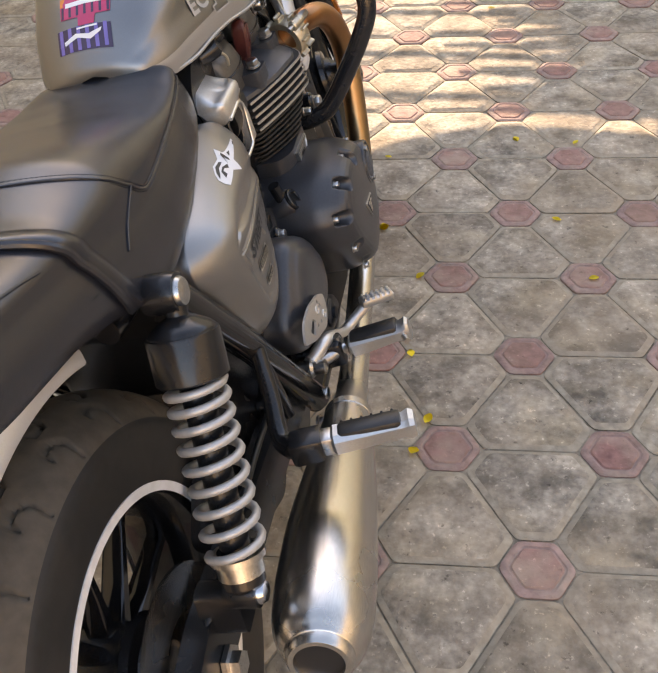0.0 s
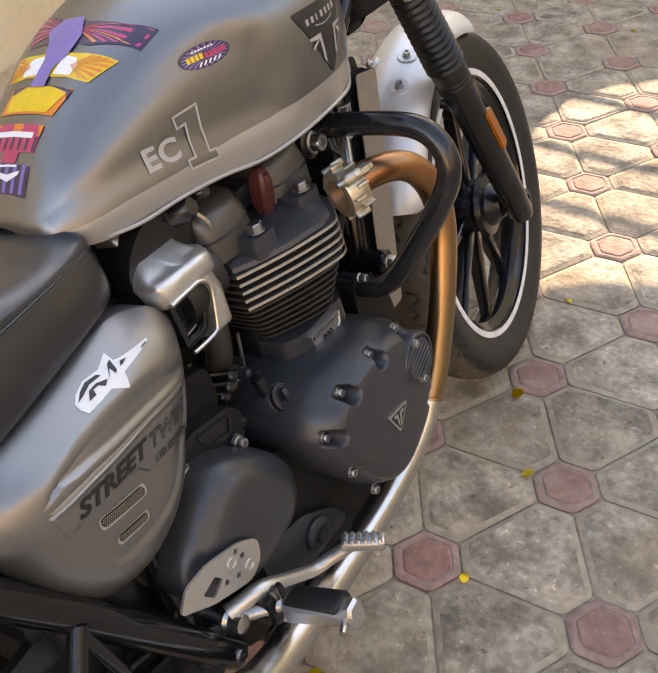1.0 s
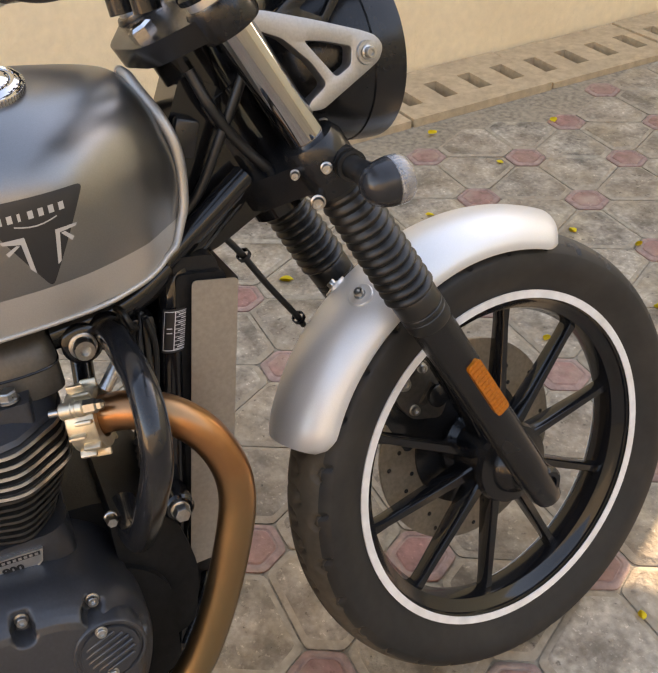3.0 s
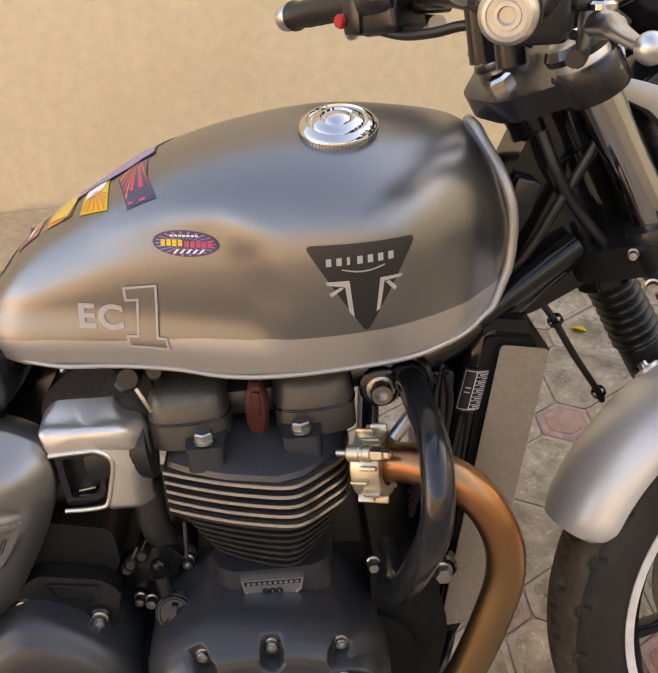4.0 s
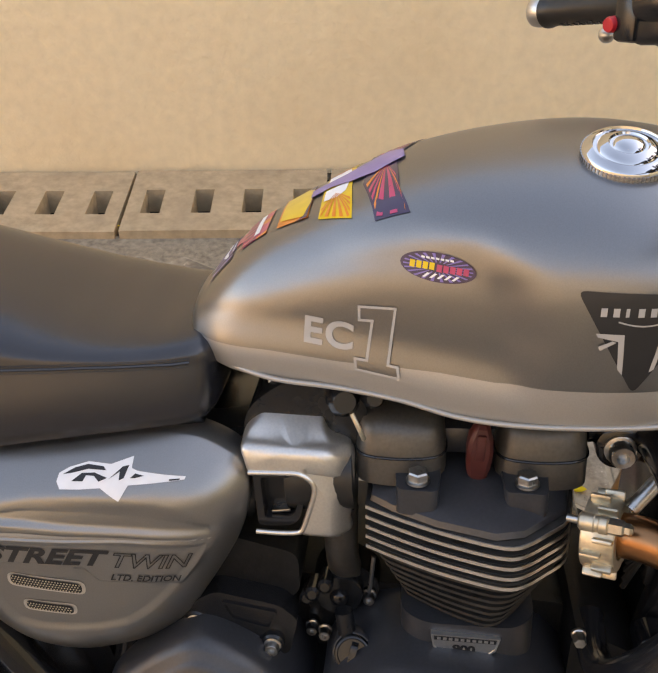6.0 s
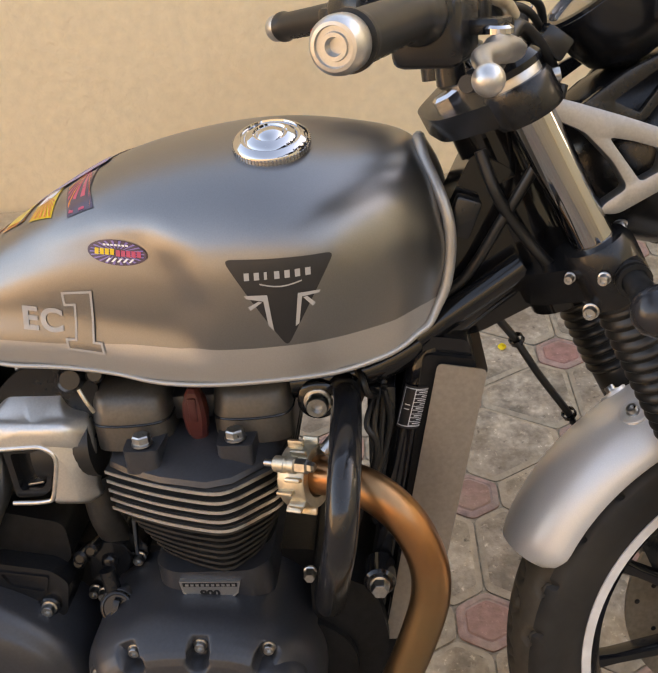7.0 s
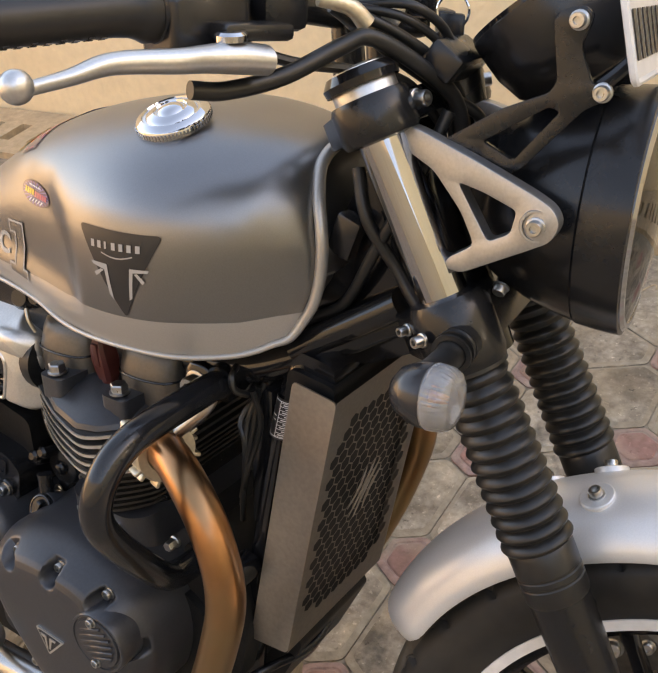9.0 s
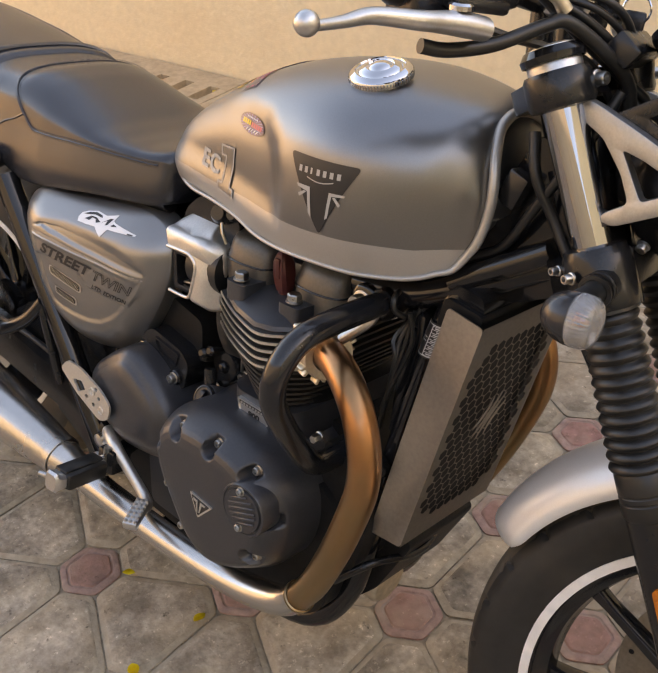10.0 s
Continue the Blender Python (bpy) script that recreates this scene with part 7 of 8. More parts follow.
part("silencer_tip", lathe([(0.0375, -0.004), (0.0365, 0.004), (0.033, 0.008), (0.0275, 0.008), (0.0255, 0.003), (0.0255, -0.02)], axis((0.242, -0.014, 0.318), (0.08, -0.98, 0.14)), 36), STEEL, muffler)
# black disc over the closed end paints the dark of an open pipe
part("outlet", lathe([(0, 0.0005), (0.0262, 0.0005), (0.0262, 0.0015), (0, 0.0015)], axis((0.242, -0.014, 0.318), (0.08, -0.98, 0.14)), 30), DECAL, muffler, "black disc standing in for the shaded exhaust outlet")
part("silencer_band", lathe([(0.0335, -0.007), (0.0345, -0.006), (0.0345, 0.006), (0.0335, 0.007)], axis((0.1995, 0.405, 0.255), (0.09, -0.97, 0.16)), 36, True), STEEL, muffler)
# the twin on the other side
for pts, rr, m_, nm in ((PIPE, 0.0195, BRONZE, "exhaust_pipe"), (LOW, [0.0198, 0.0205, 0.0215, 0.022, 0.022, 0.022, 0.0225, 0.024], STEEL, "lower_pipe"), ([p for p, _ in MUF], [r for _, r in MUF], STEEL, "silencer")):
    part(nm, mirrored(tube(pts, rr, 20, 6)), m_, bike)
# finned collar
CA = axis((0.140, 0.886, 0.632), (0.38, 0.90, 0.12))
collar = part("exhaust_collar", lathe([(0.021, -0.015), (0.0305, -0.015), (0.032, -0.013), (0.032, 0.012), (0.0305, 0.014), (0.021, 0.014)], CA, 36, True), BRASS, bike, "finned alloy exhaust clamp")
cd = V((0.38, 0.90, 0.12)).normalized()
co_ = V((1.0, 0.0, 0.95))
co_ = (co_ - cd * co_.dot(cd)).normalized()               # towards the outside, where the screw sits
CB_ = Matrix(((co_.x, cd.cross(co_).x, cd.x, 0.140), (co_.y, cd.cross(co_).y, cd.y, 0.886), (co_.z, cd.cross(co_).z, cd.z, 0.632), (0, 0, 0, 1)))
for k in range(1, 16):
    a = 2 * math.pi * k / 16
    part("clamp_fin", box((0.009, 0.0046, 0.0175), CB_ @ Matrix.Rotation(a, 4, 'Z') @ pose(0.0345, 0, 0.0050 if k % 2 else -0.0045), 0.0020, 2), BRASS, collar)
screw = part("clamp_barrel", lathe([(0.0060, -0.016), (0.0082, -0.014), (0.0082, -0.003), (0.0074, -0.002), (0.0074, 0.001), (0.0082, 0.002), (0.0082, 0.008), (0.006, 0.010)], CB_ @ pose(0.0375, 0, 0), 20), BRASS, collar)
part("clamp_stud", tube([tuple(CB_ @ V((0.0375, 0, -0.026))), tuple(CB_ @ V((0.0375, 0, 0.024)))], 0.0036, 12, smooth=False), BOLT, screw)
part("clamp_nut", lathe([(0.0074, 0), (0.0074, 0.011), (0.0055, 0.013), (0.0055, 0.017), (0.003, 0.0195), (0, 0.0195)], CB_ @ pose(0.0375, 0, 0.0095), 6), BOLT, screw)
part("oxygen_sensor", tube([(0.135, 0.905, 0.655), (0.120, 0.930, 0.682), (0.112, 0.938, 0.700)], [0.007, 0.0065, 0.004], 12), BOLT, bike, "steel sensor with its lead")

# ---- frame ----
frame_ob = part("frame", merge(tube([(0.060, 1.020, 0.745), (0.066, 1.004, 0.710), (0.070, 0.988, 0.640), (0.072, 0.968, 0.520), (0.074, 0.948, 0.390), (0.076, 0.925, 0.255), (0.085, 0.86, 0.17), (0.092, 0.70, 0.150), (0.095, 0.55, 0.155)], 0.0165, 18),
                           tube([(-0.060, 1.020, 0.745), (-0.066, 1.004, 0.710), (-0.070, 0.988, 0.640), (-0.072, 0.968, 0.520), (-0.074, 0.948, 0.390), (-0.076, 0.925, 0.255), (-0.085, 0.86, 0.17), (-0.092, 0.70, 0.150), (-0.095, 0.55, 0.155)], 0.0165, 18)), GLOSS, bike, "gloss black tubular steel frame")
for s in (1, -1):
    part("upper_tube", tube([(s * 0.012, 1.120, 0.800), (s * 0.030, 1.080, 0.783), (s * 0.055, 1.02, 0.748), (s * 0.066, 0.95, 0.712), (s * 0.07, 0.87, 0.70)], [0.0195, 0.0185, 0.0175, 0.017, 0.017], 18), GLOSS, frame_ob)
    part("rear_rail", tube([(s * 0.08, 0.52, 0.695), (s * 0.09, 0.35, 0.67), (s * 0.10, 0.20, 0.655), (s * 0.100, 0.13, 0.662)], 0.0145, 14), GLOSS, frame_ob)
    part("rear_stay", tube([(s * 0.148, 0.192, 0.652), (s * 0.146, 0.312, 0.480), (s * 0.142, 0.460, 0.250)], 0.0195, 18, smooth=False), GLOSS, frame_ob)
    part("pivot_plate", prism(rounded([(0.36, 0.34), (0.46, 0.36), (0.48, 0.24), (0.40, 0.19), (0.35, 0.24)], 0.02), *((0.095, 0.125) if s > 0 else (-0.125, -0.095)), SIDE, 0.005), GLOSS, frame_ob)
    part("side_tube", tube([(s * 0.085, 0.545, 0.655), (s * 0.095, 0.475, 0.56), (s * 0.105, 0.44, 0.42), (s * 0.12, 0.43, 0.30)], 0.014, 14), GLOSS, frame_ob)
part("steering_gusset", prism(rounded([(0.99, 0.735), (1.06, 0.735), (1.135, 0.775), (1.095, 0.905), (1.055, 0.925), (1.020, 0.85), (0.99, 0.80)], 0.012), -0.038, 0.038, SIDE, 0.012), GLOSS, frame_ob)
part("head_casting", tube([(0.0, 1.140, 0.772), (0.0, 1.085, 0.895)], 0.041, 28, smooth=False), GLOSS, frame_ob)
for y, z, x, r in ((1.012, 0.752, 0.058, 0.0105), (0.898, 0.690, 0.094, 0.0112)):
    part("frame_bolt", right_bolt(x, y, z, r, 0.013, r > 0.012), BOLT, frame_ob, "zinc frame bolt")
part("bolt_lug", lathe([(0.021, -0.05), (0.021, 0.0), (0.017, 0.003), (0, 0.003)], axis((0.092, 0.898, 0.690), (1, 0, 0)), 24), GLOSS, frame_ob)
part("bolt_lug", lathe([(0.0155, -0.04), (0.0155, 0.0), (0.013, 0.003), (0, 0.003)], axis((0.056, 1.012, 0.752), (1, 0, 0)), 24), GLOSS, frame_ob)
# printed label on the downtube
LB = [(0.0695 + 0.0172 * math.cos(a), -0.0172 * math.sin(a)) for a in np.radians(np.linspace(-72, 62, 14))]
def on_tube(z):
    return curve1([(0.640, 0.988), (0.710, 1.004)], z)
rows = [[(x, on_tube(z) - (-y_) * 1.0, z) for x, y_ in LB] for z in np.linspace(0.652, 0.700, 5)]
label = part("frame_label", loft(rows, cap=False, closed=False), DECAL, frame_ob, "black printed label with white lines")


def print_strip(c0, c1, z0, z1):
    part("print_line", loft([[(x + 0.0005, on_tube(zz) + y_, zz) for x, y_ in LB[c0:c1 + 1]] for zz in (z0, z1)], cap=False, closed=False), DECAL_WHITE, label)


for k in range(10):
    z = 0.6562 + 0.0044 * k
    print_strip(3, 8, z - 0.0003, z + 0.0003)
    if k < 9:
        print_strip(4, 6 if k % 2 else 7, z + 0.0016, z + 0.0028)
for z in (0.6550, 0.6972):
    print_strip(3, 12, z - 0.0004, z + 0.0004)


def print_post(c, w):
    p0, p1 = V((*LB[c], 0)), V((*LB[c + 1], 0))
    q = p0 + (p1 - p0) * w
    part("print_line", loft([[(x + 0.0005, on_tube(zz) + y_, zz) for x, y_ in ((p0.x, p0.y), (q.x, q.y))] for zz in (0.6548, 0.6974)], cap=False, closed=False), DECAL_WHITE, label)


for c in (3, 8, 12):
    print_post(c, 0.28)
print_strip(9, 11, 0.6735, 0.6745)
print_strip(9, 11, 0.6785, 0.6795)

# ---- crash bar ----
CB = [(0.075, 0.925, 0.694), (0.12, 0.928, 0.700), (0.20, 0.930, 0.700), (0.240, 0.930, 0.690), (0.262, 0.928, 0.663), (0.262, 0.924, 0.630), (0.240, 0.918, 0.590), (0.205, 0.912, 0.542), (0.172, 0.906, 0.502), (0.150, 0.902, 0.486), (0.120, 0.900, 0.480), (0.075, 0.902, 0.484)]
part("crash_bar", tube(CB, 0.0150, 20, 8), BAR, bike, "bent satin black crash bar")
part("crash_bar", mirrored(tube(CB, 0.0150, 16, 6)), BAR, bike)
part("bar_mount", lathe([(0.019, -0.012), (0.021, 0.0), (0.019, 0.012)], axis((0.080, 0.9255, 0.695), (1, 0, 0)), 24), GLOSS, bike)

# ---- radiator and its guard ----
rad = part("radiator", prism(rounded([(1.005, 0.735), (1.058, 0.728), (1.000, 0.385), (0.952, 0.395)], 0.008), -0.085, 0.085, SIDE, 0.004), CASE, bike, "black radiator behind a perforated guard")
part("radiator_tank", prism(rounded([(1.004, 0.752), (1.050, 0.746), (1.054, 0.722), (1.004, 0.728)], 0.008), -0.078, 0.078, SIDE, 0.006), GLOSS, rad)
# guard: a folded sheet with a field of hexagonal holes
G0, G1 = V((0, 1.067, 0.722)), V((0, 1.008, 0.392))
gd = (G1 - G0)
gn = V((0, gd.z, -gd.y)).normalized() * -1.0
gl = gd.length
gw = 0.096
GM = Matrix(((1, 0, 0, 0), (0, gd.y / gl, gn.y, G0.y), (0, gd.z / gl, gn.z, G0.z), (0, 0, 0, 1)))
pitch = 0.0155
bm = bmesh.new()


def hexa(cx, cy, r):
    return [(cx + r * math.cos(math.pi / 3 * k + math.pi / 6), cy + r * math.sin(math.pi / 3 * k + math.pi / 6)) for k in range(6)]


def holed(cx, cy):
    u, v = cx / 0.082, (cy - gl * 0.5) / (gl * 0.5 - 0.028)
    return abs(u) < 1 and abs(v) < 1 and abs(u) * 0.45 + abs(v) < 1.22


cell_r = pitch / math.sqrt(3)
seen = {}


def vert(x, y, z=0.0):
    x = min(max(x, -gw), gw)
    y = min(max(y, 0.0), gl)
    key_ = (round(x, 5), round(y, 5))
    if key_ not in seen:
        seen[key_] = bm.verts.new((x, y, z))
    return seen[key_]


for j in range(-1, int(gl / (pitch * 0.866)) + 2):
    for i in range(-9, 10):
        cx, cy = (i + (0.5 if j % 2 else 0)) * pitch, j * pitch * 0.866
        ring = hexa(cx, cy, cell_r)
        if all(x < -gw or x > gw or y < 0 or y > gl for x, y in ring):
            continue
        o = [vert(x, y) for x, y in ring]
        if len(set(o)) < 3:
            continue
        if holed(cx, cy):
            n_ = [bm.verts.new((x, y, 0)) for x, y in hexa(cx, cy, cell_r * 0.89)]
            for k in range(6):
                if o[k] is not o[(k + 1) % 6]:
                    bm.faces.new((o[k], o[(k + 1) % 6], n_[(k + 1) % 6], n_[k]))
        else:
            uniq = [v for k, v in enumerate(o) if v is not o[k - 1]]
            if len(uniq) >= 3:
                try:
                    bm.faces.new(uniq)
                except ValueError:
                    pass
bmesh.ops.solidify(bm, geom=bm.faces[:], thickness=0.0016)
bm.transform(GM)
guard = part("radiator_guard", bm, GUARD, bike, "brushed metal radiator guard with hexagonal holes", 30)
for s in (1, -1):
    fl = [(1.067, 0.722), (1.018, 0.730), (0.958, 0.388), (1.008, 0.392)]
    fl = rounded([fl[0], fl[1], fl[2], fl[3]], 0.006)
    part("guard_flange", prism(fl, *((gw - 0.0008, gw + 0.0008) if s > 0 else (-gw - 0.0008, -gw + 0.0008)), SIDE), GUARD, guard)
for o, h, b in ((-0.021, 0.030, 0.006), (-0.007, 0.042, 0.003), (0.007, 0.042, -0.003), (0.021, 0.030, -0.006)):
    slash = tube([(o + b * math.sin(math.pi * (t + 1) / 2), h * t, 0) for t in np.linspace(-1, 1, 7)], [0.0012, 0.0026, 0.0034, 0.0036, 0.0034, 0.0026, 0.0012], 8, 2)
    slash.transform(GM @ Matrix.Translation((0, gl * 0.47, 0.0014)) @ Matrix.Rotation(radians(-30), 4, 'Z') @ Matrix.Diagonal((0.95, 0.85, 0.22, 1)))
    part("emblem_slash", slash, GUARD, guard)
part("lower_guard", tube([(-0.10, 0.95, 0.36), (0.0, 0.985, 0.33), (0.09, 0.965, 0.335), (0.12, 0.93, 0.30)], 0.0055, 10), BLACK, bike, "black lower bracket")
part("splash_plate", prism(rounded([(0.93, 0.33), (0.985, 0.370), (0.995, 0.358), (0.95, 0.26), (0.90, 0.20), (0.88, 0.22)], 0.01), -0.09, 0.05, SIDE, 0.003), CASE, bike, "black splash plate below the radiator")
part("horn", lathe([(0, -0.02), (0.03, -0.018), (0.038, 0), (0.036, 0.01), (0.01, 0.014), (0, 0.014)], axis((0.03, 0.985, 0.56), (0.5, 0.85, 0)), 28), BLACK, bike, "black horn")
# added box, wide enough to darken the gap between barrels and radiator
part("gap_box", box((0.15, 0.03, 0.17), pose(0.0, 0.962, 0.61), 0.005), BLACK, bike, "plain black box added to darken the gap behind the barrels")
for k in range(4):
    part("wire", tube([(0.09 - 0.01 * k, 0.965, 0.70), (0.085, 0.970 - 0.008 * k, 0.66), (0.092, 0.955, 0.60 + 0.01 * k), (0.07, 0.93, 0.55 - 0.01 * k)], 0.0032, 8), BOOT, bike)
part("head_lead", tube([(0.05, 0.93, 0.71), (0.09, 0.942, 0.715), (0.098, 0.948, 0.700), (0.085, 0.955, 0.690)], 0.0038, 8), BOOT, bike)

# ---- rear: shocks, swing arm, guard ----
for s in (1, -1):
    T, B = V((s * 0.168, 0.160, 0.677)), V((s * 0.175, 0.024, 0.384))
    d = B - T
    L_ = d.length
    am = axis(T, tuple(d))
    shock = part("shock_absorber", lathe([(0.0165, 0.09), (0.0165, L_ - 0.035), (0.020, L_ - 0.033), (0.020, L_ - 0.012)], am, 24), BLACK, bike, "rear shock absorber with a silver coil spring")
    part("top_eye", lathe([(0.010, -0.018), (0.0195, -0.018), (0.021, -0.012), (0.021, 0.012), (0.0195, 0.018), (0.010, 0.018)], axis(T - V((s * 0.010, 0, 0)), (s, 0, 0)), 32), BLACK, shock)
    part("eye_bolt", lathe([(0.0155, 0), (0.0155, 0.002), (0.0135, 0.005), (0.008, 0.0068), (0, 0.0072)], axis(T + V((s * 0.008, 0, 0)), (s, 0, 0)), 28), BOLT, shock, "domed steel bolt")
    part("neck", lathe([(0.013, 0.012), (0.011, 0.022), (0.014, 0.034)], am, 24), BLACK, shock)
    part("spring_cup", lathe([(0.010, 0.022), (0.018, 0.026), (0.030, 0.033), (0.0345, 0.0375), (0.0350, 0.040), (0.0372, 0.0405), (0.0378, 0.043), (0.0378, 0.086), (0.036, 0.088), (0.030, 0.088)], am, 40), BLACK, shock, "black spring cover")
    coil = []
    turns = 9.5
    for k in range(int(turns * 18) + 1):
        t = k / (turns * 18)
        ph = 2 * math.pi * turns * t
        pit = 0.082 + (L_ - 0.128) * (t ** 1.25 if t < 0.75 else 0.75 ** 1.25 + (1 - 0.75 ** 1.25) * (t - 0.75) / 0.25)
        coil.append(tuple(am @ V((0.0295 * math.cos(ph), 0.0295 * math.sin(ph), pit))))
    part("coil_spring", tube(coil, 0.0048, 10, 1), SPRING, shock, "silver coil spring")
    part("damper_rod", tube([tuple(am @ V((0, 0, 0.08))), tuple(am @ V((0, 0, 0.16)))], 0.006, 12, smooth=False), CHROME, shock)
    part("preload_collar", lathe([(0.020, L_ - 0.048), (0.0300, L_ - 0.047), (0.0300, L_ - 0.040), (0.025, L_ - 0.038), (0.025, L_ - 0.022), (0.020, L_ - 0.020)], am, 14), BOLT, shock)
    part("lower_body", lathe([(0.021, L_ - 0.05), (0.0235, L_ - 0.03), (0.0235, L_ - 0.012), (0.016, L_ - 0.004)], am, 28), BLACK, shock)
    part("lower_eye", lathe([(0.008, -0.018), (0.017, -0.018), (0.018, -0.012), (0.018, 0.012), (0.017, 0.018), (0.008, 0.018)], axis(B - V((s * 0.004, 0, 0)), (s, 0, 0)), 28), BLACK, shock)
    part("eye_bolt", lathe([(0.0135, 0), (0.0135, 0.003), (0.0105, 0.008), (0, 0.009)], axis(B + V((s * 0.014, 0, 0)), (s, 0, 0)), 28), CHROME, shock)
    arm = part("swing_arm", loft([[(s * (0.118 + dx), y, z + dz) for dx, dz in ((-0.015, -h), (0.015, -h), (0.017, 0), (0.015, h), (-0.015, h), (-0.017, 0))] for y, z, h in ((0.43, 0.290, 0.030), (0.30, 0.305, 0.032), (0.12, 0.322, 0.034), (0.0, 0.328, 0.036), (-0.07, 0.325, 0.030), (-0.085, 0.324, 0.018))]), BLACK, bike, "black box-section swing arm")
    part("shock_mount", prism(rounded([(0.0, 0.340), (0.05, 0.340), (0.040, 0.392), (0.012, 0.396)], 0.010), *((0.12, 0.168) if s > 0 else (-0.168, -0.12)), SIDE, 0.004), BLACK, arm)
    part("axle_nut", lathe([(0.022, 0), (0.022, 0.006), (0.015, 0.007), (0.015, 0.018), (0, 0.019)], axis((s * 0.136, -0.012, 0.309), (s, 0, 0)), 6), BOLT, arm)
    # pillion peg and its hanger
    P0, P1 = V((s * 0.222, 0.205, 0.408)), V((s * 0.345, 0.228, 0.407))
    pd = (P1 - P0).normalized()
    pm = axis(P0, tuple(pd))
    hanger = part("peg_hanger", merge(tube([(s * 0.158, 0.305, 0.478), (s * 0.168, 0.270, 0.435), (s * 0.180, 0.225, 0.405), (s * 0.200, 0.205, 0.404)], [0.010, 0.011, 0.012, 0.013], 14), box((0.034, 0.034, 0.040), pm @ pose(0, 0, -0.004), 0.006)), BLACK, bike, "black pillion peg hanger")
    part("hanger_arm", tube([(s * 0.160, 0.300, 0.475), (s * 0.155, 0.32, 0.40), (s * 0.150, 0.335, 0.34)], 0.008, 12), BLACK, hanger)
    part("peg_clevis", box((0.024, 0.026, 0.018), pm @ pose(0, 0, 0.020), 0.004), BOLT, hanger)
    peg = part("pillion_peg", loft([[tuple(pm @ V((a * w, b * h, z))) for a, b in ((-1, -0.6), (-0.6, -1), (0.6, -1), (1, -0.6), (1, 0.6), (0.6, 1), (-0.6, 1), (-1, 0.6))] for z, w, h in ((0.026, 0.012, 0.012), (0.030, 0.016, 0.015), (0.110, 0.0135, 0.0125), (0.118, 0.015, 0.016), (0.124, 0.013, 0.013))]), SATIN, hanger, "aluminium pillion peg with a black rubber")
    part("peg_rubber", box((0.024, 0.020, 0.076), pm @ pose(0.0, 0.010 * 0 + 0.007, 0.072), 0.006), BOOT, peg)
    part("peg_rubber", box((0.020, 0.027, 0.076), pm @ pose(0.007, 0.0, 0.072), 0.006), BOOT, peg)
    for k in range(6):
        part("rubber_rib", box((0.003, 0.024, 0.003), pm @ pose(0.0175, 0.0, 0.040 + 0.012 * k), 0.001, 1), BOOT, peg)
    # rider's peg
    P0, P1 = V((s * 0.190, 0.513, 0.296)), V((s * 0.288, 0.524, 0.309))
    pd = (P1 - P0).normalized()
    pm = axis(P0, tuple(pd))
    fp = part("rider_peg", loft([[tuple(pm @ V((a * w, b * h, z))) for a, b in ((-1, -0.6), (-0.6, -1), (0.6, -1), (1, -0.6), (1, 0.6), (0.6, 1), (-0.6, 1), (-1, 0.6))] for z, w, h in ((0.010, 0.011, 0.011), (0.014, 0.017, 0.016), (0.080, 0.0155, 0.0115), (0.092, 0.0165, 0.012), (0.099, 0.014, 0.016), (0.103, 0.011, 0.013))]), SATIN, bike, "aluminium footpeg with a black rubber pad")
    part("peg_rubber", box((0.022, 0.026, 0.074), pm @ pose(0.011, 0.0, 0.049), 0.005), BOOT, fp)
    part("peg_rubber", box((0.026, 0.014, 0.074), pm @ pose(0.0, 0.0095, 0.049), 0.004), BOOT, fp)
    part("peg_bracket", merge(box((0.036, 0.040, 0.040), pm @ pose(0, 0, -0.020), 0.006), tube([(s * 0.12, 0.50, 0.30), (s * 0.175, 0.511, 0.296)], 0.013, 14, smooth=False)), BLACK, fp)
    part("peg_pin", tube([tuple(pm @ V((0, -0.024, -0.004))), tuple(pm @ V((0, 0.024, -0.004)))], 0.006, 10, smooth=False), BOLT, fp)
    part("bank_feeler", tube([tuple(pm @ V((-0.012, 0, 0.092))), tuple(pm @ V((-0.030, 0, 0.098)))], 0.0045, 10, smooth=False), BOLT, fp)

# heel plate with holes and slot, brake pedal
HP = rounded([(0.3905, 0.4045), (0.4090, 0.4260), (0.4450, 0.4265), (0.4940, 0.4115), (0.5190, 0.3940), (0.5140, 0.3680), (0.4920, 0.3560), (0.4330, 0.3780), (0.4050, 0.3960)], 0.010)
hole = rounded([(0.4243, 0.3999), (0.4471, 0.4060), (0.4561, 0.3939), (0.4377, 0.3830)], 0.003)
bores = [circle(y, z, 0.0034, 14) for y, z in ((0.4908, 0.3946), (0.4769, 0.3779), (0.4593, 0.3850), (0.4840, 0.4068))]
heel = part("heel_plate", holed_plate(HP, [hole] + bores, 0.1810, 0.1842, SIDE), COVERALU, bike, "satin aluminium heel plate with holes")
for y, z in ((0.4739, 0.3992), (0.4957, 0.3755)):
    part("plate_dimple", lathe([(0, 0.0028), (0.0054, 0.0028), (0.0054, 0.0043), (0.0068, 0.0040), (0.0068, 0.0)], axis((0.1815, y, z), (1, 0, 0)), 18), COVERALU, heel)
part("plate_stud", lathe([(0.006, -0.014), (0.006, 0), (0, 0)], axis((0.1812, 0.470, 0.392), (1, 0, 0)), 14), BLACK, heel)
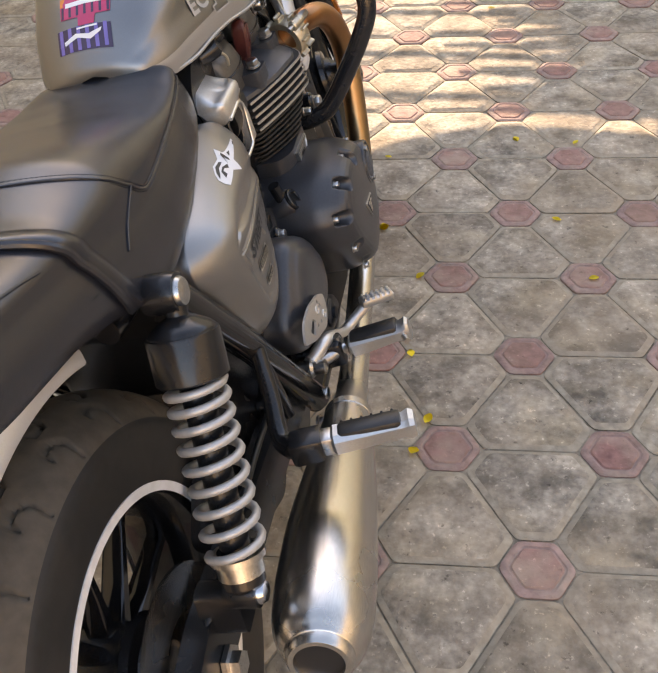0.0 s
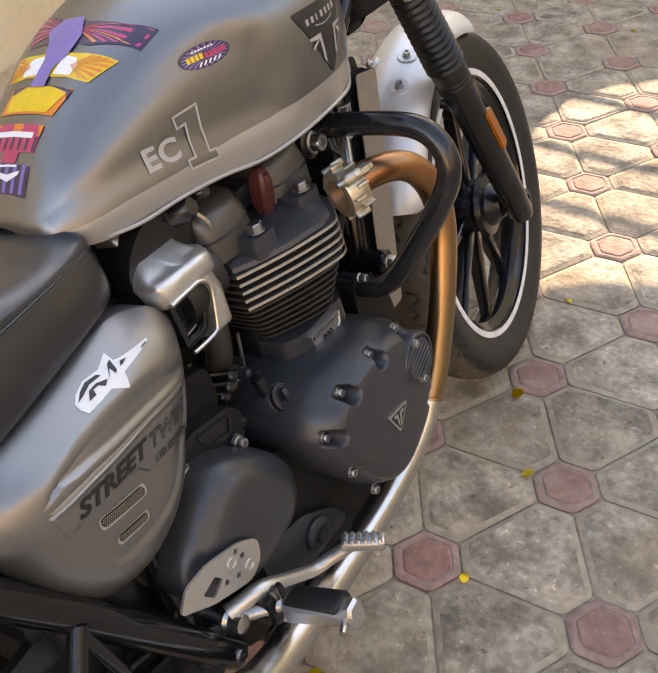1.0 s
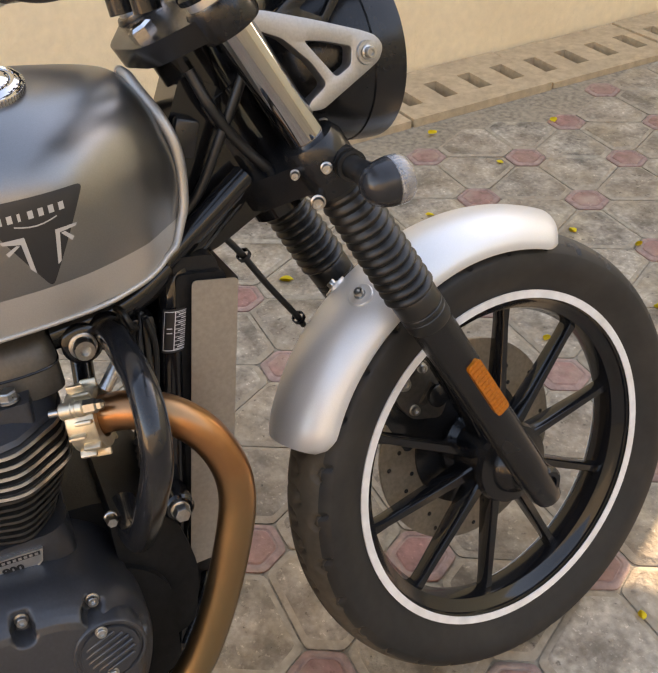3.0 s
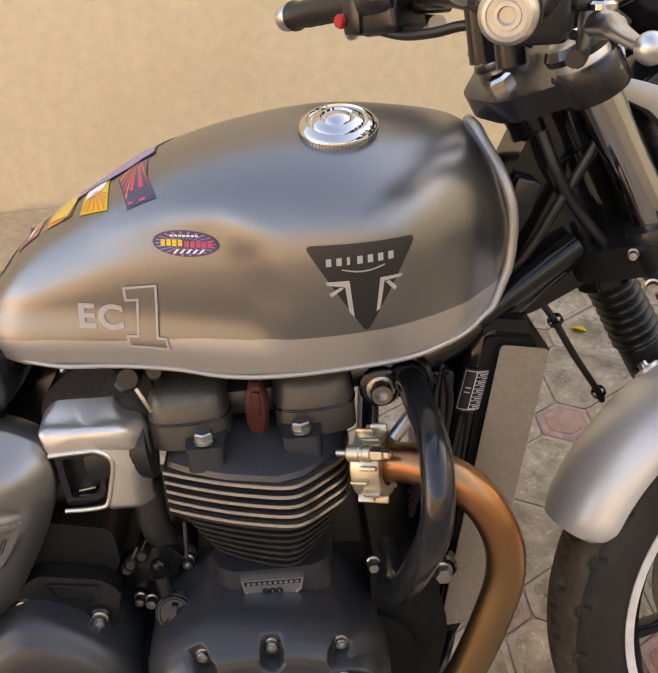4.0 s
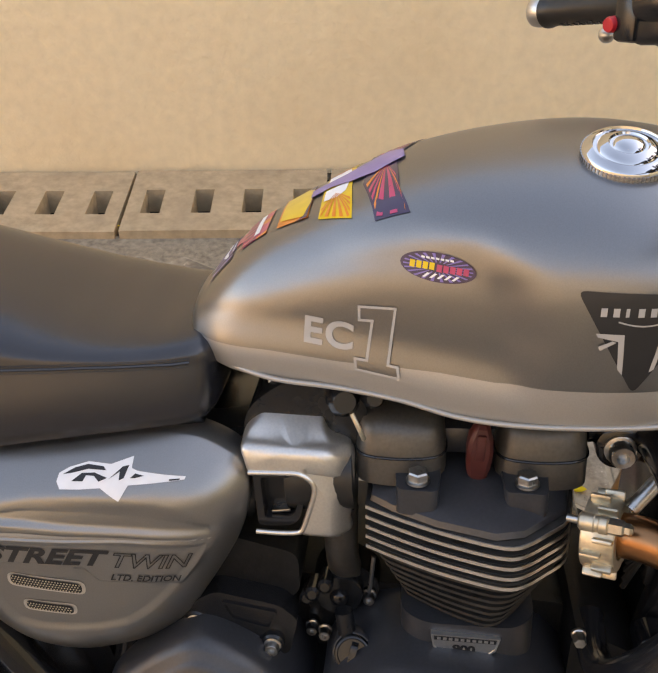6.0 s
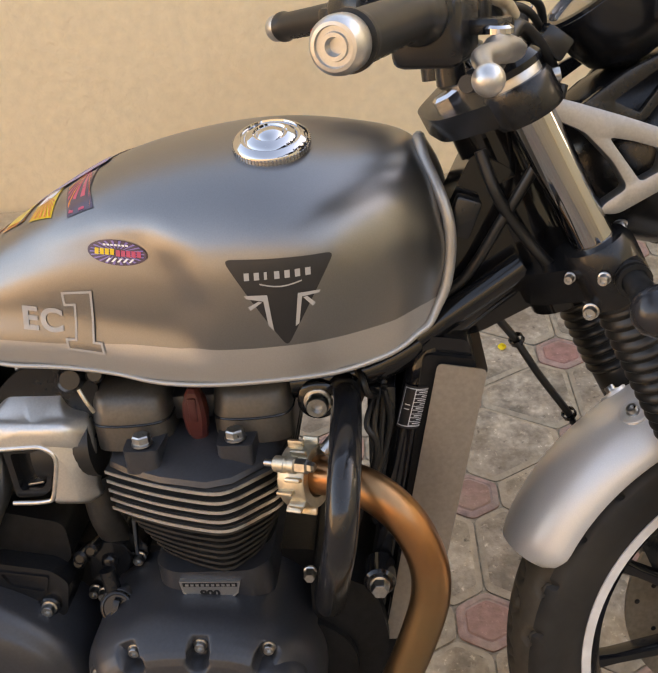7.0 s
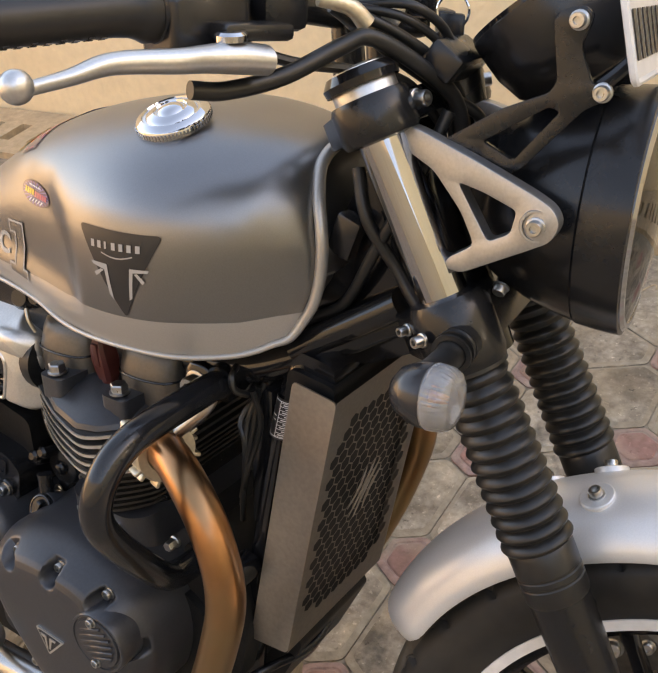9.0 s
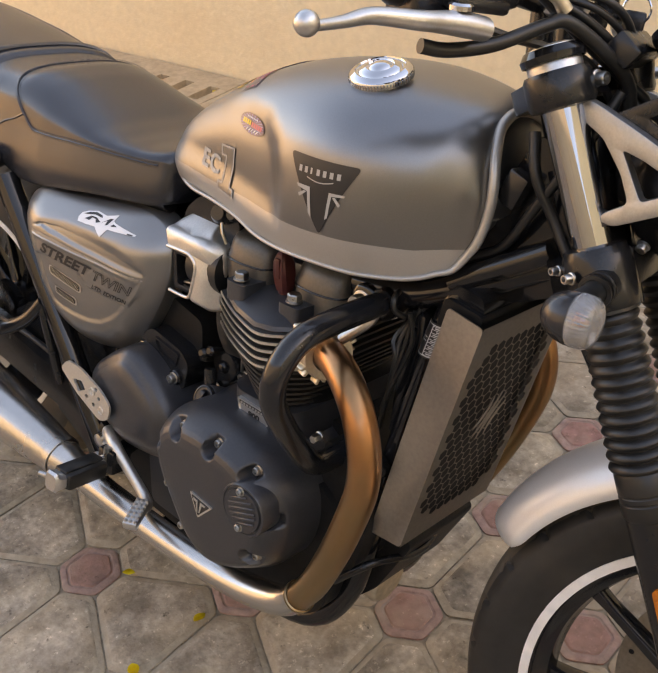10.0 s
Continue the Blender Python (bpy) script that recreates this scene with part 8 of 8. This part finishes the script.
PED = [(0.150, 0.468, 0.312), (0.169, 0.509, 0.317), (0.171, 0.550, 0.292), (0.172, 0.590, 0.266), (0.184, 0.612, 0.268), (0.207, 0.630, 0.282)]
pedal = part("brake_pedal", tube(PED, [0.011, 0.0100, 0.0085, 0.0085, 0.0085, 0.009], 16), COVERALU, bike, "cast aluminium brake pedal")
pm = pose(0.223, 0.638, 0.286, 0, 8, 30)
part("pedal_pad", box((0.054, 0.022, 0.013), pm, 0.003), SATIN, pedal, "ribbed aluminium pedal pad")
for i in range(6):
    for j in range(3):
        part("pad_stud", lathe([(0.0035, 0), (0.0020, 0.004), (0, 0.004)], pm @ pose(-0.021 + 0.0085 * i, -0.007 + 0.007 * j, 0.006), 6), SATIN, pedal)
part("pedal_pivot", merge(lathe([(0.015, -0.03), (0.015, 0.0), (0.011, 0.004), (0.011, 0.02), (0.006, 0.022), (0, 0.022)], axis((0.150, 0.468, 0.302), (1, 0, 0)), 20), tube([(0.15, 0.468, 0.302), (0.19, 0.513, 0.296)], 0.009, 12, smooth=False)), BOLT, pedal)
for p in ((0.150, 0.455, 0.262), (0.145, 0.425, 0.232)):
    part("frame_bolt", right_bolt(p[0], p[1], p[2], 0.009, 0.012), BOLT, frame_ob)

# rear mudguard under the seat, tail and battery box
def rear_guard():
    outer, inner = [], []
    for a in np.radians(np.linspace(66, 128, 44)):
        sec = fender_ring(a, 0.062, 0.398, 0.048)
        c = V((0, -0.012, 0.309))
        outer.append([(x, c.y + r * math.cos(a), c.z + r * math.sin(a)) for x, r in sec])
        inner.append([(x * 0.97, c.y + (r - 0.003) * math.cos(a), c.z + (r - 0.003) * math.sin(a)) for x, r in sec])
    return loft([o + n[::-1] for o, n in zip(outer, inner)])


part("rear_mudguard", rear_guard(), FENDER, bike, "satin silver rear mudguard", 50)
part("battery_box", box((0.20, 0.24, 0.22), pose(0, 0.40, 0.55), 0.01), BLACK, bike, "black battery box behind the panels")
part("inner_guard", prism(rounded([(0.24, 0.64), (0.30, 0.66), (0.36, 0.50), (0.40, 0.36), (0.36, 0.34), (0.31, 0.46)], 0.02), -0.10, 0.10, SIDE, 0.006), BLACK, bike, "black inner splash guard")
part("airbox", box((0.15, 0.14, 0.10), pose(0, 0.50, 0.615), 0.012), PLASTIC, bike, "black plastic airbox")
part("tank_underside", box((0.10, 0.42, 0.05), pose(0, 0.80, 0.745), 0.01), BLACK, bike)
part("chain_guard", prism(rounded([(-0.12, 0.40), (0.20, 0.40), (0.36, 0.36), (0.36, 0.335), (0.18, 0.37), (-0.12, 0.375)], 0.01), -0.125, -0.10, SIDE, 0.003), BLACK, bike, "black chain guard")
# plate added to close a see-through gap and keep it dark
part("gap_plate", prism(rounded([(0.10, 0.365), (0.20, 0.43), (0.40, 0.46), (0.46, 0.24), (0.34, 0.18), (0.16, 0.255)], 0.02), 0.082, 0.094, SIDE, 0.004), PLASTIC, bike, "black plate added beside the wheel to keep the gap dark")
part("guard_bolt", right_bolt(0.094, 0.225, 0.385, 0.0065, 0.008), BOLT, bike)
part("brake_caliper_rear", box((0.045, 0.085, 0.05), pose(0.098, -0.085, 0.235, 20), 0.008), BRASS, bike, "gold-toned rear brake caliper")
part("rear_disc", lathe([(0.06, -0.0025), (0.110, -0.0025), (0.110, 0.0025), (0.06, 0.0025)], r_turn @ pose(0, 0, 0.092), 60, True), STEEL, bike, "steel rear brake disc")
part("brake_hose", tube([(0.128, 0.40, 0.345), (0.135, 0.25, 0.372), (0.135, 0.10, 0.372), (0.128, 0.0, 0.36), (0.12, -0.06, 0.29)], 0.0045, 10), BOOT, bike)
part("caliper_front", steered(box((0.045, 0.055, 0.095), Matrix.Translation((-0.075, 1.318, 0.395)) @ pose(0, 0, 0, 25), 0.010)), BLACK, bike, "black front brake caliper")
part("side_stand", tube([(-0.12, 0.52, 0.20), (-0.17, 0.50, 0.12), (-0.235, 0.46, 0.033)], 0.011, 12), GLOSS, bike, "black side stand")
part("stand_foot", box((0.05, 0.06, 0.012), pose(-0.235, 0.455, 0.036, 0, 9), 0.003), GLOSS, bike)
part("swing_pivot", lathe([(0.024, -0.15), (0.024, 0.146), (0.016, 0.152), (0.010, 0.152), (0, 0.148)], axis((0, 0.435, 0.292), (1, 0, 0)), 24), BLACK, bike)
part("sprocket", lathe([(0.035, -0.004), (0.10, -0.004), (0.10, 0.004), (0.035, 0.004)], r_turn @ pose(0, 0, -0.09), 44, True), STEEL, bike)

# ---- fallen leaves ----
def leaf_mesh(seed):
    rnd = random.Random(seed)
    n = 7
    bm = bmesh.new()
    L_, w = 0.021 + 0.010 * rnd.random(), 0.0065 + 0.004 * rnd.random()
    rows = []
    for i in range(n):
        t = i / (n - 1)
        half = w * math.sin(math.pi * min(t * 0.97 + 0.03, 1)) ** 0.8
        z = 0.0012 * math.sin(t * 3 + seed) + 0.001
        rows.append([(t * L_ - L_ / 2, -half, z + 0.0012 * half / w), (t * L_ - L_ / 2, 0, z), (t * L_ - L_ / 2, half, z + 0.0015 * half / w)])
    bm2 = loft(rows, cap=False, closed=False)
    bmesh.ops.solidify(bm2, geom=bm2.faces[:], thickness=0.0006)
    return finish(bm2)


leaf_meshes = [leaf_mesh(k) for k in range(6)]
for me in leaf_meshes:
    me.materials.append(LEAF)
SPOTS = [(0.191, 1.129), (0.19, 0.876), (0.093, 1.313), (0.073, 1.632), (0.235, 0.7), (-0.6, 1.902), (-1.065, 1.473), (-1.366, 2.251), (-1.631, 2.174), (-1.852, 2.314), (0.487, 1.36), (0.557, 1.139), (0.32, 2.598), (0.215, 0.619), (-1.533, -0.076),
         (-1.587, -1.254), (-0.68, 1.04), (-0.926, 1.704), (-1.188, 1.927), (-1.539, 2.549), (-0.829, 2.323), (0.397, 1.729), (0.547, 1.715), (0.077, 0.62), (0.096, 0.448), (-0.232, 2.17), (-0.272, 3.127), (-0.822, 2.886), (-1.169, 3.222), (-1.406, 1.823), (-1.491, 0.322)]
rl = random.Random(4)
for k in range(46):
    x, y = SPOTS[k] if k < len(SPOTS) else (rl.uniform(-1.75, -0.5), rl.uniform(-0.8, 4.5))
    ob = new("fallen_leaf", leaf_meshes[k % 6])
    s = 0.75 + 0.5 * rl.random()
    ob.matrix_world = pose(x, y, 0.004, rl.uniform(-8, 8), rl.uniform(-8, 8), rl.uniform(0, 360)) @ Matrix.Diagonal((s, s, s, 1))
    tagged(ob, "small yellow fallen leaf on the pavers", "leaf", "fallen leaves")
for k in range(5):
    bm = tube([(0, 0, 0.003), (0.05 + 0.02 * k, 0.01, 0.006), (0.11, 0.025 - 0.01 * k, 0.004)], 0.0016, 6, 4)
    tw = part("dry_twig", bm, SLAB, None)
    tw.matrix_world = pose(-1.45 + 0.12 * (k % 2), -0.35 + 0.42 * k, 0.002, 0, 0, 50 * k)
    tagged(tw, "thin dry twig lying near the wall", "twig", "dry twigs")

# ---- pavers: small red hexagons at the corners, truncated grey triangles between ----
A_ = 0.2895
RH = 0.0625
ORG = V((0.257, 1.139))
ROT = radians(1.77)


def lattice(i, j):
    p = V((A_ * (i + 0.5 * j), -A_ * math.sqrt(3) / 2 * j))
    return ORG + V((p.x * math.cos(ROT) - p.y * math.sin(ROT), p.x * math.sin(ROT) + p.y * math.cos(ROT)))


def piece(poly, rows, top=0.0):
    """A paver with a chamfered border: rows of (inset, height)."""
    c = V((sum(p[0] for p in poly) / len(poly), sum(p[1] for p in poly) / len(poly)))
    n = len(poly)
    bm = bmesh.new()
    inr = min((V(poly[k]) + V(poly[(k + 1) % n])).length / 2 for k in range(n))
    rings = []
    for inset, z in rows:
        k = 1 - inset / inr
        rings.append([bm.verts.new((p[0] * k, p[1] * k, z)) for p in poly])
    for a, b in zip(rings, rings[1:]):
        for k in range(n):
            bm.faces.new((a[k], a[(k + 1) % n], b[(k + 1) % n], b[k]))
    bm.faces.new(rings[-1])
    return bm


def worn(poly, r=0.010):
    """The outline with its corners cut round."""
    out = []
    n = len(poly)
    for k in range(n):
        p, a, b = V(poly[k]), V(poly[k - 1]), V(poly[(k + 1) % n])
        u, v = p + (a - p).normalized() * r, p + (b - p).normalized() * r
        out += [tuple(u), tuple((u + v + 2 * p) / 4), tuple(v)]
    return out


hex_poly = [(RH * math.cos(math.pi / 3 * k), RH * math.sin(math.pi / 3 * k)) for k in range(6)]


def tri_poly(up):
    """The grey piece round a triangle's centre."""
    h = A_ / math.sqrt(3)
    corners = [V((h * math.cos(a), h * math.sin(a))) for a in np.radians([90, 210, 330] if up else [30, 150, 270])]
    out = []
    for k in range(3):
        p, a, b = corners[k], corners[k - 1], corners[(k + 1) % 3]
        out += [p + (a - p).normalized() * RH, p + (b - p).normalized() * RH]
    return [tuple(q) for q in out]


G_ROWS = [(0.0012, -0.016), (0.0016, -0.0052), (0.0045, -0.0036), (0.0085, -0.0030), (0.0115, -0.0008), (0.015, 0.0004), (0.022, 0.0009)]
R_ROWS = [(0.0012, -0.016), (0.0016, -0.0042), (0.0045, -0.0020), (0.0095, -0.0010), (0.0120, -0.0012), (0.0140, -0.0030), (0.0165, -0.0030), (0.0190, -0.0006), (0.026, -0.0002)]
pieces = {}
for nm, poly, rows, mt in (("red", hex_poly, R_ROWS, PAVER_RED), ("up", tri_poly(True), G_ROWS, PAVER), ("down", tri_poly(False), G_ROWS, PAVER)):
    me = finish(piece(worn(poly), rows), 30)
    me.materials.append(mt), me.materials.append(PAVER_EDGE if nm != "red" else PAVER_RED_EDGE)
    for f in me.polygons:
        if len(f.vertices) == 4 and max(me.vertices[k].co.z for k in f.vertices) < (-0.0005 if nm != "red" else -0.0007) and min(me.vertices[k].co.z for k in f.vertices) > -0.0055:
            f.material_index = 1
    pieces[nm] = me
cells = []
for i in range(-40, 44):
    for j in range(-34, 36):
        p = lattice(i, j)
        q, r = lattice(i + 1, j), lattice(i, j + 1)
        s = lattice(i + 1, j - 1)
        for nm, at in (("red", p), ("down", (p + q + r) / 3), ("up", (p + q + s) / 3)):
            cells.append((nm, at))
inv = WALL.inverted()
cells = [(nm, at) for nm, at in cells if -7 < at.y < 6.85 and at.x < 5.1 and (inv @ V((at.x, at.y, 0))).x > 0.37 + (0.05 if nm == "red" else 0.085)]
# the pieces along the machine's right side and before its front wheel come singly
near = sorted(cells, key=lambda c: (c[1] - V((0.25, 1.05))).length * (1.0 if c[1].x > -0.2 else 1.25))[:300]
rest = sorted(cells, key=lambda c: (c[1] - V((0.25, 1.05))).length * (1.0 if c[1].x > -0.2 else 1.25))[300:]
pavement = thing("pavement", "yard paved with grey concrete and small red hexagonal pavers", "pavement", "structure")
rp = random.Random(11)
for nm, at in near:
    ob = new("paver", pieces[nm])
    ob.parent = pavement
    ob.matrix_world = pose(at.x, at.y, rp.uniform(-0.0012, 0.0012), rp.uniform(-0.5, 0.5), rp.uniform(-0.5, 0.5), math.degrees(ROT) + rp.uniform(-0.4, 0.4))
verts, faces, mats_i = [], [], []
for nm, at in rest:
    me = pieces[nm]
    m = pose(at.x, at.y, rp.uniform(-0.0012, 0.0012), rp.uniform(-0.5, 0.5), rp.uniform(-0.5, 0.5), math.degrees(ROT) + rp.uniform(-0.4, 0.4))
    base = len(verts)
    verts += [tuple(m @ v.co) for v in me.vertices]
    faces += [tuple(base + k for k in p.vertices) for p in me.polygons]
    mats_i += [(1 if nm == "red" else 0) + 2 * p.material_index for p in me.polygons]
me = bpy.data.meshes.new("far_pavers")
me.from_pydata(verts, [], faces)
me.polygons.foreach_set("material_index", mats_i)
me.materials.append(PAVER), me.materials.append(PAVER_RED), me.materials.append(PAVER_EDGE), me.materials.append(PAVER_RED_EDGE)
ob = new("far_pavers", me)
ob.parent = pavement
tagged(ob, kind="stuff")
